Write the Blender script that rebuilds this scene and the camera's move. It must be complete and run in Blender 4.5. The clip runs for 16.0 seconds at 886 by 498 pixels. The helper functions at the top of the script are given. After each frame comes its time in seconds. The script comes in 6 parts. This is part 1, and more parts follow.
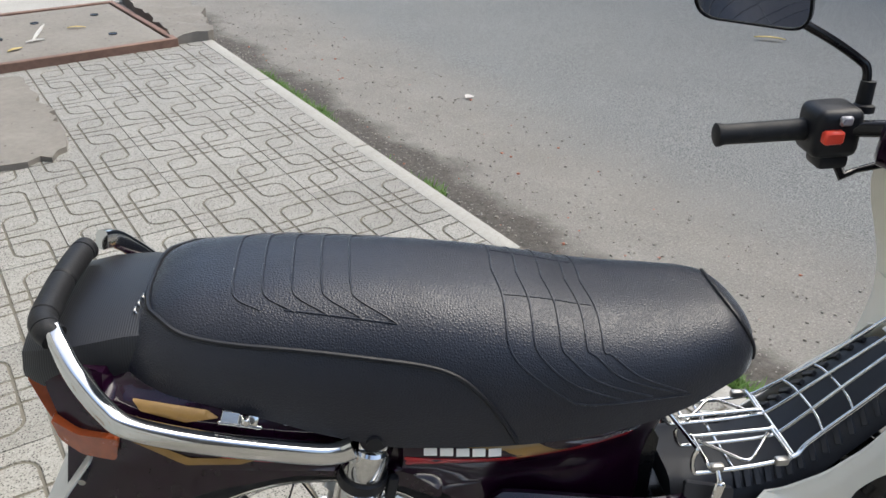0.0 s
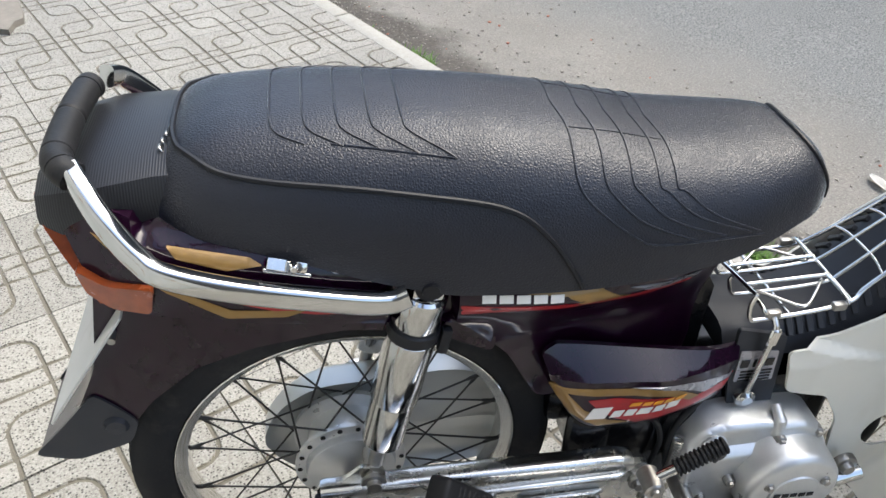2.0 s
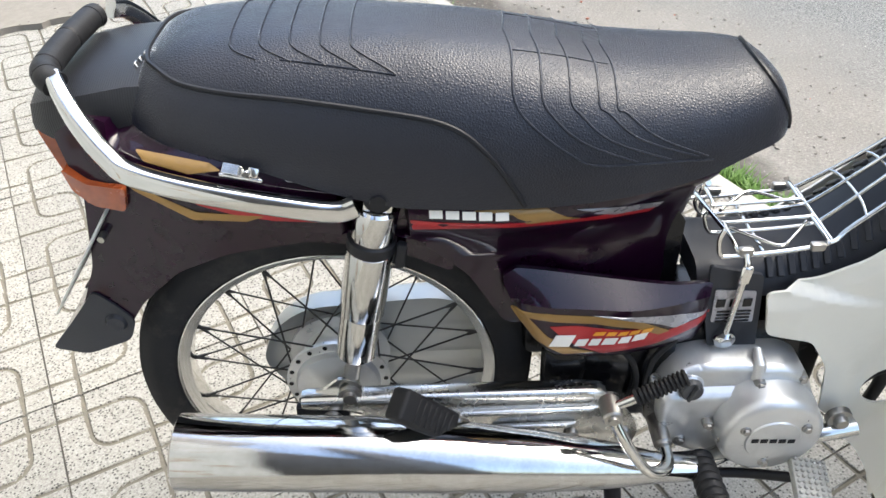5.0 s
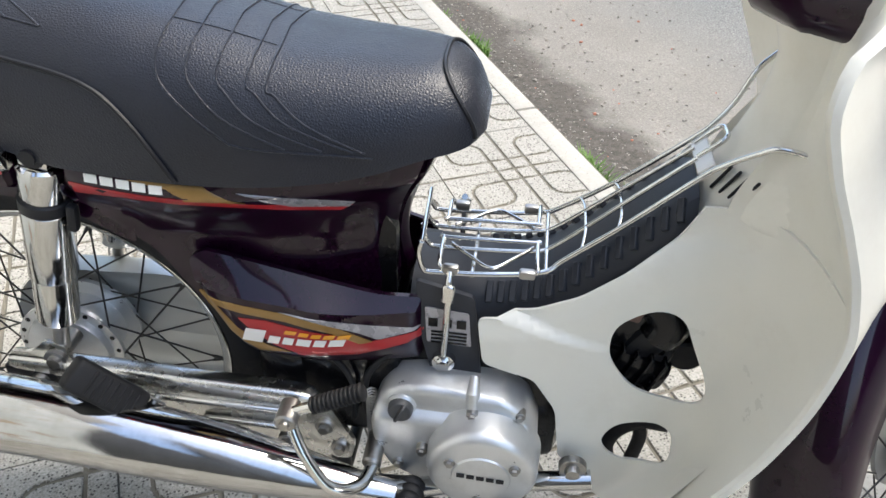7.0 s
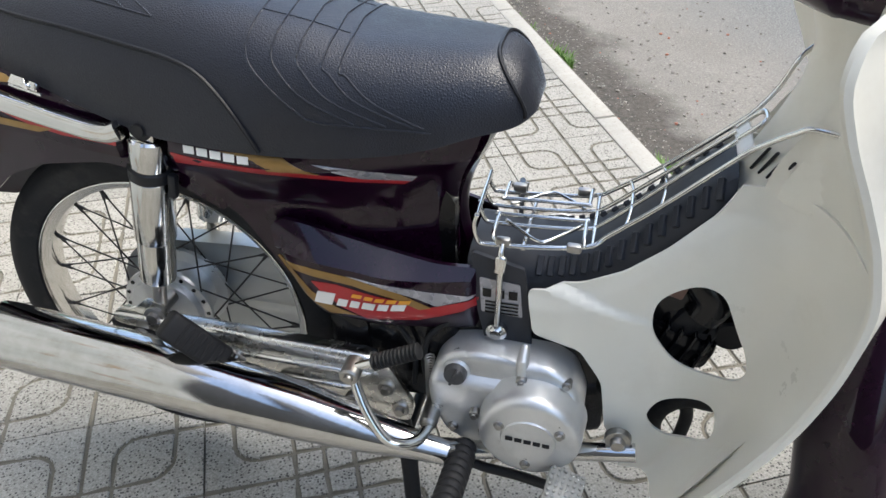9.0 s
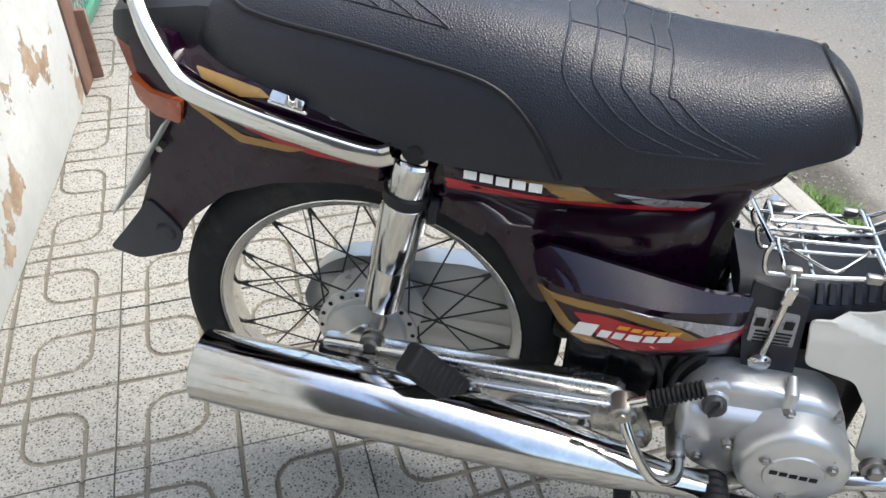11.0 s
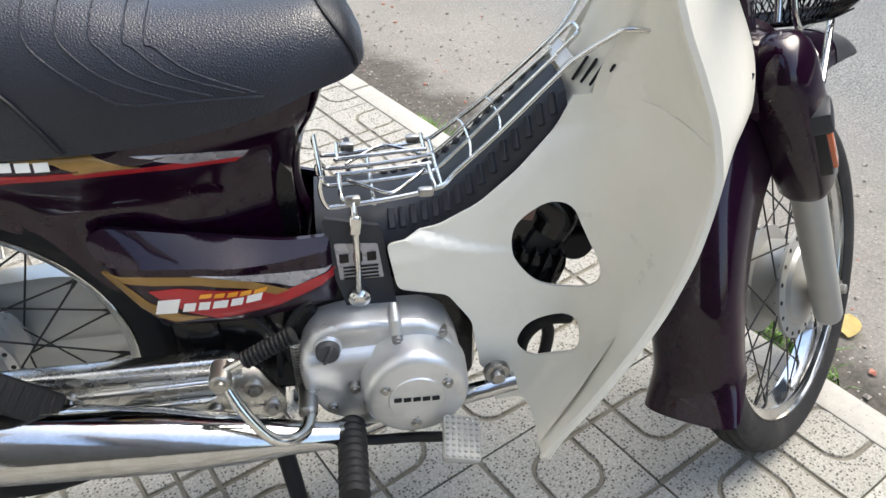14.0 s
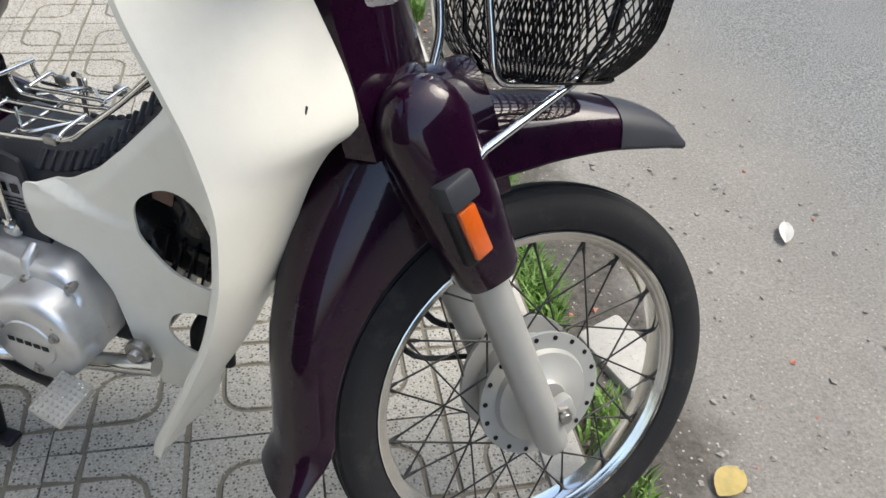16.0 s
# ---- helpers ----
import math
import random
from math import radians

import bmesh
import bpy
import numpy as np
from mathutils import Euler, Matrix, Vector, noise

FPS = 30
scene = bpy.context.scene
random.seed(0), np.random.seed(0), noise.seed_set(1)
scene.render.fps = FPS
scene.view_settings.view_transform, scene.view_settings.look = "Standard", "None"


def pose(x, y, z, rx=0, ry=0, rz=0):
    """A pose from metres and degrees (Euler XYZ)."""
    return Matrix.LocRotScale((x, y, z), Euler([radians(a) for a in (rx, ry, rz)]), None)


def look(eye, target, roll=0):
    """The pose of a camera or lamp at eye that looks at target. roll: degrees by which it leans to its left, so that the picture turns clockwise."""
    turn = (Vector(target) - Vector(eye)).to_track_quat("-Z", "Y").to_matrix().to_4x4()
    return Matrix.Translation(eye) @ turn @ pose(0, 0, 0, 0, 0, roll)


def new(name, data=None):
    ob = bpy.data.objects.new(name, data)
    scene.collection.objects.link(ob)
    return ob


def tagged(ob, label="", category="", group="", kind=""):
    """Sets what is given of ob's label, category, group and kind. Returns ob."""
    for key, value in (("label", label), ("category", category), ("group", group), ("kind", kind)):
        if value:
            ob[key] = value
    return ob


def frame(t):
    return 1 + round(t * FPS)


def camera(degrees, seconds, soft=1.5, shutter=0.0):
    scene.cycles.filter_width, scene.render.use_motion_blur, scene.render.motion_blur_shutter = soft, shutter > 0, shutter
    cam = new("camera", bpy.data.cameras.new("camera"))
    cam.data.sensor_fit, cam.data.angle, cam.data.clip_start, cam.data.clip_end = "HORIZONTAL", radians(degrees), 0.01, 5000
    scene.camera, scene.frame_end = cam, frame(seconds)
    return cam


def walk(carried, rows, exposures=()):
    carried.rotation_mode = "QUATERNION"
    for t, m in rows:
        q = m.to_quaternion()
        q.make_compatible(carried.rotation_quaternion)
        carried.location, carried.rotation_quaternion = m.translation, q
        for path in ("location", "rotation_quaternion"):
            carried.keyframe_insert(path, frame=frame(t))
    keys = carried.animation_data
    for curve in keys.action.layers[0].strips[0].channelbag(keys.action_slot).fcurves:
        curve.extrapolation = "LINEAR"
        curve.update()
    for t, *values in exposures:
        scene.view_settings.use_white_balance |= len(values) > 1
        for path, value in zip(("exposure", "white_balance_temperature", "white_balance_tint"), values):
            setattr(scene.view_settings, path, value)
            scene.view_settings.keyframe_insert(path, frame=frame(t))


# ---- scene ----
cam = camera(59.4, 16.0)
PATH = [
    (0, (0.131, -0.747, 1.231), (0.278, 0.979, 0.229), 1.56),
    (0.5, (0.130, -0.772, 1.199), (0.167, 0.903, 0.107), -0.40),
    (1, (0.118, -0.752, 1.178), (0.184, 0.888, 0.035), 1.29),
    (1.5, (0.079, -0.717, 1.168), (0.236, 0.893, -0.009), 2.31),
    (2, (0.048, -0.703, 1.141), (0.269, 0.856, -0.091), 2.19),
    (2.5, (0.031, -0.696, 1.114), (0.222, 0.859, -0.130), 2.31),
    (3, (0.029, -0.694, 1.091), (0.196, 0.869, -0.148), 2.50),
    (3.2, (0.031, -0.695, 1.078), (0.171, 0.855, -0.177), 2.30),
    (5.3, (0.271, -0.815, 1.111), (0.179, 0.752, -0.129), -2.03),
    (5.5, (0.316, -0.821, 1.108), (0.227, 0.752, -0.123), -1.21),
    (6, (0.420, -0.801, 1.081), (0.482, 0.785, -0.135), 0.30),
    (6.5, (0.522, -0.749, 1.062), (0.495, 0.789, -0.214), 2.26),
    (7, (0.626, -0.738, 1.062), (0.384, 0.832, -0.154), 1.99),
    (7.5, (0.762, -0.755, 1.060), (0.396, 0.818, -0.120), -0.24),
    (8, (0.803, -0.783, 1.041), (0.459, 0.762, -0.182), 0.99),
    (8.5, (0.770, -0.805, 1.044), (0.357, 0.729, -0.171), -0.58),
    (9, (0.687, -0.820, 1.064), (0.210, 0.726, -0.112), -1.18),
    (9.5, (0.531, -0.829, 1.077), (0.108, 0.732, -0.099), -0.55),
    (10, (0.429, -0.841, 1.079), (0.047, 0.733, -0.095), -0.34),
    (10.2, (0.420, -0.829, 1.099), (0.005, 0.677, -0.150), 2.91),
    (12.3, (0.086, -0.806, 1.036), (-0.099, 0.738, -0.221), -3.26),
    (12.5, (0.114, -0.811, 1.032), (-0.033, 0.736, -0.227), -2.38),
    (13, (0.203, -0.833, 1.029), (0.167, 0.735, -0.212), -2.00),
    (13.5, (0.373, -0.845, 1.029), (0.485, 0.742, -0.183), 0.12),
    (14, (0.561, -0.828, 1.010), (0.721, 0.766, -0.187), -0.80),
    (14.5, (0.681, -0.750, 0.999), (0.741, 0.825, -0.235), -1.30),
    (15, (0.818, -0.702, 0.991), (0.692, 0.861, -0.249), -1.12),
    (15.5, (1.048, -0.708, 0.990), (0.772, 0.818, -0.274), 4.15),
    (16, (1.243, -0.647, 1.000), (0.808, 0.855, -0.247), 5.04),
]
walk(cam, [(t, look(eye, target, roll)) for t, eye, target, roll in PATH],
     [(0.0, 1.33, 6340, 5), (2.0, 1.69, 6340, 5), (3.0, 1.79, 6340, 5), (5.5, 2.10, 6440, 5), (7.5, 1.85, 6440, 5), (9.0, 1.71, 6330, 5), (10.0, 1.83, 6330, 5), (12.5, 1.72, 6330, 5), (14.0, 1.98, 6480, 5), (16.0, 1.63, 6480, 5)])


# ---- world, sun, exposure ----
world = bpy.data.worlds.new("world")
scene.world = world
world.use_nodes = True
wn = world.node_tree.nodes
sky = wn.new("ShaderNodeTexSky")
sky.sky_type = "NISHITA"
sky.sun_disc = False
sky.sun_elevation, sky.sun_rotation = radians(55.5), radians(61.5)
sky.air_density, sky.dust_density, sky.ozone_density = 1.0, 4.5, 1.4
wn["Background"].inputs["Strength"].default_value = 0.15
world.node_tree.links.new(sky.outputs["Color"], wn["Background"].inputs["Color"])
sun = new("sun", bpy.data.lights.new("sun", "SUN"))
sun.data.energy, sun.data.angle, sun.data.color = 0.6, radians(40), (1.0, 0.975, 0.925)
sun.matrix_world = look((1.75, 0.95, 2.9), (0, 0, 0))
scene.view_settings.exposure = 0.45


# ---- materials ----
def nodes_of(name):
    m = bpy.data.materials.new(name)
    m.use_nodes = True
    nt = m.node_tree
    return m, nt, nt.nodes["Principled BSDF"]


def coords(nt, scale=1.0, kind="Object"):
    tc = nt.nodes.new("ShaderNodeTexCoord")
    mp = nt.nodes.new("ShaderNodeMapping")
    mp.inputs["Scale"].default_value = (scale,) * 3 if not isinstance(scale, tuple) else scale
    nt.links.new(tc.outputs[kind], mp.inputs["Vector"])
    return mp.outputs["Vector"]


def noise_tex(nt, vec, scale, detail=4.0, rough=0.55):
    n = nt.nodes.new("ShaderNodeTexNoise")
    n.inputs["Scale"].default_value, n.inputs["Detail"].default_value, n.inputs["Roughness"].default_value = scale, detail, rough
    nt.links.new(vec, n.inputs["Vector"])
    return n.outputs["Fac"]


def voronoi(nt, vec, scale, feature="F1", out="Distance"):
    n = nt.nodes.new("ShaderNodeTexVoronoi")
    n.feature = feature
    n.inputs["Scale"].default_value = scale
    nt.links.new(vec, n.inputs["Vector"])
    return n.outputs[out]


def ramp(nt, fac, stops):
    r = nt.nodes.new("ShaderNodeValToRGB")
    while len(r.color_ramp.elements) < len(stops):
        r.color_ramp.elements.new(0.5)
    for e, (p, c) in zip(r.color_ramp.elements, stops):
        e.position = p
        e.color = (*c, 1) if isinstance(c, tuple) else (c, c, c, 1)
    nt.links.new(fac, r.inputs["Fac"])
    return r.outputs["Color"]


def mix(nt, fac, a, b, mode="MIX"):
    n = nt.nodes.new("ShaderNodeMix")
    n.data_type, n.blend_type = "RGBA", mode
    for sock, v in ((n.inputs[0], fac), (n.inputs[6], a), (n.inputs[7], b)):
        if isinstance(v, (int, float)):
            sock.default_value = v
        elif isinstance(v, tuple):
            sock.default_value = (*v, 1)
        else:
            nt.links.new(v, sock)
    return n.outputs[2]


def bump(nt, bsdf, height, strength, dist=0.001):
    b = nt.nodes.new("ShaderNodeBump")
    b.inputs["Strength"].default_value, b.inputs["Distance"].default_value = strength, dist
    nt.links.new(height, b.inputs["Height"])
    nt.links.new(b.outputs["Normal"], bsdf.inputs["Normal"])
    return b


def surface(name, color, rough=0.5, metal=0.0, coat=0.0, vary=0.15, scale=40.0, grain=0.0, grain_scale=300.0, smudge=0.1, dust=None, dust_amount=0.0, spec=None, coat_rough=0.05):
    """A surface with uneven tone at two scales, smudged gloss and a fine grain."""
    m, nt, b = nodes_of(name)
    v = coords(nt)
    big = noise_tex(nt, v, scale * 0.15, 3)
    small = noise_tex(nt, v, scale, 5)
    dark = tuple(c * (1 - vary) for c in color)
    light = tuple(min(1.0, c * (1 + vary)) for c in color)
    col = mix(nt, 0.5, ramp(nt, big, [(0.3, dark), (0.7, light)]), ramp(nt, small, [(0.3, dark), (0.7, light)]))
    if dust:
        col = mix(nt, ramp(nt, noise_tex(nt, v, scale * 0.4, 8, 0.7), [(0.52, 0.0), (0.75, dust_amount)]), col, dust)
    nt.links.new(col, b.inputs["Base Color"])
    nt.links.new(ramp(nt, noise_tex(nt, v, scale * 0.5, 6, 0.65), [(0.3, max(0.02, rough - smudge)), (0.75, min(1.0, rough + smudge))]), b.inputs["Roughness"])
    b.inputs["Metallic"].default_value = metal
    b.inputs["Coat Weight"].default_value, b.inputs["Coat Roughness"].default_value = coat, coat_rough
    if spec is not None:
        b.inputs["Specular IOR Level"].default_value = spec
    if grain:
        bump(nt, b, noise_tex(nt, v, grain_scale, 3), grain, 0.0006)
    return m


def leather(name):
    m, nt, b = nodes_of(name)
    v = coords(nt)
    cells = voronoi(nt, v, 330.0, "DISTANCE_TO_EDGE")
    pebble = ramp(nt, cells, [(0.0, 0.0), (0.42, 1.0)])
    wear = noise_tex(nt, v, 9.0, 5)
    b.inputs["Specular IOR Level"].default_value = 0.52
    b.inputs["Sheen Weight"].default_value, b.inputs["Sheen Roughness"].default_value = 0.90, 0.17
    b.inputs["Sheen Tint"].default_value = (0.85, 0.93, 1.0, 1)
    nt.links.new(ramp(nt, wear, [(0.3, (0.0036, 0.0050, 0.0112)), (0.7, (0.0070, 0.0094, 0.0180))]), b.inputs["Base Color"])
    nt.links.new(ramp(nt, noise_tex(nt, v, 30.0, 5), [(0.3, 0.37), (0.7, 0.47)]), b.inputs["Roughness"])
    bump(nt, b, pebble, 0.36, 0.0010)
    return m


def terrazzo(name):
    """Pale cement tile with dark stone chips and dirt in its grooves."""
    m, nt, b = nodes_of(name)
    tc = nt.nodes.new("ShaderNodeTexCoord")
    info = nt.nodes.new("ShaderNodeObjectInfo")
    shift = nt.nodes.new("ShaderNodeVectorMath")
    shift.operation = "MULTIPLY_ADD"
    nt.links.new(info.outputs["Random"], shift.inputs[0])
    shift.inputs[1].default_value = (37.0, 53.0, 11.0)
    nt.links.new(tc.outputs["Object"], shift.inputs[2])
    v = shift.outputs[0]
    chips = ramp(nt, voronoi(nt, v, 190.0), [(0.26, 1.0), (0.46, 0.0)])
    keep = ramp(nt, voronoi(nt, v, 190.0, out="Color"), [(0.44, 0.0), (0.54, 1.0)])
    base = ramp(nt, noise_tex(nt, v, 5.0, 6), [(0.3, (0.375, 0.362, 0.322)), (0.7, (0.465, 0.450, 0.405))])
    base = mix(nt, ramp(nt, noise_tex(nt, v, 230.0, 3, 0.6), [(0.40, 0.0), (0.66, 0.75)]), base, (0.20, 0.188, 0.162))
    base = mix(nt, ramp(nt, noise_tex(nt, v, 300.0, 2, 0.6), [(0.54, 0.0), (0.72, 0.8)]), base, (0.55, 0.535, 0.50))
    chip = nt.nodes.new("ShaderNodeMath")
    chip.operation = "MULTIPLY"
    nt.links.new(chips, chip.inputs[0])
    nt.links.new(keep, chip.inputs[1])
    col = mix(nt, chip.outputs[0], base, (0.075, 0.070, 0.062))
    tone = ramp(nt, info.outputs["Random"], [(0.0, 0.66), (1.0, 0.80)])
    col = mix(nt, 1.0, col, tone, "MULTIPLY")
    nt.links.new(col, b.inputs["Base Color"])
    b.inputs["Roughness"].default_value = 0.75
    bump(nt, b, noise_tex(nt, v, 220.0, 4), 0.25, 0.001)
    return m


def ground_mat(name, stops, scale, chips=None, chip_scale=60.0, chip_size=0.2, rough=0.9, bump_s=0.6, bump_scale=120.0, bump_d=0.004):
    m, nt, b = nodes_of(name)
    v = coords(nt)
    col = mix(nt, 0.5, ramp(nt, noise_tex(nt, v, scale, 8, 0.65), stops), ramp(nt, noise_tex(nt, v, scale * 14, 6, 0.7), stops))
    if chips:
        spots = ramp(nt, voronoi(nt, v, chip_scale), [(chip_size * 0.7, 1.0), (chip_size, 0.0)])
        sel = ramp(nt, voronoi(nt, v, chip_scale, out="Color"), [(0.5, 0.0), (0.56, 1.0)])
        k = nt.nodes.new("ShaderNodeMath")
        k.operation = "MULTIPLY"
        nt.links.new(spots, k.inputs[0])
        nt.links.new(sel, k.inputs[1])
        col = mix(nt, k.outputs[0], col, chips)
    nt.links.new(col, b.inputs["Base Color"])
    b.inputs["Roughness"].default_value = rough
    bump(nt, b, noise_tex(nt, v, bump_scale, 6, 0.7), bump_s, bump_d)
    return m


M = {}
M["leather"] = leather("seat_vinyl")
M["maroon"] = surface("maroon_paint", (0.0100, 0.0012, 0.0088), 0.32, 0.1, 0.75, 0.25, 60, smudge=0.06, spec=0.05, coat_rough=0.06)
M["black_gloss"] = surface("black_gloss", (0.005, 0.0048, 0.0058), 0.25, 0, 0.2, 0.2, 60, smudge=0.08, spec=0.2)
M["plastic"] = surface("black_plastic", (0.009, 0.0095, 0.012), 0.48, 0, 0, 0.2, 60, 0.3, 500, spec=0.3)
M["grey_plastic"] = surface("grey_plastic", (0.026, 0.028, 0.034), 0.5, 0, 0, 0.15, 50, 0.3, 600, spec=0.35)
M["cream"] = surface("cream_plastic", (0.74, 0.718, 0.635), 0.35, 0, 0.25, 0.04, 12, dust=(0.45, 0.39, 0.28), dust_amount=0.26)
M["chrome"] = surface("chrome", (0.58, 0.58, 0.57), 0.11, 1.0, 0, 0.04, 60, smudge=0.05)
M["chrome_worn"] = surface("worn_chrome", (0.70, 0.69, 0.66), 0.16, 1.0, 0, 0.12, 80, smudge=0.1)


def streaked_chrome(name):
    """Chrome with fine scratches along its length."""
    m, nt, b = nodes_of(name)
    lines = noise_tex(nt, coords(nt, (2.0, 150.0, 150.0)), 1.0, 6, 0.7)
    broad = noise_tex(nt, coords(nt, (1.2, 26.0, 26.0)), 1.0, 4, 0.6)
    nt.links.new(ramp(nt, noise_tex(nt, coords(nt), 40.0, 6, 0.7), [(0.3, (0.58, 0.58, 0.585)), (0.75, (0.44, 0.435, 0.42))]), b.inputs["Base Color"])
    nt.links.new(ramp(nt, lines, [(0.35, 0.03), (0.7, 0.10)]), b.inputs["Roughness"])
    b.inputs["Metallic"].default_value = 1.0
    bump(nt, b, mix(nt, 0.6, lines, broad), 0.06, 0.004)
    return m


def ribbed_plastic(name):
    """Black plastic with fine moulded ribs."""
    m, nt, b = nodes_of(name)
    w = nt.nodes.new("ShaderNodeTexWave")
    w.bands_direction = "X"
    w.inputs["Scale"].default_value = 130.0
    nt.links.new(coords(nt), w.inputs["Vector"])
    b.inputs["Base Color"].default_value = (0.012, 0.0125, 0.015, 1)
    b.inputs["Roughness"].default_value, b.inputs["Specular IOR Level"].default_value = 0.42, 0.4
    bump(nt, b, w.outputs["Fac"], 0.25, 0.001)
    return m


M["muffler"] = streaked_chrome("scratched_chrome")
M["ribbed"] = ribbed_plastic("ribbed_plastic")
M["plate_chrome"] = surface("dulled_chrome_plate", (0.66, 0.65, 0.62), 0.27, 1.0, 0, 0.08, 60, smudge=0.1)
M["steel"] = surface("dull_steel", (0.36, 0.35, 0.33), 0.38, 1.0, 0, 0.2, 120, smudge=0.12)
M["spoke"] = surface("spoke_steel", (0.040, 0.038, 0.036), 0.5, 0.5, 0, 0.25, 200)
M["aluminium"] = surface("cast_aluminium", (0.62, 0.625, 0.62), 0.36, 0.70, 0, 0.08, 40, 0.35, 600, smudge=0.1, dust=(0.22, 0.21, 0.19), dust_amount=0.25)
M["silver"] = surface("silver_paint", (0.50, 0.51, 0.50), 0.42, 0.55, 0, 0.06, 30, 0.15, 800)
M["cap_grey"] = surface("filler_cap_plastic", (0.050, 0.051, 0.053), 0.45, 0, 0, 0.12, 60, 0.2, 500)
M["grey_cover"] = surface("grey_cover_paint", (0.34, 0.34, 0.32), 0.45, 0.3, 0, 0.08, 30)
M["rubber"] = surface("rubber", (0.009, 0.009, 0.010), 0.6, 0, 0, 0.3, 60, 0.3, 400, dust=(0.08, 0.075, 0.065), dust_amount=0.25, spec=0.3)
M["tyre"] = surface("tyre_rubber", (0.013, 0.013, 0.0145), 0.75, 0, 0, 0.3, 40, 0.4, 300, dust=(0.10, 0.092, 0.08), dust_amount=0.35, spec=0.3)
M["amber"] = surface("amber_lens", (0.42, 0.075, 0.008), 0.2, 0, 0.8, 0.15, 200)
M["amber_dark"] = surface("smoked_amber_lens", (0.25, 0.050, 0.012), 0.24, 0, 0.6, 0.35, 60)
M["gold"] = surface("gold_decal", (0.27, 0.155, 0.040), 0.4, 0.3, 0.35, 0.12, 80)
M["red"] = surface("red_decal", (0.36, 0.006, 0.012), 0.4, 0, 0.3, 0.1, 80)
M["silver_decal"] = surface("silver_decal", (0.34, 0.33, 0.35), 0.3, 0.3, 0.7, 0.1, 80)
M["white"] = surface("white_decal", (0.78, 0.76, 0.72), 0.35, 0, 0.5, 0.05, 80)
M["orange"] = surface("orange_decal", (0.75, 0.32, 0.02), 0.35, 0, 0.5, 0.05, 80)
M["red_switch"] = surface("red_switch", (0.75, 0.06, 0.03), 0.4, 0, 0, 0.05, 80)
M["tile"] = terrazzo("terrazzo_tile")
M["groove"] = ground_mat("groove_dirt", [(0.3, (0.095, 0.086, 0.068)), (0.7, (0.18, 0.164, 0.13))], 12, bump_s=0.3)
M["kerb"] = ground_mat("kerb_concrete", [(0.3, (0.29, 0.28, 0.25)), (0.7, (0.42, 0.405, 0.37))], 4, (0.16, 0.15, 0.13), 140, 0.2, bump_s=0.5)
M["asphalt"] = ground_mat("worn_asphalt", [(0.3, (0.105, 0.105, 0.101)), (0.7, (0.165, 0.164, 0.158))], 1.6, (0.28, 0.275, 0.26), 90, 0.3, bump_s=0.8, bump_scale=90, bump_d=0.006)
M["soil"] = ground_mat("kerbside_soil", [(0.25, (0.05, 0.044, 0.036)), (0.7, (0.14, 0.125, 0.10))], 4, (0.28, 0.26, 0.22), 45, 0.2, bump_s=1.0, bump_scale=60, bump_d=0.01)
M["concrete"] = ground_mat("stained_concrete", [(0.25, (0.15, 0.135, 0.115)), (0.7, (0.25, 0.23, 0.20))], 2.5, (0.07, 0.06, 0.05), 25, 0.15, bump_s=0.5)
M["grass"] = surface("grass", (0.10, 0.19, 0.03), 0.6, 0, 0, 0.35, 60)


def plaster(name):
    """Old whitewash, flaked off to show the brown render."""
    m, nt, b = nodes_of(name)
    v = coords(nt)
    flake = ramp(nt, noise_tex(nt, v, 5.5, 9, 0.62), [(0.60, 0.0), (0.612, 1.0)])
    paint = ramp(nt, noise_tex(nt, v, 2.0, 6), [(0.3, (0.36, 0.385, 0.385)), (0.7, (0.54, 0.56, 0.55))])
    under = ramp(nt, noise_tex(nt, v, 20.0, 6), [(0.3, (0.22, 0.14, 0.09)), (0.7, (0.42, 0.33, 0.24))])
    paint = mix(nt, ramp(nt, noise_tex(nt, v, 28.0, 8, 0.7), [(0.45, 0.0), (0.75, 0.55)]), paint, (0.40, 0.40, 0.38))
    nt.links.new(mix(nt, flake, paint, under), b.inputs["Base Color"])
    b.inputs["Roughness"].default_value = 0.85
    inv = nt.nodes.new("ShaderNodeMath")
    inv.operation = "SUBTRACT"
    inv.inputs[0].default_value = 1.0
    nt.links.new(flake, inv.inputs[1])
    bump(nt, b, inv.outputs[0], 0.8, 0.003)
    return m


M["plaster"] = plaster("flaking_whitewash")
M["green_paint"] = surface("green_gate_paint", (0.05, 0.20, 0.14), 0.5, 0, 0, 0.2, 30, dust=(0.2, 0.1, 0.06), dust_amount=0.6)
M["rust"] = surface("rusty_steel", (0.20, 0.12, 0.09), 0.8, 0.2, 0, 0.35, 30)
M["frosted"] = surface("number_plate_paint", (0.50, 0.50, 0.47), 0.45, 0.0, 0, 0.15, 20, dust=(0.24, 0.22, 0.18), dust_amount=0.6)
M["leaf_dry"] = surface("dry_leaf", (0.62, 0.50, 0.20), 0.7, 0, 0, 0.2, 60)
M["paper"] = surface("paper_scrap", (0.72, 0.70, 0.66), 0.8, 0, 0, 0.08, 60)
M["stone"] = surface("pebble_stone", (0.25, 0.23, 0.20), 0.85, 0, 0, 0.3, 60)
M["brick"] = surface("brick_crumb", (0.38, 0.15, 0.10), 0.85, 0, 0, 0.3, 60)


def mirror_glass():
    m, nt, b = nodes_of("mirror_glass")
    b.inputs["Base Color"].default_value = (0.85, 0.87, 0.88, 1)
    b.inputs["Metallic"].default_value, b.inputs["Roughness"].default_value = 1.0, 0.02
    return m


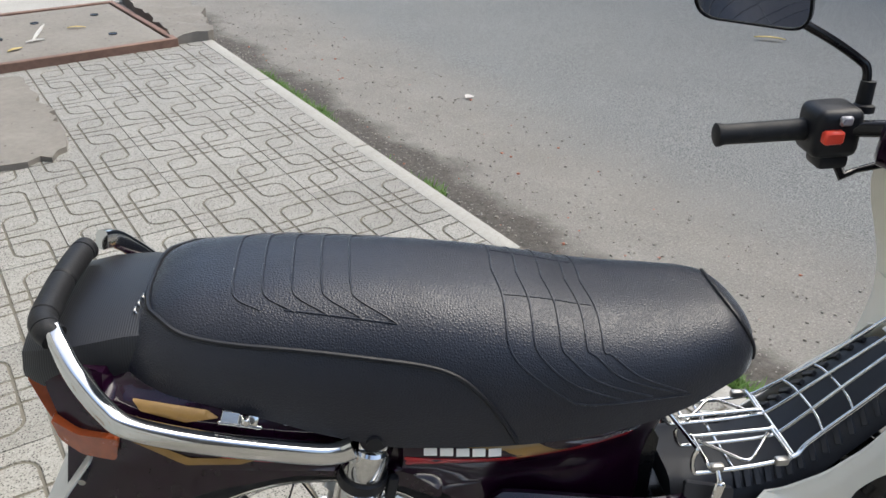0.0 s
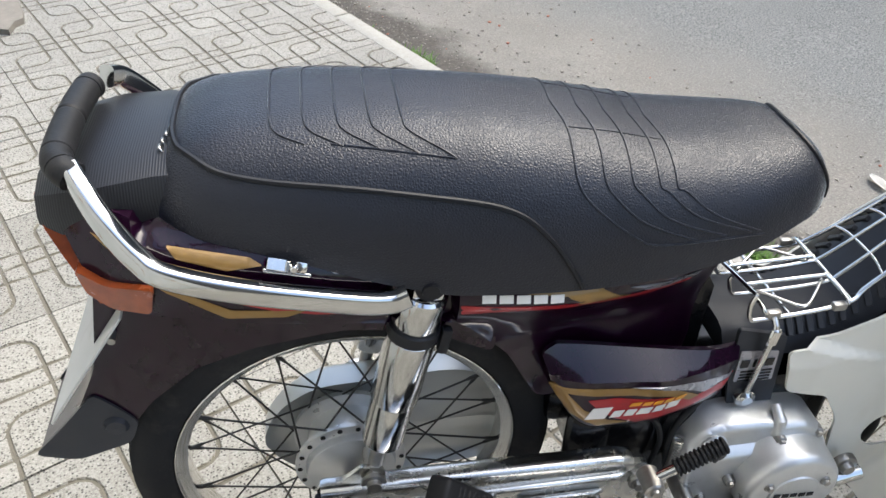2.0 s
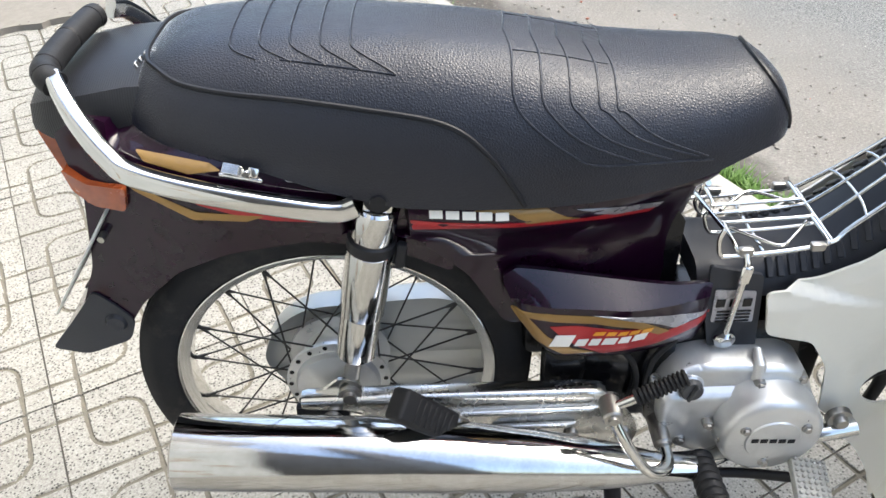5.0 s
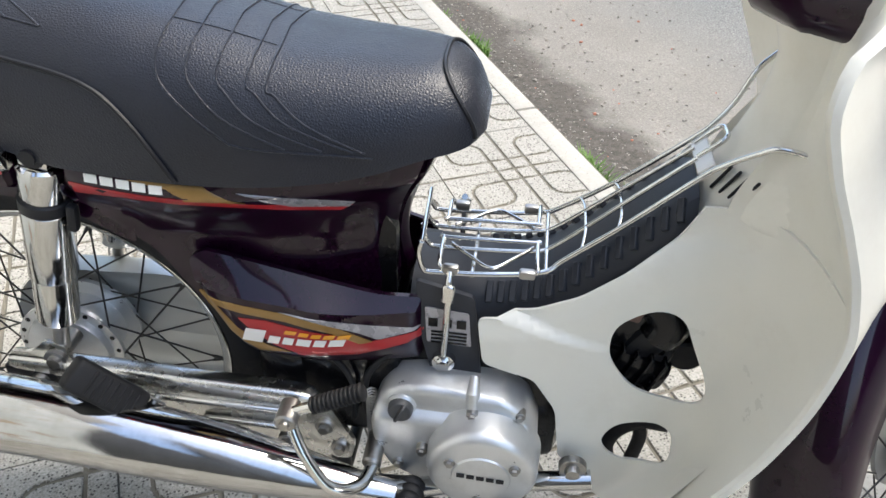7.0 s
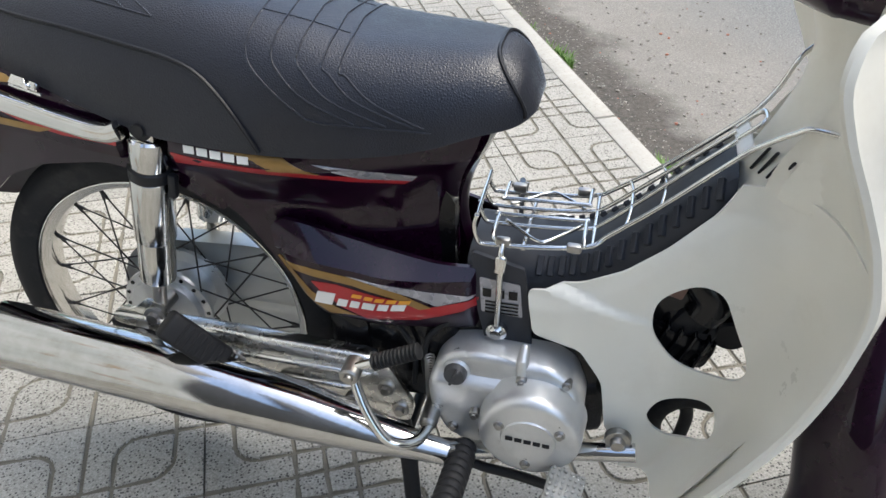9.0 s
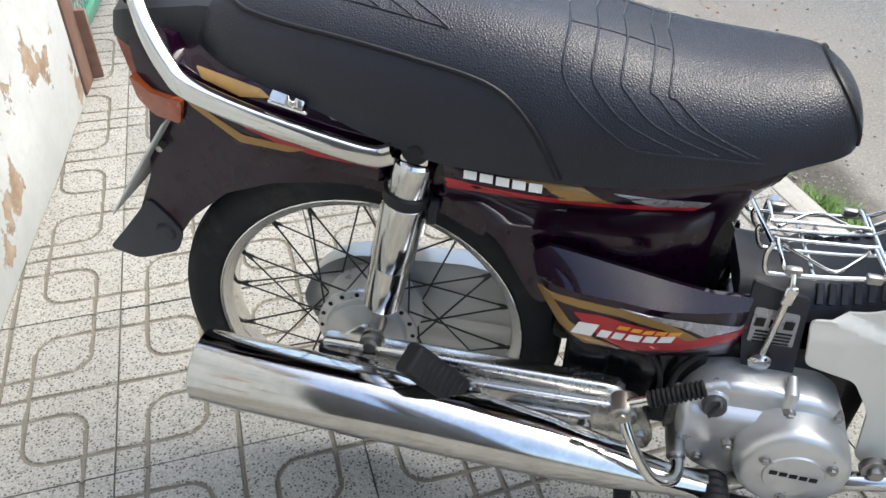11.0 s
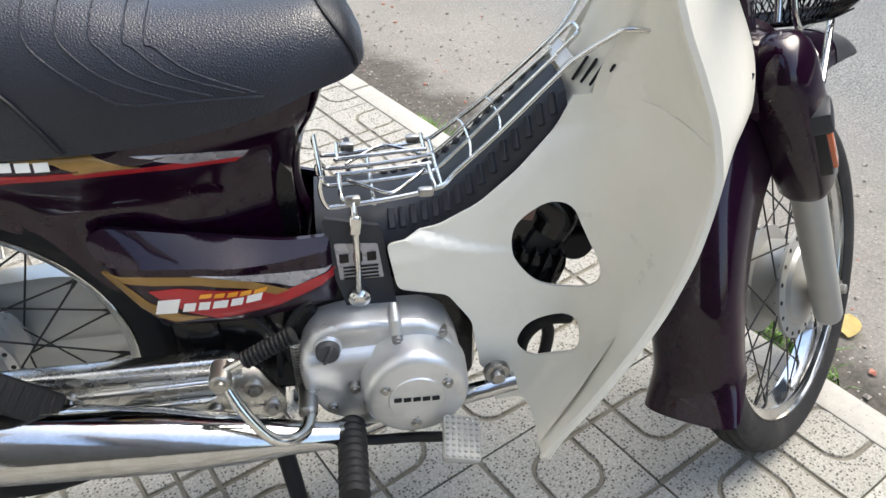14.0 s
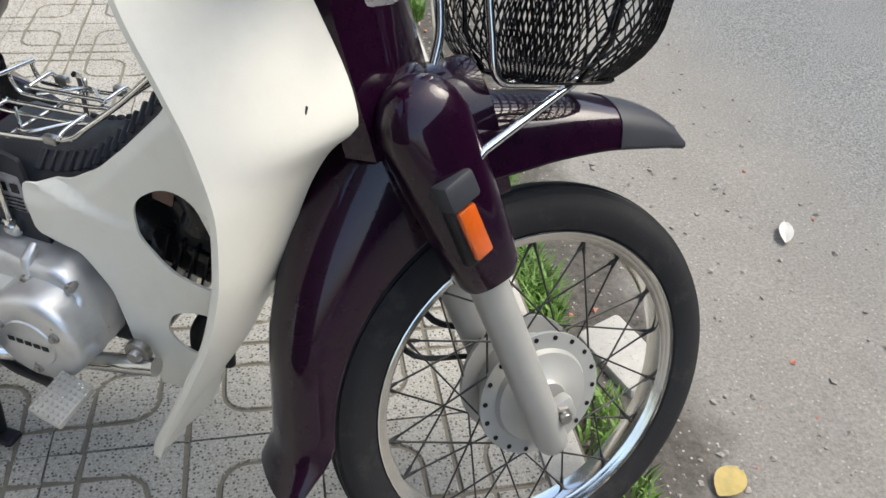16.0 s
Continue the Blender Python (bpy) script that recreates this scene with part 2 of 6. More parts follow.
M["mirror"] = mirror_glass()
# dark_wall serves only the unseen walls that hold back light
M["dark_wall"] = surface("unseen_wall_dark", (0.045, 0.046, 0.048), 0.6, 0, 0, 0.2, 8, 0.2, 200, spec=0.2)
M["clear_pad"] = surface("clear_rubber_pad", (0.70, 0.69, 0.64), 0.22, 0, 0, 0.06, 60)
M["clear_pad"].node_tree.nodes["Principled BSDF"].inputs["Transmission Weight"].default_value = 0.6


# ---- mesh tools ----
def link_mesh(name, bm, material, parent=None, label="", smooth=40.0):
    me = bpy.data.meshes.new(name)
    bmesh.ops.recalc_face_normals(bm, faces=bm.faces)
    bm.to_mesh(me)
    bm.free()
    for mt in material if isinstance(material, (list, tuple)) else (material,):
        me.materials.append(mt)
    if smooth:
        me.shade_smooth()
        me.set_sharp_from_angle(angle=radians(smooth))
    ob = new(name, me)
    ob.parent = parent
    if label:
        tagged(ob, label)
    return ob


def part(name, bm, material, parent, label="", smooth=40.0):
    return link_mesh(name, bm, material, parent, label, smooth)


def thing(name, m, label, category, group="", kind=""):
    e = new(name)
    e.matrix_basis = m
    return tagged(e, label, category, group, kind)


def spline(points, n=8):
    """Points along a smooth curve through the given ones."""
    p = [Vector(q) for q in points]
    p = [2 * p[0] - p[1]] + p + [2 * p[-1] - p[-2]]
    out = []
    for i in range(1, len(p) - 2):
        for k in range(n):
            t = k / n
            a, b, c, d = p[i - 1], p[i], p[i + 1], p[i + 2]
            out.append(0.5 * (2 * b + (c - a) * t + (2 * a - 5 * b + 4 * c - d) * t * t + (3 * b - a - 3 * c + d) * t ** 3))
    out.append(p[-2])
    return out


def curve(xs, ys):
    """A smooth function through points."""
    xs, ys = np.array(xs, float), np.array(ys, float)
    h = np.diff(xs)
    s = np.diff(ys) / h
    m = np.empty_like(xs)
    m[0], m[-1] = s[0], s[-1]
    for i in range(1, len(xs) - 1):
        m[i] = 0 if s[i - 1] * s[i] <= 0 else 2 * s[i - 1] * s[i] / (s[i - 1] + s[i])

    def f(x):
        x = min(max(x, xs[0]), xs[-1])
        i = min(int(np.searchsorted(xs, x, "right")) - 1, len(xs) - 2)
        t = (x - xs[i]) / h[i]
        return float((1 + 2 * t) * (1 - t) ** 2 * ys[i] + t * (1 - t) ** 2 * h[i] * m[i] + t * t * (3 - 2 * t) * ys[i + 1] + t * t * (t - 1) * h[i] * m[i + 1])
    return f


def bridge(bm, a, b, closed=True):
    n = len(a)
    for i in range(n if closed else n - 1):
        bm.faces.new((a[i], a[(i + 1) % n], b[(i + 1) % n], b[i]))


def loft(bm, rings, closed=True, caps=True):
    vs = [[bm.verts.new(p) for p in r] for r in rings]
    for a, b in zip(vs, vs[1:]):
        bridge(bm, a, b, closed)
    if caps and closed:
        bm.faces.new(vs[0])
        bm.faces.new(list(reversed(vs[-1])))
    return vs


def tube(bm, points, radius, sides=10, flat=1.0, caps=True):
    """A round bar along points; radius may be a list."""
    pts = [Vector(p) for p in points]
    rad = radius if isinstance(radius, (list, tuple)) else [radius] * len(pts)
    rings, up = [], None
    for i, p in enumerate(pts):
        d = (pts[min(i + 1, len(pts) - 1)] - pts[max(i - 1, 0)]).normalized()
        if up is None:
            up = Vector((0, 0, 1)) if abs(d.z) < 0.9 else Vector((1, 0, 0))
        side = d.cross(up).normalized()
        up = side.cross(d).normalized()
        rings.append([p + rad[i] * (math.cos(a) * side + flat * math.sin(a) * up) for a in (2 * math.pi * k / sides for k in range(sides))])
    loft(bm, rings, True, caps)


def lathe(bm, profile, sides=48, m=Matrix(), closed_profile=False):
    """Turns (radius, height) pairs round the y axis."""
    rings = []
    for r, h in profile:
        rings.append([m @ Vector((r * math.cos(a), h, r * math.sin(a))) for a in (2 * math.pi * k / sides for k in range(sides))])
    vs = [[bm.verts.new(p) for p in r] for r in rings]
    pairs = list(zip(vs, vs[1:])) + ([(vs[-1], vs[0])] if closed_profile else [])
    for a, b in pairs:
        bridge(bm, a, b)
    if not closed_profile:
        if profile[0][0] > 1e-6:
            bm.faces.new(vs[0])
        if profile[-1][0] > 1e-6:
            bm.faces.new(list(reversed(vs[-1])))
    return vs


def box(bm, size, m=Matrix(), bevel=0.0, seg=2):
    r = bmesh.ops.create_cube(bm, size=1.0, matrix=m @ Matrix.Diagonal((*size, 1)))
    if bevel:
        es = {e for v in r["verts"] for e in v.link_edges}
        bmesh.ops.bevel(bm, geom=list(es), offset=bevel, segments=seg, affect="EDGES", profile=0.5)


def cyl(bm, a, b, r1, r2=None, sides=20, bevel=0.0):
    """A round bar from a to b with slightly rounded ends."""
    a, b = Vector(a), Vector(b)
    r2 = r1 if r2 is None else r2
    d = b - a
    e = bevel / d.length if bevel else 0.0
    pts, rad = [a, b], [r1, r2]
    if bevel:
        pts = [a, a + d * e, b - d * e, b]
        rad = [r1 - bevel, r1, r2, r2 - bevel]
    tube(bm, pts, rad, sides)


def inside(poly, x, y):
    c = False
    j = len(poly) - 1
    for i in range(len(poly)):
        (xi, yi), (xj, yj) = poly[i], poly[j]
        if (yi > y) != (yj > y) and x < (xj - xi) * (y - yi) / (yj - yi) + xi:
            c = not c
        j = i
    return c


from mathutils.geometry import delaunay_2d_cdt


def fill(outline, holes=(), step=0.012, lines=()):
    """Triangles over an outline with holes: points and faces, in the plane."""
    loops = [list(outline)] + [list(h) for h in holes]
    pts, edges = [], []
    for l in loops:
        k = len(pts)
        pts += [Vector((float(p[0]), float(p[1]))) for p in l]
        edges += [(k + i, k + (i + 1) % len(l)) for i in range(len(l))]
    for l in lines:
        k = len(pts)
        pts += [Vector((float(p[0]), float(p[1]))) for p in l]
        edges += [(k + i, k + i + 1) for i in range(len(l) - 1)]
    rim = np.array([(p.x, p.y) for p in pts])
    xs = [p[0] for p in outline]
    ys = [p[1] for p in outline]
    x = min(xs) + step * 0.5
    while x < max(xs):
        y = min(ys) + step * 0.5
        while y < max(ys):
            if inside(outline, x, y) and not any(inside(h, x, y) for h in holes) and np.min((rim[:, 0] - x) ** 2 + (rim[:, 1] - y) ** 2) > (0.4 * step) ** 2:
                pts.append(Vector((x, y)))
            y += step
        x += step
    v, e, f = delaunay_2d_cdt(pts, edges, [], 0, 1e-6)[:3]
    keep = []
    for t in f:
        cx, cy = sum(v[i].x for i in t) / len(t), sum(v[i].y for i in t) / len(t)
        if inside(outline, cx, cy) and not any(inside(h, cx, cy) for h in holes):
            keep.append(t)
    return v, keep


def sheet(bm, outline, f, thick=0.004, holes=(), step=0.012, side=-1, lift=0.0, lines=()):
    """A shell over an outline in (x, z) that follows y = side * f(x, z)."""
    v, tris = fill(outline, holes, step, lines)
    outer = [bm.verts.new((p.x, side * (f(p.x, p.y) + lift), p.y)) for p in v]
    inner = [bm.verts.new((p.x, side * (f(p.x, p.y) + lift - thick), p.y)) for p in v]
    count = {}
    for t in tris:
        bm.faces.new([outer[i] for i in t])
        bm.faces.new([inner[i] for i in reversed(t)])
        for i in range(len(t)):
            e = (t[i], t[(i + 1) % len(t)])
            count[e] = count.get(e, 0) + 1
    for (i, j) in count:
        if (j, i) not in count:
            bm.faces.new((outer[i], inner[i], inner[j], outer[j]))
    for w in [w for w in bm.verts if not w.link_faces]:
        bm.verts.remove(w)


def smooth_loop(points, n=6):
    """A closed smooth outline through points."""
    p = [Vector(q) for q in points]
    k = len(p)
    out = []
    for i in range(k):
        a, b, c, d = p[i - 1], p[i], p[(i + 1) % k], p[(i + 2) % k]
        for j in range(n):
            t = j / n
            out.append(0.5 * (2 * b + (c - a) * t + (2 * a - 5 * b + 4 * c - d) * t * t + (3 * b - a - 3 * c + d) * t ** 3))
    return [tuple(q) for q in out]


def rounded(points, r=0.01, n=5):
    """A closed outline with its corners rounded."""
    out = []
    k = len(points)
    for i in range(k):
        a, b, c = (Vector(points[(i + j) % k]) for j in (-1, 0, 1))
        u, w = (a - b), (c - b)
        q = min(r, u.length * 0.45, w.length * 0.45)
        s, e = b + u.normalized() * q, b + w.normalized() * q
        for j in range(n + 1):
            t = j / n
            out.append(tuple((1 - t) ** 2 * s + 2 * t * (1 - t) * b + t * t * e))
    return out


# ---- the pavement, kerb and road, laid out along the kerb ----
LAY = pose(-0.575, 0.143, 0, 0, 0, 30)
KERB = 0.10


def sheet_ground(name, x0, x1, y0, y1, f, material, label, step=0.25):
    bm = bmesh.new()
    nx, ny = max(1, round((x1 - x0) / step)), max(1, round((y1 - y0) / step))
    vs = [[bm.verts.new((x0 + (x1 - x0) * i / nx, y0 + (y1 - y0) * j / ny, f(x0 + (x1 - x0) * i / nx, y0 + (y1 - y0) * j / ny))) for j in range(ny + 1)] for i in range(nx + 1)]
    for i in range(nx):
        for j in range(ny):
            bm.faces.new((vs[i][j], vs[i + 1][j], vs[i + 1][j + 1], vs[i][j + 1]))
    ob = link_mesh(name, bm, material, None, "", 60)
    ob.matrix_basis = LAY
    return tagged(ob, label, name.split("_")[0], kind="structure")


def road_height(x, y):
    return -KERB - 0.012 + 0.010 * noise.noise((x * 1.3, y * 1.3, 0)) + 0.004 * noise.noise((x * 6, y * 6, 3))


# a wide sheet to the horizon, and a finer one of the same asphalt near by
bm = bmesh.new()
bmesh.ops.create_grid(bm, x_segments=8, y_segments=8, size=400.0)
ground = link_mesh("ground", bm, M["asphalt"], None, "", 0)
ground.matrix_basis = Matrix.Translation((0, 0, -KERB - 0.05))
tagged(ground, "grey worn asphalt ground reaching to the horizon", "ground", kind="structure")


def road_edge(name):
    """Asphalt that gives way to dark damp soil towards the kerb, with a ragged border."""
    m, nt, b = nodes_of(name)
    v = coords(nt)
    sep = nt.nodes.new("ShaderNodeSeparateXYZ")
    nt.links.new(v, sep.inputs[0])
    wob = noise_tex(nt, v, 2.2, 7, 0.62)
    add = nt.nodes.new("ShaderNodeMath")
    add.operation = "MULTIPLY_ADD"
    nt.links.new(wob, add.inputs[0])
    add.inputs[1].default_value = -0.62
    nt.links.new(sep.outputs["X"], add.inputs[2])
    soil = ramp(nt, add.outputs[0], [(0.0, 1.0), (1.0, 0.0)])
    r = soil.node.color_ramp
    rng = nt.nodes.new("ShaderNodeMapRange")
    rng.inputs["From Min"].default_value, rng.inputs["From Max"].default_value = 1.50, 1.64
    nt.links.new(add.outputs[0], rng.inputs["Value"])
    nt.links.new(rng.outputs[0], soil.node.inputs["Fac"])
    fine = noise_tex(nt, v, 55.0, 8, 0.7)
    tar = mix(nt, 0.70, ramp(nt, noise_tex(nt, v, 1.6, 8, 0.65), [(0.3, (0.125, 0.127, 0.121)), (0.7, (0.185, 0.188, 0.180))]), ramp(nt, noise_tex(nt, v, 150.0, 5, 0.8), [(0.40, (0.022, 0.0225, 0.022)), (0.60, (0.32, 0.325, 0.31))]))
    earth = ramp(nt, fine, [(0.3, (0.030, 0.027, 0.022)), (0.72, (0.115, 0.102, 0.085))])
    far = nt.nodes.new("ShaderNodeMapRange")
    far.inputs["From Min"].default_value, far.inputs["From Max"].default_value = 2.00, 2.60
    nt.links.new(add.outputs[0], far.inputs["Value"])
    sand = mix(nt, 0.5, ramp(nt, noise_tex(nt, v, 3.0, 8, 0.65), [(0.3, (0.175, 0.163, 0.142)), (0.7, (0.255, 0.240, 0.212))]), ramp(nt, noise_tex(nt, v, 140.0, 5, 0.7), [(0.32, (0.07, 0.064, 0.056)), (0.68, (0.31, 0.29, 0.26))]))
    tar = mix(nt, far.outputs[0], sand, tar)
    col = mix(nt, soil, tar, earth)
    spots = ramp(nt, voronoi(nt, v, 75.0), [(0.14, 1.0), (0.22, 0.0)])
    sel = ramp(nt, voronoi(nt, v, 75.0, out="Color"), [(0.58, 0.0), (0.62, 1.0)])
    k = nt.nodes.new("ShaderNodeMath")
    k.operation = "MULTIPLY"
    nt.links.new(spots, k.inputs[0])
    nt.links.new(sel, k.inputs[1])
    nt.links.new(mix(nt, k.outputs[0], col, (0.32, 0.30, 0.27)), b.inputs["Base Color"])
    b.inputs["Roughness"].default_value = 0.9
    bump(nt, b, noise_tex(nt, v, 95.0, 6, 0.75), 0.8, 0.005)
    return m


M["road"] = road_edge("asphalt_and_soil")


def soil_height(x, y):
    near = max(0.0, min(1.0, (2.05 - x) / 0.35))
    return road_height(x, y) + near * (0.012 + 0.012 * noise.noise((x * 7, y * 7, 1)) + 0.006 * noise.noise((x * 25, y * 25, 1)))


road = sheet_ground("road", 1.58, 2.3, -5.0, 12.0, soil_height, M["road"], "grey worn asphalt road with dark soil along the kerb", 0.04)
sheet_ground("road_far", 2.3, 14.0, -8.0, 16.0, road_height, M["road"], "pale grey worn asphalt road with loose grit", 0.15)

# pavement bed under the tiles
bm = bmesh.new()
box(bm, (3.2, 18.0, 0.2), Matrix.Translation((0.01, 2.0, -0.1065)))
bed = link_mesh("pavement", bm, M["groove"], None, "", 0)
bed.matrix_basis = LAY
tagged(bed, "terrazzo tiled pavement with dirty joints", "pavement", kind="structure")


def groove_paths(width):
    """Centre lines of a tile's grooves: the middle cross and the rounded meander of its four cells."""
    s, m, r = 0.2, 0.05, 0.042
    paths = [[(0, s), (2 * s, s)], [(s, 0), (s, 2 * s)]]

    def arc(cx, cy, a0):
        return [(cx + r * math.cos(radians(a0 + 90 * k / 5)), cy + r * math.sin(radians(a0 + 90 * k / 5))) for k in range(6)]
    lo, hi = m, s - m
    for i in range(2):
        for j in range(2):
            ox, oy = i * s, j * s
            if (i + j) % 2 == 0:
                a = [(lo, 0)] + [(lo, hi - r)] + list(reversed(arc(lo + r, hi - r, 90))) + [(s, hi)]
                b = [(0, lo)] + [(hi - r, lo)] + arc(hi - r, lo + r, 270) + [(hi, s)]
            else:
                a = [(0, hi)] + [(hi - r, hi)] + list(reversed(arc(hi - r, hi - r, 0))) + [(hi, 0)]
                b = [(lo, s)] + [(lo, lo + r)] + arc(lo + r, lo + r, 180) + [(s, lo)]
            for p in (a, b):
                paths.append([(x + ox, y + oy) for x, y in p])
    return paths


def tile_mesh(name, width=0.4):
    """One tile: cut grooves with sloping sides, a chamfered rim and a skirt."""
    g, deep, gap = 0.0052, 0.0035, 0.0016
    paths = groove_paths(width)
    segs = []
    for p in paths:
        segs += list(zip(p, p[1:]))
    A = np.array([a for a, b in segs])
    Bv = np.array([b for a, b in segs]) - A
    L2 = (Bv ** 2).sum(1) + 1e-12

    def dist(x, y):
        q = np.array((x, y)) - A
        t = np.clip((q * Bv).sum(1) / L2, 0, 1)[:, None]
        return float(np.sqrt(((q - t * Bv) ** 2).sum(1)).min())
    pts, edges = [], []

    def chain(ps, closed=False):
        k = len(pts)
        for p in ps:
            pts.append(Vector((min(max(p[0], gap), width - gap), min(max(p[1], gap), 0.4 - gap))))
        edges.extend((k + i, k + i + 1) for i in range(len(ps) - 1))
        if closed:
            edges.append((k + len(ps) - 1, k))
    chain([(gap, gap), (width - gap, gap), (width - gap, 0.4 - gap), (gap, 0.4 - gap)], True)
    for p in paths:
        if min(q[0] for q in p) > width - 0.01:
            continue
        for off in (-g, -0.45 * g, 0.45 * g, g):
            line = []
            for i, q in enumerate(p):
                a, b = Vector(p[max(i - 1, 0)]), Vector(p[min(i + 1, len(p) - 1)])
                d = (b - a).normalized()
                line.append((q[0] - d.y * off, q[1] + d.x * off))
            chain(line)
    v, e, f = delaunay_2d_cdt(pts, edges, [], 0, 1e-6)[:3]
    me = bpy.data.meshes.new(name)
    vd = [dist(p.x, p.y) for p in v]
    z = [-deep if d < 0.6 * g else 0.0 for d in vd]
    co = [(p.x, p.y, h) for p, h in zip(v, z)]
    n = len(co)
    faces = [tuple(t) for t in f]
    rim = [i for i, p in enumerate(v) if min(p.x - gap, p.y - gap, width - gap - p.x, 0.4 - gap - p.y) < 1e-5]
    order = sorted(rim, key=lambda i: math.atan2(v[i].y - 0.2, v[i].x - width / 2))
    co += [(v[i].x, v[i].y, -0.012) for i in order]
    for k in range(len(order)):
        a, b = order[k], order[(k + 1) % len(order)]
        faces.append((a, n + k, n + (k + 1) % len(order), b))
    me.from_pydata(co, [], faces)
    me.materials.append(M["tile"])
    me.materials.append(M["groove"])
    for poly in me.polygons:
        low = [i for i in poly.vertices if i < n and z[i] < 0]
        poly.material_index = 1 if len(low) >= 2 and len(poly.vertices) == 3 else 0
    return me


# kerb stones
for k in range(-5, 9):
    bm = bmesh.new()
    box(bm, (0.068, 0.992, 0.30), Matrix.Translation((1.5715, k * 1.0, -0.15)), 0.007, 2)
    for w in bm.verts:
        w.co += Vector((0.003 * noise.noise(w.co * 6), 0, 0.002 * noise.noise(w.co * 5)))
    stone = part("kerb_stone", bm, M["kerb"], bed)
    if k == -5:
        bed["label"] = "terrazzo tiled pavement with dirty joints and a pale concrete kerb"


# ---- the motorcycle: x forward, y to its left, z up, over the rear axle ----
BIKE = pose(0.015, -0.03, 0, 0, 0, 2.5)
bike = thing("motorcycle", BIKE, "dark maroon and cream underbone motorcycle on its centre stand, worn chrome", "motorcycle")


def edge_dist(outline):
    A = np.array(outline, float)
    Bv = np.roll(A, -1, 0) - A
    L2 = (Bv ** 2).sum(1) + 1e-12

    def d(x, z):
        q = np.array((x, z)) - A
        t = np.clip((q * Bv).sum(1) / L2, 0, 1)[:, None]
        return float(np.sqrt(((q - t * Bv) ** 2).sum(1)).min())
    return d


def both(name, build, material, parent, label="", smooth=40.0):
    """The same part on the right and, mirrored, on the left."""
    for side in (-1, 1):
        bm = bmesh.new()
        build(bm, side)
        part(name, bm, material, parent, label, smooth)


# -- wheels --
def wheel(name, m, parent, hub_r, brake_side, drum):
    bm = bmesh.new()
    half = [(0.222, -0.0250), (0.2235, -0.0215), (0.2145, -0.0185), (0.2105, -0.0160), (0.2085, -0.0060)]
    prof = half + [(r, -h) for r, h in reversed(half)]
    back = [(r - 0.0035, h * 0.93) for r, h in reversed(prof)]
    back[0], back[-1] = (0.2205, 0.0255), (0.2205, -0.0255)
    lathe(bm, prof + back, 72, closed_profile=True)
    rim = part(name, bm, M["chrome_worn"], parent, "spoked wheel with a chromed steel rim")
    rim.matrix_basis = m
    bm = bmesh.new()
    half = [(0.2180, -0.0165), (0.2225, -0.0205), (0.2250, -0.0262), (0.2360, -0.0305), (0.2500, -0.0325), (0.2620, -0.0300), (0.2690, -0.0240), (0.2705, -0.0236), (0.2690, -0.0190), (0.2745, -0.0165), (0.2755, -0.0100), (0.2725, -0.0085), (0.2730, -0.0060), (0.2775, -0.0045)]
    lathe(bm, half + [(r, -h) for r, h in reversed(half)] + [(0.2150, 0.0140), (0.2150, -0.0140)], 96, closed_profile=True)
    part("tyre", bm, M["tyre"], rim, "dusty black rubber tyre")
    bm = bmesh.new()
    f = hub_r
    lathe(bm, [(0.012, -0.052), (0.026, -0.052), (0.030, -0.047), (f * 0.72, -0.040), (f * 0.76, -0.033), (f, -0.032), (f, -0.026), (f * 0.78, -0.024), (f * 0.74, 0.020), (f, 0.022), (f, 0.029), (f * 0.78, 0.031), (f * 0.74, 0.042), (0.020, 0.050), (0.012, 0.050)], 48)
    hub = part("hub", bm, drum, rim, "cast metal drum hub")
    bm = bmesh.new()
    lathe(bm, [(0.0, -0.056 * brake_side), (0.022, -0.055 * brake_side), (0.040, -0.047 * brake_side), (f * 0.78, -0.042 * brake_side), (f * 0.82, -0.036 * brake_side), (f * 0.82, -0.030 * brake_side)], 40)
    part("brake_plate", bm, drum, rim, "dull silver brake plate")
    bm = bmesh.new()
    for k in range(18):
        a = 2 * math.pi * k / 18
        for s in (-1, 1):
            c = Vector((f * 0.92 * math.cos(a), s * 0.0285, f * 0.92 * math.sin(a)))
            cyl(bm, c - Vector((0, 0.005, 0)), c + Vector((0, 0.005, 0)), 0.0034, sides=8)
    tagged(part("spoke_end", bm, M["black_gloss"], rim), kind="stuff")
    meshes = []
    for s in (-1, 1):
        for turn in (-1, 1):
            b2 = bmesh.new()
            a0, a1 = 0.0, radians(turn * 48)
            p = Vector((f * 0.92 * math.cos(a0), s * (0.030 if turn > 0 else 0.025), f * 0.92 * math.sin(a0)))
            q = Vector((0.2090 * math.cos(a1), s * 0.004, 0.2090 * math.sin(a1)))
            n = (q - p).normalized()
            tube(b2, [p, p + n * 0.004, q - n * 0.02, q], [0.0014, 0.0014, 0.0014, 0.0014], 6)
            tube(b2, [q - n * 0.022, q - n * 0.016, q + n * 0.002], [0.0018, 0.0026, 0.0030], 6)
            me = bpy.data.meshes.new("spoke")
            b2.to_mesh(me)
            b2.free()
            me.materials.append(M["spoke"])
            me.shade_smooth()
            meshes.append(me)
    for k in range(9):
        for i, me in enumerate(meshes):
            sp = new("spoke", me)
            sp.parent = rim
            sp.matrix_basis = Matrix.Rotation(2 * math.pi * (k + 0.25 * i + (0.12 if i % 2 else 0)) / 9, 4, "Y")
    bm = bmesh.new()
    cyl(bm, (0, -0.082, 0), (0, 0.082, 0), 0.0065, sides=16)
    for s in (-1, 1):
        tube(bm, [(0, s * 0.078, 0), (0, s * 0.090, 0)], 0.0125, 6)
        cyl(bm, (0, s * 0.090, 0), (0, s * 0.0985, 0), 0.0075, sides=14, bevel=0.001)
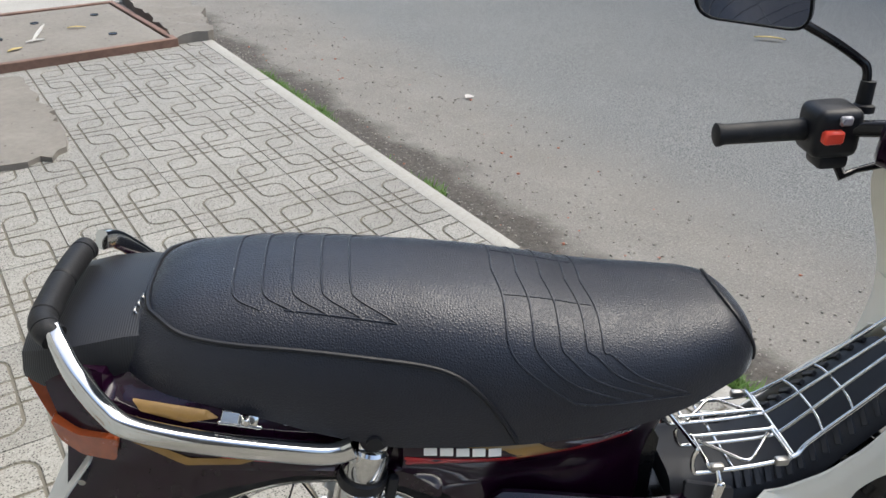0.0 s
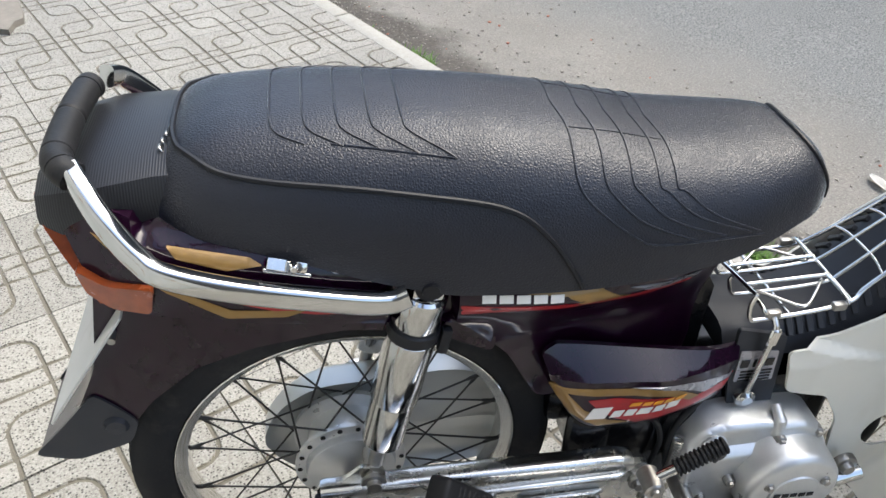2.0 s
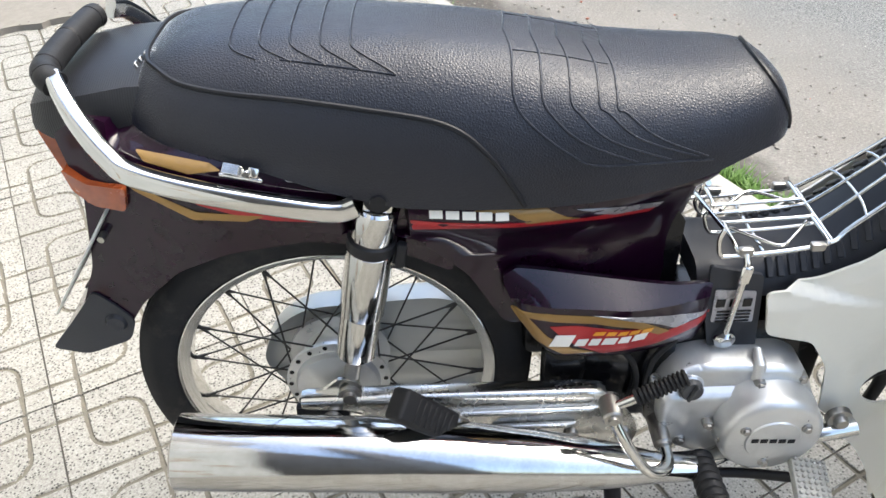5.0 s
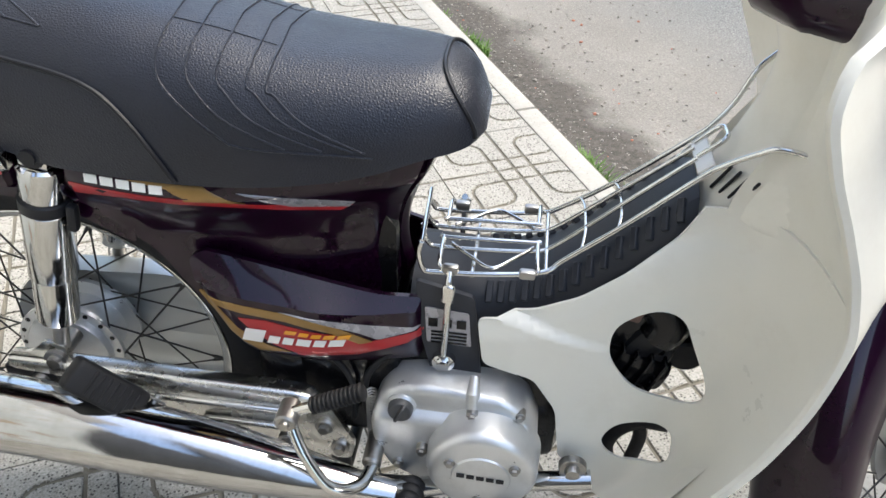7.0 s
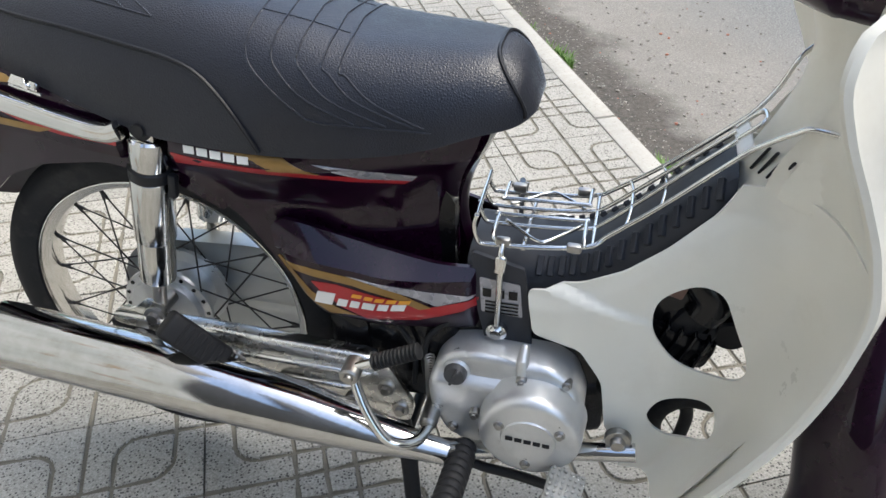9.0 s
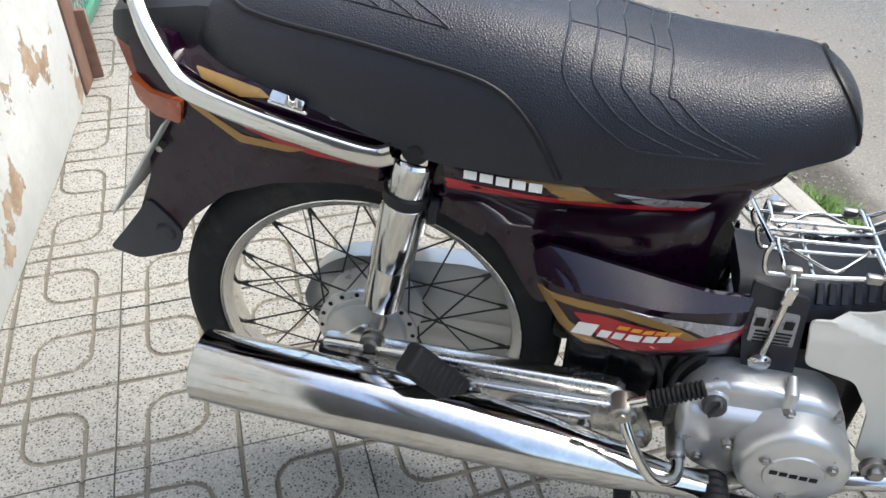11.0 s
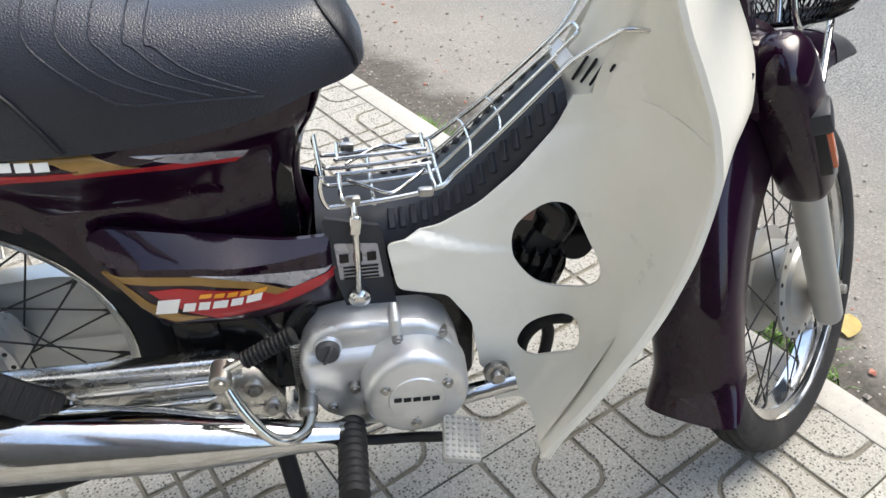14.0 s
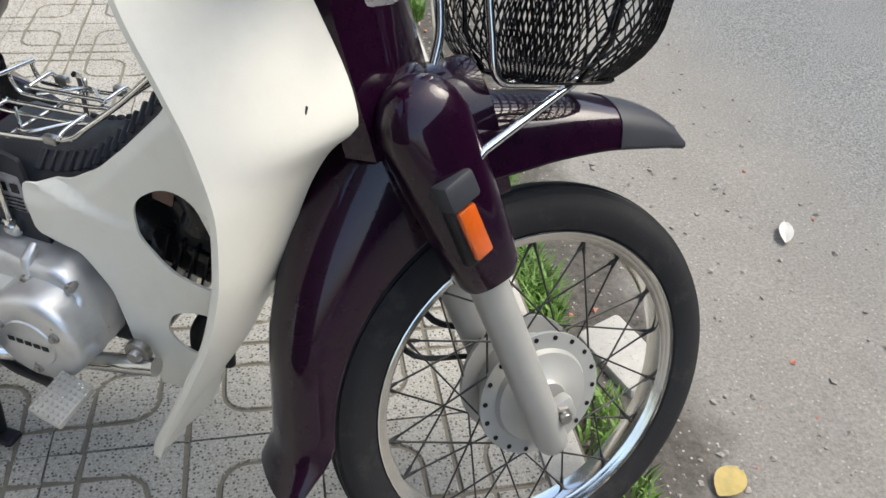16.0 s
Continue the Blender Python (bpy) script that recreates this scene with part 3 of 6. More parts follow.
        cyl(bm, (0, s * 0.072, 0), (0, s * 0.078, 0), 0.016, sides=20, bevel=0.001)
    part("axle", bm, M["steel"], rim, "steel axle with end nuts")
    return rim


REAR_Y = -0.024
REAR = Vector((0.010, REAR_Y, 0.3134))
wheel("rear_wheel", Matrix.Translation(REAR) @ Matrix.Rotation(radians(1.5), 4, "Z") @ Matrix.Scale(0.965, 4), bike, 0.0725, 1, M["aluminium"])


def drawn_in(points, k=0.96):
    """An outline of the rear end, drawn in towards the seat."""
    return [(0.0907 + (x - 0.0907) * k, 1.022 + (z - 1.022) * k) for x, z in points]


# -- seat --
seat_top = curve([-0.150, -0.125, -0.08, 0.0, 0.10, 0.20, 0.28, 0.35, 0.42, 0.49, 0.525, 0.545], [0.755, 0.790, 0.803, 0.806, 0.800, 0.788, 0.773, 0.758, 0.752, 0.748, 0.730, 0.690])
seat_low = curve([-0.150, -0.12, -0.04, 0.07, 0.13, 0.25, 0.39, 0.44, 0.49, 0.525, 0.545], [0.735, 0.725, 0.702, 0.661, 0.646, 0.641, 0.651, 0.660, 0.672, 0.676, 0.682])
seat_half = curve([-0.155, -0.14, -0.10, 0.0, 0.10, 0.22, 0.32, 0.42, 0.50, 0.53, 0.545], [0.070, 0.092, 0.110, 0.122, 0.126, 0.128, 0.126, 0.112, 0.084, 0.062, 0.030])


def seat_ring(x, n=40):
    zt, zb, w = seat_top(x), seat_low(x), seat_half(x)
    ring = []
    for k in range(n + 1):
        a = math.pi * k / n
        cx, cy = math.cos(a), math.sin(a)
        y = -w * (abs(cx) ** 0.62) * (1 if cx > 0 else -1)
        h = max(0.0, cy) ** 0.80
        ring.append((x, y * (1 - 0.04 * h), zb + (zt - zb) * (0.10 + 0.90 * h) if 0 < k < n else zb))
    return ring


xs = [-0.152, -0.149, -0.143, -0.135, -0.125] + [-0.11 + 0.0125 * i for i in range(49)] + [0.500, 0.510, 0.520, 0.528, 0.535, 0.540, 0.543]
xs = sorted(set(round(x, 4) for x in xs if x <= 0.545))
bm = bmesh.new()
loft(bm, [seat_ring(x) for x in xs])
seat = part("seat", bm, M["leather"], bike, "long black grained vinyl seat with stitched ribs", 60)

# -- maroon body --
body_half = curve([-0.26, -0.24, -0.20, -0.15, -0.10, -0.05, 0.0, 0.05, 0.10, 0.15, 0.22, 0.30, 0.36, 0.42, 0.47], [0.078, 0.096, 0.116, 0.129, 0.130, 0.127, 0.122, 0.118, 0.118, 0.122, 0.126, 0.117, 0.100, 0.075, 0.058])
slim_half = curve([-0.26, -0.20, -0.12, 0.0, 0.10, 0.22, 0.30, 0.36, 0.42, 0.47], [0.045, 0.075, 0.098, 0.120, 0.130, 0.130, 0.118, 0.100, 0.072, 0.050])


def flared(points):
    """An outline laid on the slim body, carried out to the flared tail."""
    out = []
    for x, z in points:
        k = (0.76 - body_half(x)) / (0.76 - slim_half(x))
        out.append((0.07 + (x - 0.07) * k, 1.04 + (z - 1.04) * k))
    return out



front_x = curve([0.42, 0.458, 0.48, 0.50, 0.525, 0.55, 0.578, 0.60, 0.618, 0.65, 0.68], [0.452, 0.460, 0.463, 0.458, 0.455, 0.457, 0.464, 0.474, 0.483, 0.496, 0.500])
waist = curve([0.16, 0.22, 0.27, 0.33, 0.42], [0.0, 0.014, 0.020, 0.008, 0.0])


def body_f(x, z):
    w = body_half(x)
    w -= waist(x) * max(0.0, min(1.0, (0.600 - z) / 0.05))
    u = max(0.0, min(0.98, (x - front_x(z) + 0.040) / 0.040))
    w *= 1 - 0.50 * (1 - math.sqrt(1 - u * u))
    pocket = max(0.0, min(1.0, (x - 0.058) / 0.006)) * max(0.0, min(1.0, (0.124 - x) / 0.006)) * max(0.0, min(1.0, (z - 0.596) / 0.01))
    w -= 0.034 * pocket
    if z < 0.62:
        w -= (0.010 + 0.018 * max(0.0, min(1.0, (x - 0.06) / 0.12))) * (1 - math.exp(-(0.62 - z) / 0.03))
    w -= 0.02 * max(0.0, (z - 0.66) / 0.08) ** 2
    under = max(0.0, min(1.0, (z - seat_low(x) + 0.010) / 0.022)) if -0.16 < x < 0.45 else 0.0
    return w - under * max(0.0, w - seat_half(x) + 0.012)


BODY = rounded(flared([(-0.252, 0.745), (-0.232, 0.690), (-0.215, 0.640), (-0.165, 0.630), (0.05, 0.614), (0.13, 0.600), (0.188, 0.528), (0.232, 0.440), (0.30, 0.420), (0.44, 0.430), (0.457, 0.470), (0.452, 0.510), (0.451, 0.540), (0.460, 0.578), (0.470, 0.602), (0.480, 0.622), (0.493, 0.662), (0.47, 0.670), (0.42, 0.672), (0.25, 0.662), (0.13, 0.672), (0.07, 0.690), (-0.04, 0.716), (-0.12, 0.729)]), 0.015)
both("side_panel", lambda bm, s: sheet(bm, BODY, body_f, 0.005, step=0.006, side=s), M["maroon"], bike, "dark maroon painted body panel with gold and red stripes")

cover_ridge = curve([0.22, 0.262, 0.34, 0.43, 0.49], [0.537, 0.529, 0.510, 0.491, 0.482])
cover_crease = curve([0.22, 0.25, 0.33, 0.42, 0.49], [0.500, 0.497, 0.489, 0.475, 0.470])
cover_half = curve([0.21, 0.25, 0.29, 0.36, 0.42, 0.49], [0.104, 0.116, 0.122, 0.121, 0.108, 0.084])
ridge_half = curve([0.21, 0.25, 0.34, 0.43, 0.49], [0.094, 0.092, 0.088, 0.086, 0.074])
COVER = rounded([(0.226, 0.526)] + [(0.244 + 0.006 * k, cover_ridge(0.244 + 0.006 * k)) for k in range(41)] + [(0.489, 0.368), (0.440, 0.376), (0.387, 0.386), (0.292, 0.397), (0.262, 0.436), (0.240, 0.486)], 0.010)
cover_edge = edge_dist(COVER)


def cover_f(x, z):
    low, top = cover_crease(x), cover_ridge(x)
    h, r = cover_half(x), ridge_half(x)
    if z < low:
        y = h - 0.06 * (low - z) - 1.2 * max(0.0, 0.42 - z) ** 1.4
    else:
        y = h + (r - h) * (z - low) / (top - low)
    return y - (0.010 * math.exp(-cover_edge(x, z) / 0.005) if z < low else 0.0)


both("side_cover", lambda bm, s: sheet(bm, COVER, cover_f, 0.006, step=0.005, side=s, lines=[[(0.240 + 0.006 * k, cover_crease(0.240 + 0.006 * k)) for k in range(41)]]), M["maroon"], bike, "glossy maroon side cover with a gold, red and silver stripe", 22)

# front of the body between the panels
bm = bmesh.new()
rings = []
for k in range(31):
    z = 0.428 + 0.238 * k / 30
    x0 = front_x(z)
    w = body_f(x0 - 0.0025, z) + 0.001
    rings.append([(x0 - 0.004 + 0.007 * math.cos(0.5 * math.pi * t), w * t, z) for t in [-1 + j / 6 for j in range(13)]] + [(x0 - 0.016, w * t * 0.9, z) for t in [1 - j / 3 for j in range(7)]])
loft(bm, rings)
part("body_front", bm, M["maroon"], bike, "dark maroon body front below the seat nose")

# -- frame core that closes the body from inside --
bm = bmesh.new()
rings = []
for x, zb, zt, w in ((-0.20, 0.62, 0.73, 0.060), (-0.05, 0.60, 0.70, 0.085), (0.10, 0.60, 0.665, 0.10), (0.20, 0.52, 0.65, 0.075), (0.30, 0.44, 0.65, 0.070), (0.40, 0.42, 0.63, 0.045), (0.45, 0.43, 0.55, 0.04)):
    rings.append([(x, -w, zb), (x, w, zb), (x, w, zt), (x, -w, zt)])
loft(bm, rings)
part("frame", bm, M["black_gloss"], bike, "black steel frame")

# -- rear mudguard and plate --
MUD = rounded(drawn_in([(-0.225, 0.655), (-0.250, 0.540), (-0.285, 0.470), (-0.345, 0.400), (-0.300, 0.397), (-0.245, 0.425), (-0.205, 0.482), (-0.150, 0.530), (-0.084, 0.556), (0.01, 0.570), (0.10, 0.556), (0.175, 0.515), (0.175, 0.60), (0.05, 0.640), (-0.10, 0.66)]), 0.012)
mud_half = curve([-0.36, -0.30, -0.22, -0.12, -0.05, 0.18], [0.046, 0.060, 0.068, 0.072, 0.074, 0.074])
bm = bmesh.new()
for s in (-1, 1):
    sheet(bm, MUD, lambda x, z: mud_half(x), 0.004, side=s)
back = spline(drawn_in([(-0.215, 0.69), (-0.245, 0.56), (-0.285, 0.472), (-0.348, 0.401)]), 6)
rows = [[bm.verts.new((p.x + 0.004, -mud_half(p.x) + 2 * mud_half(p.x) * k / 10, p.y)) for k in range(11)] for p in back]
for a, b in zip(rows, rows[1:]):
    bridge(bm, a, b, False)
part("rear_mudguard", bm, M["maroon"], bike, "near-black maroon rear mudguard with a grey flap").location.y = REAR_Y
bm = bmesh.new()
box(bm, (0.003, 0.19, 0.163), pose(-0.236, REAR_Y, 0.580, 0, 35, 0), 0.001, 1)
part("number_plate", bm, M["frosted"], bike, "dusty white number plate seen edge-on")

# -- shocks --
for s in (-1, 1):
    top, low = Vector((0.096, REAR_Y + s * 0.080, 0.655)), Vector((0.035, REAR_Y + s * 0.078, 0.355))
    at = lambda t: top.lerp(low, t)
    bm = bmesh.new()
    tube(bm, [at(0.245), at(0.25), at(0.555), at(0.56), at(0.565), at(0.79), at(0.80)], [0.0250, 0.0268, 0.0268, 0.0262, 0.0245, 0.0240, 0.0200], 32)
    shock = part("shock_absorber", bm, M["chrome"], bike, "chromed rear shock absorber")
    bm = bmesh.new()
    tube(bm, [at(0.055), at(0.065), at(0.19), at(0.20)], [0.0225, 0.0255, 0.0255, 0.0240], 32)
    part("upper_cup", bm, M["chrome"], shock)
    bm = bmesh.new()
    cyl(bm, at(0.79), at(0.97), 0.0095, 0.0095, 16, 0.001)
    part("damper_rod", bm, M["steel"], shock)
    bm = bmesh.new()
    cyl(bm, at(0.195), at(0.25), 0.0275, 0.0275, 28, 0.002)
    part("adjuster_ring", bm, M["plastic"], shock, "black adjuster ring")
    bm = bmesh.new()
    cyl(bm, at(0.02), at(0.07), 0.013, 0.013, 20, 0.002)
    part("rubber_bush", bm, M["rubber"], shock)
    bm = bmesh.new()
    p = at(0.235) + Vector((0.032, s * 0.008, -0.010))
    box(bm, (0.012, 0.012, 0.034), pose(p.x, p.y, p.z, 0, 10, 0), 0.004, 2)
    part("ring_clamp", bm, M["plastic"], shock)
    bm = bmesh.new()
    p = at(0.0)
    box(bm, (0.032, 0.012, 0.030), pose(p.x, p.y + s * 0.012, p.z - 0.002, 0, 10, 0), 0.004, 2)
    part("top_bracket", bm, M["chrome_worn"], shock)
    for t in (0.0, 1.0):
        bm = bmesh.new()
        p = at(t)
        tube(bm, [p + Vector((0, s * h, 0)) for h in (-0.03, 0.014, 0.014, 0.019, 0.019, 0.025)], [0.0105, 0.0105, 0.0150, 0.0150, 0.0090, 0.0085], 20)
        part("mounting_bolt", bm, M["plastic"] if t == 0.0 else M["steel"], shock)

# -- swing arm and pegs --
for s in (-1, 1):
    bm = bmesh.new()
    rings = []
    for x, z, h, w in ((-0.028, 0.341, 0.012, 0.012), (-0.02, 0.341, 0.014, 0.013), (0.10, 0.340, 0.0145, 0.014), (0.335, 0.336, 0.0145, 0.014), (0.355, 0.333, 0.014, 0.013), (0.362, 0.328, 0.011, 0.010)):
        rings.append([(x, REAR_Y + s * 0.088 + w * math.copysign(abs(math.cos(a)) ** 0.6, math.cos(a)), z + h * math.copysign(abs(math.sin(a)) ** 0.6, math.sin(a))) for a in [2 * math.pi * (k + 0.5) / 24 for k in range(24)]])
    loft(bm, rings)
    arm = part("swing_arm", bm, M["plate_chrome"], bike, "chromed swing arm")
    bm = bmesh.new()
    plate = rounded([(-0.032, 0.347), (0.002, 0.359), (0.022, 0.378), (0.046, 0.372), (0.054, 0.345), (0.050, 0.318), (-0.034, 0.316)], 0.005)
    sheet(bm, plate, lambda x, z: 0.088 + s * REAR_Y, 0.005, side=s, step=0.03)
    part("chain_adjuster", bm, M["plate_chrome"], arm, "steel chain adjuster plate")
    bm = bmesh.new()
    box(bm, (0.068, 0.012, 0.024), pose(-0.002, REAR_Y + s * 0.095, 0.328, 0, 1, 0), 0.003, 2)
    part("arm_end_cap", bm, M["plastic"], arm, "dark plastic end cap of the swing arm")
    bm = bmesh.new()
    cyl(bm, (0.010, REAR_Y + s * 0.100, 0.322), (0.010, REAR_Y + s * 0.109, 0.322), 0.012, 0.012, 20, 0.001)
    cyl(bm, (0.010, REAR_Y + s * 0.109, 0.322), (0.010, REAR_Y + s * 0.118, 0.322), 0.0085, 0.0080, 6)
    part("axle_nut", bm, M["steel"], arm)
    bm = bmesh.new()
    plate = rounded([(0.045, 0.330), (0.345, 0.326), (0.372, 0.312), (0.388, 0.270), (0.378, 0.240), (0.315, 0.246), (0.190, 0.257), (0.060, 0.285)], 0.012)

    def plate_f(x, z):
        return 0.100 + s * REAR_Y - 0.004 * max(0.0, min(1.0, (0.322 - z) / 0.01)) * max(0.0, min(1.0, (z - 0.262) / 0.01))
    sheet(bm, plate, plate_f, 0.006, side=s, step=0.007)
    bracket = part("peg_bracket", bm, M["plate_chrome"], arm, "chromed pressed-steel peg bracket")
    for x0, x1, z in ((0.075, 0.352, 0.318), (0.215, 0.325, 0.288)):
        bm = bmesh.new()
        tube(bm, [(x0, REAR_Y + s * 0.0985, z), (x0 + 0.012, REAR_Y + s * 0.1010, z), (x1 - 0.012, REAR_Y + s * 0.1010, z), (x1, REAR_Y + s * 0.0985, z)], [0.002, 0.0048, 0.0048, 0.002], 14)
        part("bead", bm, M["plate_chrome"], bracket)
    for x, z in ((0.320, 0.263), (0.120, 0.290)):
        bm = bmesh.new()
        cyl(bm, (x, REAR_Y + s * 0.094, z), (x, REAR_Y + s * 0.103, z), 0.0105, 0.0100, 20, 0.001)
        cyl(bm, (x, REAR_Y + s * 0.103, z), (x, REAR_Y + s * 0.107, z), 0.0060, 0.0058, 6)
        part("bolt", bm, M["steel"], bracket)

for s in (-1, 1):
    bm = bmesh.new()
    plate = rounded([(0.350, 0.338), (0.378, 0.336), (0.410, 0.268), (0.404, 0.238), (0.380, 0.236), (0.350, 0.290)], 0.012)
    sheet(bm, plate, lambda x, z: 0.122 if s < 0 else 0.100, 0.008, side=s, step=0.02)
    hanger = part("peg_hanger", bm, M["plate_chrome"], bike, "dull chromed hanger plate with two bolts")
    for x, z in ((0.372, 0.296), (0.390, 0.259)):
        bm = bmesh.new()
        cyl(bm, (x, s * 0.112, z), (x, s * 0.126, z), 0.0125, 0.0120, 20, 0.001)
        cyl(bm, (x, s * 0.126, z), (x, s * 0.132, z), 0.0072, 0.0070, 6)
        part("bolt", bm, M["steel"], hanger)

PEG = pose(0.128, -0.169, 0.371, 50, 49, 16.7)
bm = bmesh.new()
box(bm, (0.096, 0.040, 0.030), PEG, 0.006, 3)
peg2 = part("passenger_peg", bm, M["rubber"], bike, "black rubber folding passenger peg")
for k in range(7):
    bm = bmesh.new()
    box(bm, (0.0042, 0.0300, 0.0330), PEG @ Matrix.Translation((-0.024 + 0.0095 * k, 0, 0)), 0.0012, 1)
    part("rib", bm, M["rubber"], peg2)
bm = bmesh.new()
box(bm, (0.024, 0.003, 0.026), PEG @ Matrix.Translation((0.056, 0.017, 0.0)), 0.001, 1)
box(bm, (0.024, 0.003, 0.026), PEG @ Matrix.Translation((0.056, -0.012, 0.0)), 0.001, 1)
cyl(bm, PEG @ Vector((0.058, -0.017, 0.002)), PEG @ Vector((0.058, 0.023, 0.002)), 0.0048, 0.0048, 14, 0.001)
part("peg_hinge", bm, M["steel"], peg2)

# -- exhaust --
bm = bmesh.new()
muf = [(-0.172, 0.343, 0.0405), (-0.168, 0.3425, 0.0458), (-0.10, 0.336, 0.0462), (0.05, 0.322, 0.0460), (0.16, 0.306, 0.0440), (0.27, 0.287, 0.0390), (0.36, 0.270, 0.0300), (0.42, 0.259, 0.0205), (0.47, 0.251, 0.0160)]
tube(bm, [(x, -0.185 + 0.02 * max(0, x), z) for x, z, r in muf], [r for x, z, r in muf], 40)
muffler = part("muffler", bm, M["muffler"], bike, "long chromed silencer with fine scratches", 50)
bm = bmesh.new()
tube(bm, spline([(0.46, -0.175, 0.2530), (0.50, -0.150, 0.236), (0.55, -0.125, 0.222), (0.61, -0.118, 0.226), (0.66, -0.118, 0.238), (0.708, -0.116, 0.247)], 8), 0.0125, 18)
part("exhaust_pipe", bm, M["chrome"], bike, "chromed exhaust pipe")

# -- engine --
CASE = rounded([(0.430, 0.318), (0.438, 0.346), (0.452, 0.366), (0.490, 0.375), (0.592, 0.371), (0.618, 0.354), (0.636, 0.305), (0.629, 0.245), (0.578, 0.205), (0.508, 0.208), (0.455, 0.236), (0.433, 0.280)], 0.012)
case_edge = edge_dist(CASE)


def case_f(x, z):
    d = case_edge(x, z)
    f = 0.128 - 0.010 * math.exp(-d / 0.0025)
    return f - 0.013 * max(0.0, min(1.0, (z - 0.330) / 0.010)) * (1 if x < 0.545 else 0.6)


bm = bmesh.new()
sheet(bm, CASE, case_f, 0.10, step=0.004, side=-1)
engine = part("engine_cover", bm, M["aluminium"], bike, "cast aluminium engine side cover")
bm = bmesh.new()
tube(bm, [(0.553, -0.094, 0.384), (0.553, -0.112, 0.374), (0.554, -0.116, 0.350), (0.556, -0.128, 0.328)], [0.006, 0.008, 0.008, 0.007], 12)
part("cover_rib", bm, M["aluminium"], engine)
CL = Vector((0.571, 0, 0.2855))
bm = bmesh.new()
m = Matrix.Translation(CL)
lathe(bm, [(0.070, -0.110), (0.0675, -0.146), (0.0660, -0.1535), (0.0620, -0.1585), (0.0570, -0.1602), (0.0360, -0.1618), (0.0345, -0.1640), (0.0, -0.1645)], 56, m)
part("clutch_cover", bm, M["aluminium"], engine, "round clutch cover with a raised badge")
for bx, by, bz in ((0.533, -0.157, 0.3055), (0.610, -0.158, 0.3065), (0.569, -0.157, 0.2395), (0.496, -0.132, 0.288), (0.554, -0.122, 0.351), (0.610, -0.114, 0.350), (0.466, -0.126, 0.252)):
    bm = bmesh.new()
    cyl(bm, (bx, by + 0.006, bz), (bx, by - 0.006, bz), 0.0075, 0.0070, 20, 0.001)
    cyl(bm, (bx, by - 0.006, bz), (bx, by - 0.0095, bz), 0.0048, 0.0044, 6)
    part("bolt", bm, M["steel"], engine)
bm = bmesh.new()
cyl(bm, (0.468, -0.070, 0.344), (0.468, -0.120, 0.344), 0.0200, 0.0180, 28, 0.003)
part("filler_boss", bm, M["aluminium"], engine)
bm = bmesh.new()
cyl(bm, (0.468, -0.118, 0.344), (0.468, -0.130, 0.346), 0.0155, 0.0145, 28, 0.002)
box(bm, (0.004, 0.010, 0.026), pose(0.468, -0.131, 0.346, 0, 25, 0), 0.001, 1)
part("oil_filler_cap", bm, M["cap_grey"], engine, "dark grey slotted oil filler cap")
bm = bmesh.new()
box(bm, (0.235, 0.13, 0.20), pose(0.548, 0.0, 0.305), 0.02, 2)
block = part("engine_block", bm, M["black_gloss"], bike, "dark engine block behind the leg shield")
for name, size, m in (("frame_bracket", (0.06, 0.026, 0.10), pose(0.312, -0.075, 0.342)), ("gearbox", (0.15, 0.16, 0.15), pose(0.385, 0.0, 0.315)), ("frame_tube", (0.20, 0.11, 0.06), pose(0.36, 0.0, 0.375)), ("crankcase", (0.10, 0.10, 0.10), pose(0.672, 0.048, 0.350)), ("cylinder_head", (0.10, 0.12, 0.05), pose(0.735, 0.0, 0.388, 0, 18, 0))):
    bm = bmesh.new()
    box(bm, size, m, 0.014, 2)
    part(name, bm, M["black_gloss"], block)
bm = bmesh.new()
box(bm, (0.14, 0.100, 0.095), pose(0.715, 0.0, 0.432, 0, -8, 0), 0.018, 3)
part("cylinder", bm, M["black_gloss"], block)
bm = bmesh.new()
tube(bm, spline([(0.70, -0.02, 0.51), (0.74, -0.035, 0.495), (0.768, -0.045, 0.465), (0.760, -0.045, 0.440)], 6), [0.026] * 19, 16)
part("carburettor", bm, M["black_gloss"], block)
bm = bmesh.new()
box(bm, (0.050, 0.050, 0.055), pose(0.745, -0.030, 0.420, 10, 25, 10), 0.012, 2)
cyl(bm, (0.765, -0.05, 0.41), (0.765, 0.0, 0.40), 0.018, 0.018, 18, 0.003)
part("horn", bm, M["plastic"], block)
bm = bmesh.new()
box(bm, (0.062, 0.080, 0.085), pose(0.800, 0.010, 0.425, 0, -20, 0), 0.016, 3)
cyl(bm, (0.800, -0.045, 0.405), (0.800, 0.0, 0.405), 0.022, 0.024, 20, 0.003)
part("air_cleaner", bm, M["plastic"], block)
bm = bmesh.new()
box(bm, (0.026, 0.004, 0.020), pose(0.722, -0.060, 0.478, 0, 15, 0), 0.002, 1)
part("copper_tab", bm, M["rust"], block)
bm = bmesh.new()
tube(bm, spline([(0.80, -0.042, 0.288), (0.765, -0.045, 0.292), (0.738, -0.045, 0.270), (0.727, -0.045, 0.235), (0.735, -0.045, 0.195)], 6), 0.014, 16)
part("intake_hose", bm, M["rubber"], block)
bm = bmesh.new()
tube(bm, spline([(0.760, -0.045, 0.292), (0.770, -0.048, 0.262), (0.766, -0.045, 0.205)], 6), 0.009, 14)
part("breather_hose", bm, M["rubber"], block)
for k in range(4):
    bm = bmesh.new()
    box(bm, (0.004, 0.135, 0.075), pose(0.712 + 0.017 * k, 0.0, 0.392 - 0.006 * k, 0, 18, 0), 0.0012, 1)
    part("cooling_fin", bm, M["black_gloss"], block)
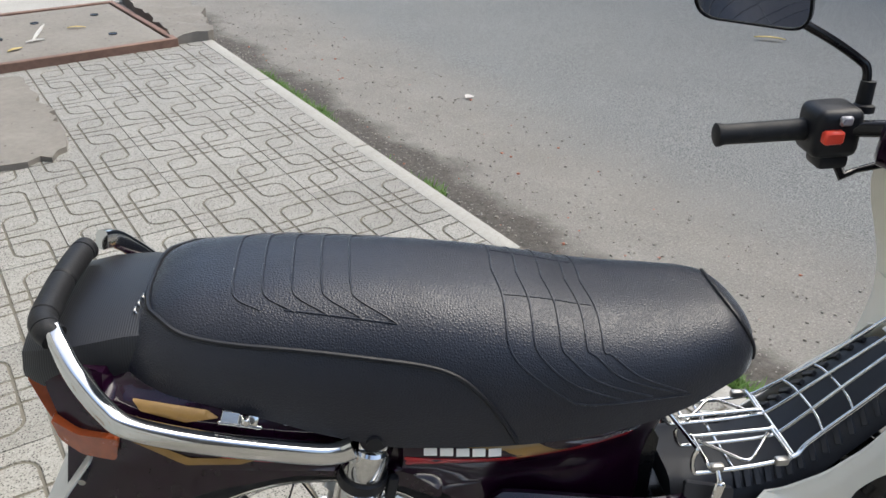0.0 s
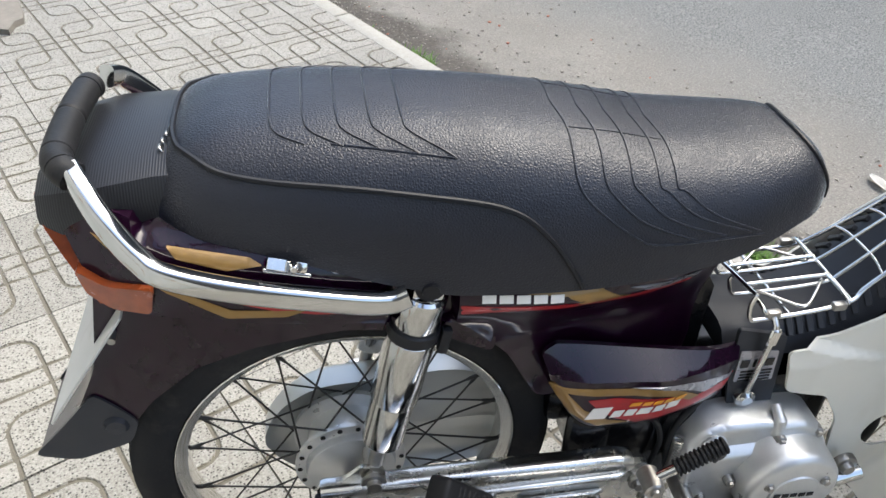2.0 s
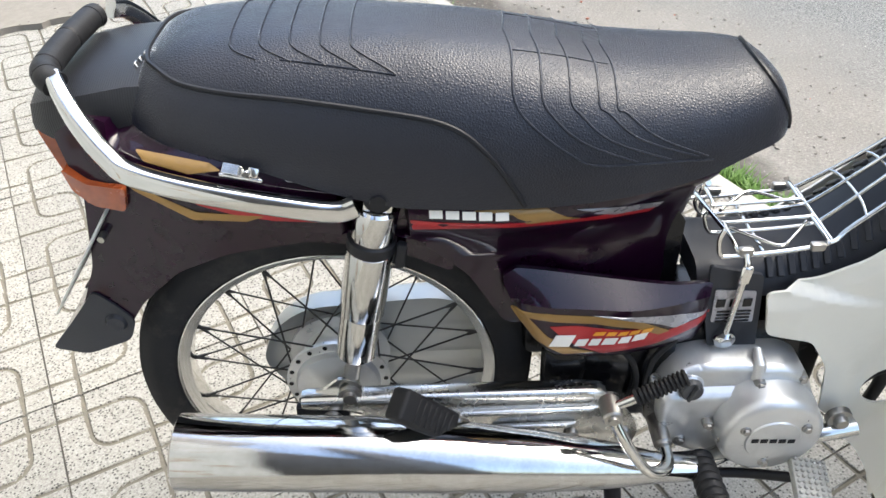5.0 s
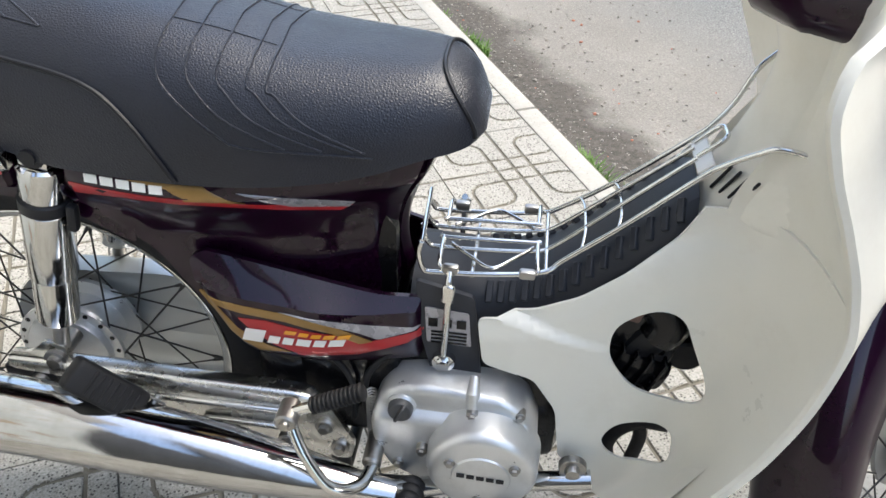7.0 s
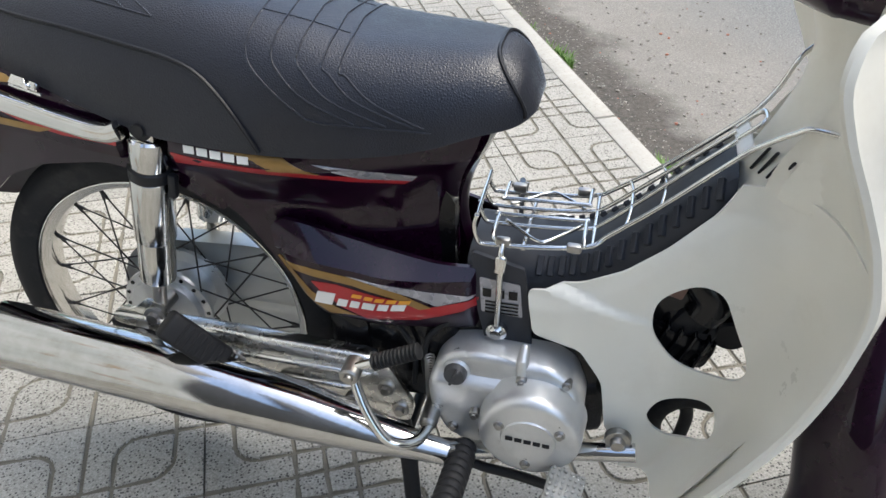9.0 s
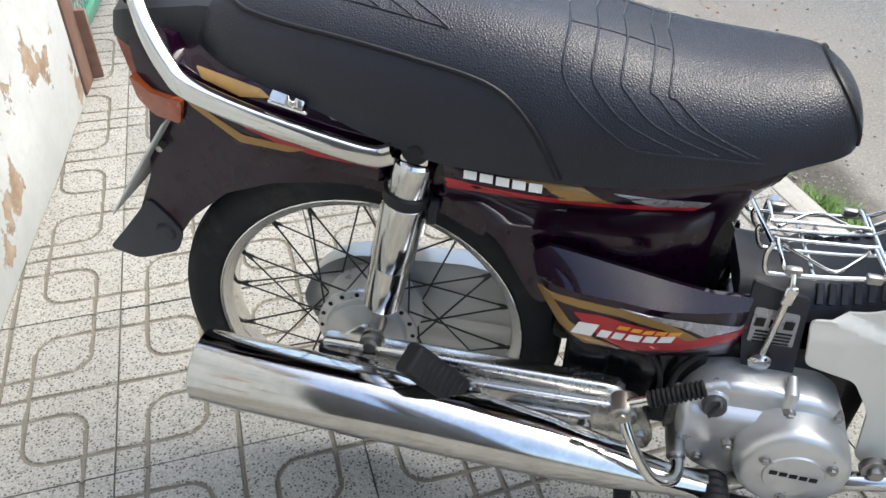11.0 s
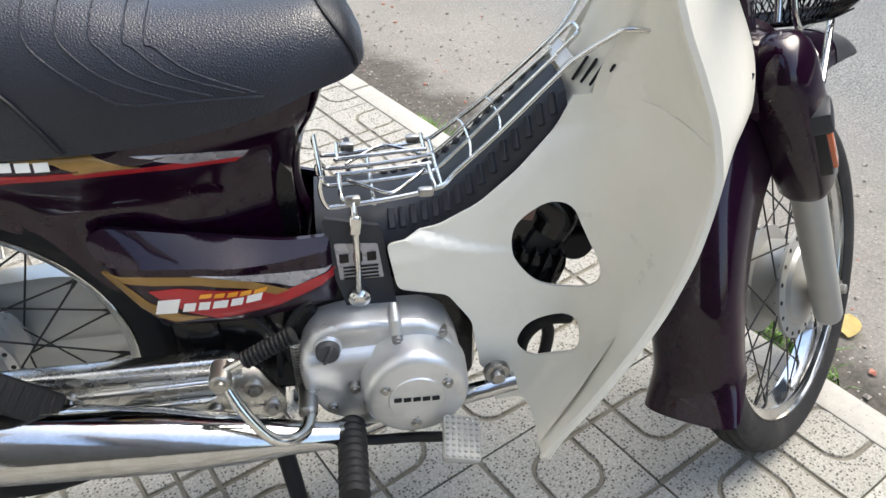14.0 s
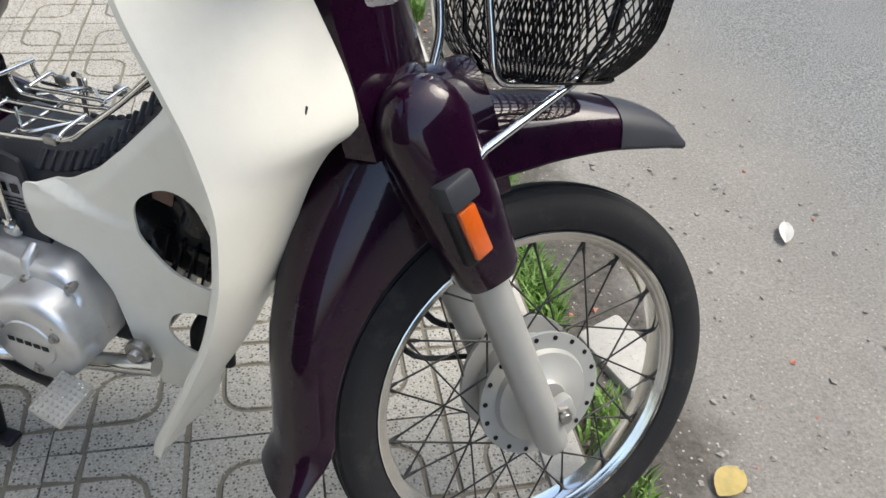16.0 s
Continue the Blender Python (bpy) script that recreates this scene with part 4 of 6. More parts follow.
for points, r in (([(0.45, -0.085, 0.40), (0.425, -0.092, 0.37), (0.418, -0.094, 0.33), (0.425, -0.094, 0.28)], 0.0045), ([(0.34, -0.086, 0.40), (0.385, -0.094, 0.385), (0.405, -0.094, 0.34), (0.402, -0.090, 0.28)], 0.0038)):
    bm = bmesh.new()
    tube(bm, spline(points, 6), r, 10)
    part("cable", bm, M["rubber"], block)
bm = bmesh.new()
tube(bm, [(0.428 + 0.0065 * math.cos(k * 0.9), -0.100 + 0.0065 * math.sin(k * 0.9), 0.345 - 0.0007 * k) for k in range(110)], 0.0013, 6)
part("return_spring", bm, M["steel"], block)

# -- kick starter, pegs, stand --
bm = bmesh.new()
path = spline([(0.438, -0.140, 0.266), (0.433, -0.182, 0.276), (0.418, -0.204, 0.288), (0.400, -0.210, 0.299), (0.385, -0.207, 0.317), (0.369, -0.199, 0.343), (0.357, -0.188, 0.366), (0.352, -0.180, 0.382)], 6)
tube(bm, path, [0.0085] * len(path), 14, 0.8)
kick = part("kick_starter", bm, M["chrome_worn"], bike, "chromed kick-start lever with a ribbed rubber")
bm = bmesh.new()
cyl(bm, (0.351, -0.196, 0.381), (0.351, -0.164, 0.381), 0.0125, 0.0125, 20, 0.002)
cyl(bm, (0.351, -0.200, 0.381), (0.351, -0.196, 0.381), 0.0060, 0.0065, 12)
part("hinge", bm, M["steel"], kick)
bm = bmesh.new()
cyl(bm, (0.436, -0.090, 0.270), (0.436, -0.152, 0.270), 0.0125, 0.0120, 20, 0.002)
part("kick_shaft", bm, M["steel"], kick)
bm = bmesh.new()
cyl(bm, (0.353, -0.180, 0.385), (0.382, -0.178, 0.399), 0.0060, 0.0060, 14)
part("pedal_shaft", bm, M["chrome_worn"], kick)
bm = bmesh.new()
a, b = Vector((0.378, -0.178, 0.397)), Vector((0.437, -0.172, 0.424))
tube(bm, [a.lerp(b, k / 36) for k in range(37)], [0.0082 if k % 3 == 0 else 0.0106 for k in range(37)], 16)
part("kick_rubber", bm, M["rubber"], kick, "black ribbed rubber")
bm = bmesh.new()
a, b = Vector((0.487, -0.150, 0.240)), Vector((0.485, -0.275, 0.258))
tube(bm, [a.lerp(b, k / 30) for k in range(31)], [0.0185 if k % 3 else 0.0155 for k in range(31)], 16)
peg = part("rider_peg", bm, M["rubber"], bike, "black ribbed rubber rider peg")
bm = bmesh.new()
tube(bm, [(0.40, -0.15, 0.225), (0.46, -0.140, 0.222), (0.487, -0.152, 0.240)], 0.011, 12)
part("peg_bar", bm, M["plastic"], peg)
bm = bmesh.new()
for s in (-1, 1):
    tube(bm, [(0.375, s * 0.085, 0.24), (0.392, s * 0.105, 0.13), (0.405, s * 0.130, 0.012)], [0.013, 0.013, 0.012], 12)
    box(bm, (0.055, 0.028, 0.010), pose(0.412, s * 0.135, 0.0055), 0.003, 1)
tube(bm, [(0.385, -0.10, 0.17), (0.385, 0.10, 0.17)], 0.009, 10)
part("centre_stand", bm, M["plastic"], bike, "black steel centre stand")

# -- step-through tunnel cover and leg shield --
tunnel_top = curve([0.470, 0.52, 0.56, 0.62, 0.66, 0.70, 0.76, 0.775], [0.492, 0.490, 0.490, 0.503, 0.532, 0.573, 0.630, 0.636])
bm = bmesh.new()
rings = []
for k in range(40):
    x = 0.470 + 0.296 * k / 39
    t = k / 39
    z, w = tunnel_top(x), 0.060 - 0.006 * t
    if t > 0.93:
        w *= 1 - 6 * (t - 0.93) ** 1.5
    drop = 0.033 + 0.008 * math.sin(math.pi * t)
    rings.append([(x, -w - 0.010, z - drop), (x, -w - 0.009, z - drop + 0.006), (x, -w, z - 0.014), (x, -w + 0.008, z - 0.004), (x, -w + 0.02, z), (x, w - 0.02, z), (x, w - 0.008, z - 0.004), (x, w, z - 0.014), (x, w + 0.009, z - drop + 0.006), (x, w + 0.010, z - drop)])
loft(bm, rings)
tunnel = part("tunnel_cover", bm, M["grey_plastic"], bike, "dark grey ribbed plastic tunnel cover", 35)
for k in range(15):
    x = 0.560 + 0.0135 * k
    z = tunnel_top(x)
    dz = (tunnel_top(x + 0.004) - tunnel_top(x - 0.004)) / 0.008
    tilt = -math.degrees(math.atan(dz))
    for s in (-1, 1):
        bm = bmesh.new()
        box(bm, (0.0080, 0.026, 0.0065), pose(x, s * (0.0530 - 0.004 * k / 14), z - 0.0065, -s * 42, 0, 0) @ Matrix.Rotation(radians(tilt), 4, "Y"), 0.001, 1)
        part("rib", bm, M["grey_plastic"], tunnel)
bm = bmesh.new()
PANEL = rounded([(0.478, 0.508), (0.545, 0.490), (0.552, 0.43), (0.560, 0.358), (0.500, 0.358), (0.486, 0.420)], 0.006)
sheet(bm, PANEL, lambda x, z: 0.076, 0.006, step=0.02, side=-1)
part("battery_panel", bm, M["grey_plastic"], bike, "dark grey panel with a printed notice plate")

side_half = curve([0.53, 0.60, 0.68, 0.74, 0.80, 0.86], [0.072, 0.080, 0.088, 0.086, 0.080, 0.075])
wing_out_x = curve([0.16, 0.20, 0.27, 0.35, 0.435, 0.52, 0.584, 0.647, 0.703, 0.763, 0.805, 0.833, 0.852, 0.866, 0.876], [0.727, 0.742, 0.777, 0.815, 0.850, 0.870, 0.875, 0.862, 0.839, 0.811, 0.799, 0.804, 0.822, 0.845, 0.868])
wing_out_y = curve([0.16, 0.27, 0.40, 0.55, 0.70, 0.80, 0.85, 0.876], [0.178, 0.196, 0.202, 0.202, 0.197, 0.188, 0.165, 0.120])
wing_front_x = curve([0.16, 0.22, 0.29, 0.34, 0.40, 0.47, 0.56, 0.605, 0.640, 0.662, 0.75, 0.84, 0.876], [0.735, 0.762, 0.803, 0.838, 0.865, 0.890, 0.918, 0.940, 0.968, 0.964, 0.922, 0.874, 0.856])
wing_front_y = curve([0.16, 0.25, 0.35, 0.50, 0.65, 0.876], [0.168, 0.150, 0.115, 0.095, 0.083, 0.070])
wing_in_x = curve([0.16, 0.22, 0.27, 0.34, 0.40, 0.52, 0.60, 0.66, 0.72, 0.80, 0.876], [0.724, 0.780, 0.806, 0.824, 0.832, 0.820, 0.808, 0.820, 0.838, 0.838, 0.862])
wing_in_y = curve([0.16, 0.20, 0.27, 0.40, 0.55, 0.66, 0.80, 0.876], [0.150, 0.105, 0.080, 0.074, 0.070, 0.060, 0.050, 0.060])


def leg_f(x, z):
    f = side_half(x)
    f += 0.016 * max(0.0, min(1.0, (0.478 - 0.239 * (x - 0.55) - z) / 0.009 + 1.0)) * max(0.0, min(1.0, (0.715 - x) / 0.12))
    return f - 0.006 * max(0.0, min(1.0, 1 - (tunnel_top(min(x, 0.775)) - 0.026 - z) / 0.02))


turn_x = curve([0.168, 0.20, 0.25, 0.30, 0.36, 0.56, 0.60, 0.64, 0.68, 0.72, 0.78, 0.876], [0.706, 0.726, 0.752, 0.770, 0.776, 0.776, 0.777, 0.786, 0.808, 0.830, 0.838, 0.836])
deep_x = curve([0.168, 0.20, 0.25, 0.30, 0.36, 0.42, 0.50, 0.56, 0.64, 0.70, 0.78, 0.876], [0.732, 0.764, 0.802, 0.826, 0.842, 0.850, 0.852, 0.852, 0.856, 0.860, 0.856, 0.862])


def shield(t, z):
    """The shield's rear face at height z, from the flat side (t = 0) out to the wing's rim (t = 1)."""
    x0, xc = turn_x(z), deep_x(z)
    k = max(0.0, min(1.0, (z - 0.54) / 0.15))
    y0 = leg_f(x0, min(z, 0.60))
    y0 += (0.056 - y0) * k * k * (3 - 2 * k)
    xo, yo = wing_out_x(z), wing_out_y(z)
    a, b = (1 - t) ** 3, 3 * t * (1 - t) ** 2
    d, e = 3 * t * t * (1 - t), t ** 3
    x = a * x0 + b * xc + d * (xc + xo) / 2 + e * xo
    y = a * y0 + b * y0 + d * (y0 + 0.65 * (yo - y0)) + e * yo
    return x, y


SPAN = 0.20


def along(x, z):
    """The shield's own coordinate of a place (x, z) on it."""
    if x <= turn_x(z):
        return x - turn_x(z)
    t = 0.0
    while t < 0.6 and shield(t, z)[0] < x:
        t += 0.004
    return t * SPAN


def shield_side(bm, s):
    left = [(0.735, 0.170), (0.690, 0.185), (0.690, 0.235), (0.662, 0.262), (0.650, 0.345), (0.620, 0.392), (0.560, 0.405), (0.550, 0.468), (0.613, 0.482), (0.66, 0.511), (0.704, 0.551), (0.750, 0.598), (0.768, 0.632)]
    edge = [(SPAN, 0.632 - 0.462 * k / 24) for k in range(25)]
    outline = rounded([(along(x, z), z) for x, z in left[1:]], 0.010)[6:-6]
    low, top = along(0.690, 0.186), along(0.768, 0.632)
    outline = [(low, 0.186)] + outline + [(top + (SPAN - top) * k / 30, 0.632) for k in range(30)] + edge
    outline += [(SPAN + (low - SPAN) * k / 30, 0.170 + 0.016 * k / 30) for k in range(1, 30)]
    holes = [[(along(x, z), z) for x, z in hole] for hole in (HOLE1, HOLE2)]
    fold = [[(along(x, z), z) for x, z in [(0.562 + 0.0045 * k, 0.478 - 0.239 * (0.012 + 0.0045 * k) + up) for k in range(30)]] for up in (0.0, 0.009)]
    v, tris = fill(outline, holes, 0.0045, fold)
    rear, front = [], []
    for p in v:
        z = p.y
        x, y = (p.x + turn_x(z), leg_f(p.x + turn_x(z), z) + shield(0, z)[1] - leg_f(turn_x(z), z)) if p.x <= 0 else shield(min(1.0, p.x / SPAN), z)
        rear.append(bm.verts.new((x, s * y, z)))
        front.append(bm.verts.new((x + (0.0035 if p.x > 0.05 else 0.0), s * (y - 0.0035), z)))
    count = set()
    for t in tris:
        bm.faces.new([rear[i] for i in t])
        bm.faces.new([front[i] for i in reversed(t)])
        count |= {(t[i], t[(i + 1) % len(t)]) for i in range(len(t))}
    for a, b in count:
        if (b, a) not in count:
            bm.faces.new((rear[a], front[a], front[b], rear[b]))
    for w in [w for w in bm.verts if not w.link_faces]:
        bm.verts.remove(w)


HOLE1 = smooth_loop([(0.701, 0.446), (0.706, 0.483), (0.741, 0.507), (0.772, 0.497), (0.792, 0.457), (0.814, 0.410), (0.812, 0.382), (0.788, 0.371), (0.742, 0.386), (0.715, 0.414)], 5)
HOLE2 = smooth_loop([(0.715, 0.292), (0.729, 0.320), (0.761, 0.329), (0.792, 0.319), (0.797, 0.290), (0.784, 0.266), (0.752, 0.257), (0.727, 0.268)], 5)
both("leg_shield_side", shield_side, M["cream"], bike, "cream plastic leg shield side with two cooling holes", 60)


def wing(bm, s):
    rings = []
    for k in range(61):
        z = 0.162 + 0.713 * k / 60
        i = Vector((wing_in_x(z), s * wing_in_y(z), z))
        o = Vector((wing_out_x(z), s * wing_out_y(z), z))
        f = Vector((wing_front_x(z), s * wing_front_y(z), z))
        ring = []
        t0 = 0.62 * max(0.0, min(1.0, (0.625 - z) / 0.095))
        for j in range(9):
            t = t0 + (1 - t0) * j / 8
            x, y = shield(t, max(0.168, z))
            ring.append(Vector((x + (0.006 + 0.012 * max(0.0, min(1.0, (0.36 - z) / 0.1))) * (1 - j / 8) ** 0.5 * min(1.0, max(0.0, (0.675 - z) / 0.04)), s * y, z)))
        ring.append(o + Vector((0.003, s * 0.004, 0)))
        ring.append(o + Vector((0.010, s * 0.005, 0)))
        for j in range(1, 9):
            t = j / 8
            p = (o + Vector((0.010, s * 0.005, 0))).lerp(f, t)
            p += Vector((0.006, s * 0.010, 0)) * math.sin(math.pi * t)
            ring.append(p)
        back = f.lerp(i, 0.5)
        ring.append(f + Vector((-0.004, -s * 0.004, 0)))
        ring.append(o.lerp(f, 0.5) + Vector((-0.004, -s * 0.004, 0)))
        x, y = shield(t0, max(0.168, z))
        ring.append(Vector((x + 0.012, s * (y - 0.003), z)))
        rings.append(ring)
    loft(bm, rings)


both("leg_shield_wing", wing, M["cream"], bike, "cream plastic leg shield wing, slightly scuffed")

bm = bmesh.new()
box(bm, (0.0018, 0.0045, 0.008), pose(0.9362, -0.1268, 0.6680, 0, 14, 38), 0.0004, 1)
part("scuff", bm, M["plastic"], next(o for o in bike.children if o.name == "leg_shield_wing"), "dark scuff mark")

# steering column cover between the wings
column_rear = curve([0.58, 0.62, 0.64, 0.69, 0.73, 0.765, 0.80, 0.85, 0.90], [0.755, 0.768, 0.777, 0.799, 0.811, 0.814, 0.803, 0.792, 0.790])
bm = bmesh.new()
rings = []
for k in range(26):
    z = 0.585 + 0.305 * k / 25
    x0 = column_rear(z)
    w = 0.060 - 0.008 * math.sin(math.pi * k / 25)
    rings.append([(x0 + 0.052 * (1 - math.cos(a)), w * math.sin(a) / 0.93, z) for a in [math.pi * (-0.62 + 1.24 * j / 18) for j in range(19)]])
loft(bm, rings)
part("column_cover", bm, M["cream"], bike, "cream plastic steering column cover with slots")

# front cover between the wings
bm = bmesh.new()
rings = []
for k in range(16):
    t = k / 15
    z = 0.60 + 0.30 * t
    x0 = 0.985 - 0.10 * t
    w = 0.084 - 0.012 * t
    rings.append([(x0 - 0.030, -w, z), (x0, -w * 0.96, z), (x0 + 0.022, -w * 0.55, z), (x0 + 0.028, 0, z), (x0 + 0.022, w * 0.55, z), (x0, w * 0.96, z), (x0 - 0.030, w, z), (x0 - 0.06, 0, z)])
loft(bm, rings)
part("front_cover", bm, M["maroon"], bike, "dark maroon front cover")

# -- steering assembly, turned to the left --
AX0, AXU = Vector((1.130, 0, 0.276)), Vector((-0.446, 0, 0.895))
STEER = Matrix.Translation(AX0) @ Matrix.Rotation(radians(44), 4, AXU) @ Matrix.Translation(-AX0)
FW = Vector((1.160, 0, 0.276))
HUB = Vector((1.171, 0.008, 0.2525))
wheel("front_wheel", STEER @ Matrix.Translation(HUB) @ Matrix.Scale(0.962, 4), bike, 0.088, -1, M["grey_cover"])


def steered(name, bm, material, parent=None, label="", smooth=40.0):
    if parent is None:
        bm.transform(STEER)
        return part(name, bm, material, bike, label, smooth)
    bm.transform(STEER)
    return part(name, bm, material, parent, label, smooth)


for s in (-1, 1):
    up = AXU.normalized()
    fwd = Vector((0.895, 0, 0.446))
    tilt = Matrix.Rotation(radians(-26.5), 4, "Y")
    a = FW + Vector((0.002, s * 0.078, -0.050))
    leg = HUB + Vector((0.002, s * 0.066 - 0.004, -0.052))
    top = a + up * 0.30
    bm = bmesh.new()
    tube(bm, [leg, leg.lerp(top, 0.013), leg.lerp(top, 0.04), leg.lerp(top, 0.33), top], [0.012, 0.018, 0.0205, 0.0210, 0.0225], 28)
    fork = steered("fork_leg", bm, M["grey_cover"], None, "grey painted fork leg")
    bm = bmesh.new()
    box(bm, (0.036, 0.020, 0.036), Matrix.Translation(HUB + Vector((0.004, s * 0.068 - 0.004, 0.0))) @ tilt, 0.008, 2)
    steered("axle_lug", bm, M["grey_cover"], fork)
    bm = bmesh.new()
    c = a + up * 0.244 + fwd * 0.002
    rings = []
    for t, w, d in ((0.0, 0.018, 0.020), (0.004, 0.029, 0.031), (0.016, 0.034, 0.037), (0.06, 0.036, 0.041), (0.13, 0.037, 0.045), (0.185, 0.036, 0.046), (0.205, 0.033, 0.041), (0.220, 0.026, 0.032), (0.229, 0.015, 0.018), (0.232, 0.004, 0.005)):
        q = c + up * t
        rings.append([q + fwd * (d * math.copysign(abs(math.cos(t2)) ** 0.75, math.cos(t2))) + Vector((0, w * math.copysign(abs(math.sin(t2)) ** 0.75, math.sin(t2)), 0)) for t2 in [2 * math.pi * j / 32 for j in range(32)]])
    loft(bm, rings)
    fork_cover = steered("fork_cover", bm, M["maroon"], None, "near-black maroon fork cover")
    bm = bmesh.new()
    q = c + up * 0.079 - fwd * 0.008 + Vector((0, s * 0.036, 0))
    swing = Matrix.Rotation(radians(s * 72), 4, "Z")
    box(bm, (0.018, 0.023, 0.056), Matrix.Translation(q) @ tilt @ swing, 0.003, 2)
    steered("reflector", bm, M["amber"], fork_cover, "orange reflector")
    bm = bmesh.new()
    box(bm, (0.016, 0.029, 0.066), Matrix.Translation(q - fwd * 0.004 - Vector((0, s * 0.004, 0))) @ tilt @ swing, 0.003, 2)
    steered("reflector_frame", bm, M["plastic"], fork_cover)
    bm = bmesh.new()
    q = c + up * 0.125 - fwd * 0.008 + Vector((0, s * 0.032, 0))
    box(bm, (0.034, 0.040, 0.030), Matrix.Translation(q) @ tilt @ swing, 0.005, 2)
    steered("reflector_cap", bm, M["grey_plastic"], fork_cover, "dark grey reflector cap")
bm = bmesh.new()
rings = []
for t, w, d in ((0.0, 0.098, 0.040), (0.012, 0.102, 0.046), (0.050, 0.100, 0.047), (0.058, 0.096, 0.045), (0.086, 0.066, 0.034), (0.092, 0.056, 0.028), (0.094, 0.030, 0.014)):
    q = FW + Vector((0.002, 0, -0.050)) + AXU * (0.385 + t) + Vector((0.895, 0, 0.446)) * 0.002
    rings.append([q + Vector((0.895, 0, 0.446)) * (d * math.copysign(abs(math.cos(a)) ** 0.6, math.cos(a))) + Vector((0, w * math.copysign(abs(math.sin(a)) ** 0.6, math.sin(a)), 0)) for a in [2 * math.pi * j / 40 for j in range(40)]])
loft(bm, rings)
steered("fork_crown_cover", bm, M["maroon"], None, "glossy maroon fork crown cover")

# front mudguard: rear flap and front beak
guard_r = curve([104, 112, 125, 140, 160, 180, 186, 190, 194], [0.405, 0.410, 0.402, 0.373, 0.337, 0.318, 0.319, 0.328, 0.340])
bm = bmesh.new()
rings = []
for k in range(44):
    deg = 106 + 87.5 * k / 43
    a = radians(deg)
    r = guard_r(deg)
    skirt = 0.270 + 0.045 * max(0.0, (deg - 184) / 9.5) ** 1.5
    w = 0.058 + 0.006 * max(0.0, (deg - 182) / 11)
    n = Vector((math.cos(a), 0, math.sin(a)))
    ring = []
    for j in range(17):
        b = math.pi * (-0.5 + j / 16)
        ring.append(FW + n * (skirt + (r - skirt) * max(0.0, math.cos(b)) ** 0.55) + Vector((0, w * math.copysign(abs(math.sin(b)) ** 0.85, math.sin(b)), 0)))
    inner = [p - n * 0.004 + Vector((0, -0.003 * math.copysign(1, p.y) if abs(p.y) > 0.01 else 0, 0)) for p in reversed(ring)]
    rings.append(ring + inner)
loft(bm, rings)
steered("front_mudguard", bm, M["maroon"], None, "dark maroon front mudguard, chipped at its lower edge")
bm = bmesh.new()
rings = []
beak_top = curve([0.98, 1.05, 1.15, 1.225, 1.27, 1.30, 1.315], [0.632, 0.632, 0.630, 0.622, 0.613, 0.600, 0.580])
beak_low = curve([0.98, 1.045, 1.10, 1.15, 1.225, 1.29, 1.315], [0.535, 0.545, 0.556, 0.566, 0.573, 0.572, 0.570])


def beak_rings(x0, x1, n, grow=0.0):
    rings = []
    for k in range(n + 1):
        x = x0 + (x1 - x0) * k / n
        t = (x - 0.98) / 0.33
        z = beak_top(x) + grow
        h = z - beak_low(x)
        w = 0.064 - 0.010 * t + grow
        ring = [Vector((x, w * math.sin(b), z - h + h * max(0.0, math.cos(b)) ** 0.6)) for b in [math.pi * (-0.5 + j / 16) for j in range(17)]]
        rings.append(ring + [p + Vector((0, -0.004 * math.copysign(1, p.y) if abs(p.y) > 0.02 else 0, -0.004)) for p in reversed(ring)])
    return rings


rings = beak_rings(0.98, 1.225, 16)
loft(bm, rings)
steered("mudguard_beak", bm, M["maroon"], None, "dark maroon front mudguard beak with a black tip")
bm = bmesh.new()
loft(bm, beak_rings(1.222, 1.315, 8, 0.0012))
steered("beak_tip", bm, M["grey_plastic"], None, "matt dark grey mudguard tip")

# basket
bm = bmesh.new()


def basket_point(u, v):
    """u round, v up the basket."""
    a = 2 * math.pi * u
    grow = 1 - 0.30 * max(0.0, 1 - v / 0.24) ** 2 + 0.26 * v
    w, d = 0.128 * grow, 0.088 * grow
    e = 0.60
    cx, cy = math.cos(a), math.sin(a)
    return Vector((1.135 + 0.02 * v + d * math.copysign(abs(cx) ** e, cx), w * math.copysign(abs(cy) ** e, cy), 0.650 + 0.25 * v))


for k in range(84):
    for turn in (-1, 1):
        tube(bm, [basket_point((k + turn * 10 * j / 18) / 84, j / 18) for j in range(19)], 0.0011, 4, caps=False)
mesh_bm = bm
bm = bmesh.new()
for v in (0.0, 1.0):
    ring = [basket_point(k / 48, v) for k in range(49)]
    tube(bm, ring, 0.0035, 8)
for u in (0.0, 0.25, 0.5, 0.75):
    tube(bm, [basket_point(u, j / 6) for j in range(7)], 0.003, 8)
basket = steered("basket", bm, M["black_gloss"], None, "black wire-mesh front basket", 60)
tagged(steered("wire_mesh", mesh_bm, M["black_gloss"], basket), kind="stuff")
bm = bmesh.new()
for k in range(-6, 7):
    y = 0.088 * (1 - abs(k / 6.6) ** 3.3) ** 0.3
    tube(bm, [(1.135 + 0.0104 * k, -y, 0.650), (1.135 + 0.0104 * k, y, 0.650)], 0.0014, 4)
for k in range(-9, 10):
    x = 0.060 * (1 - abs(k / 9.6) ** 3.3) ** 0.3
    tube(bm, [(1.135 - x, 0.0104 * k, 0.650), (1.135 + x, 0.0104 * k, 0.650)], 0.0014, 4)
tagged(steered("basket_floor", bm, M["black_gloss"], basket), kind="stuff")
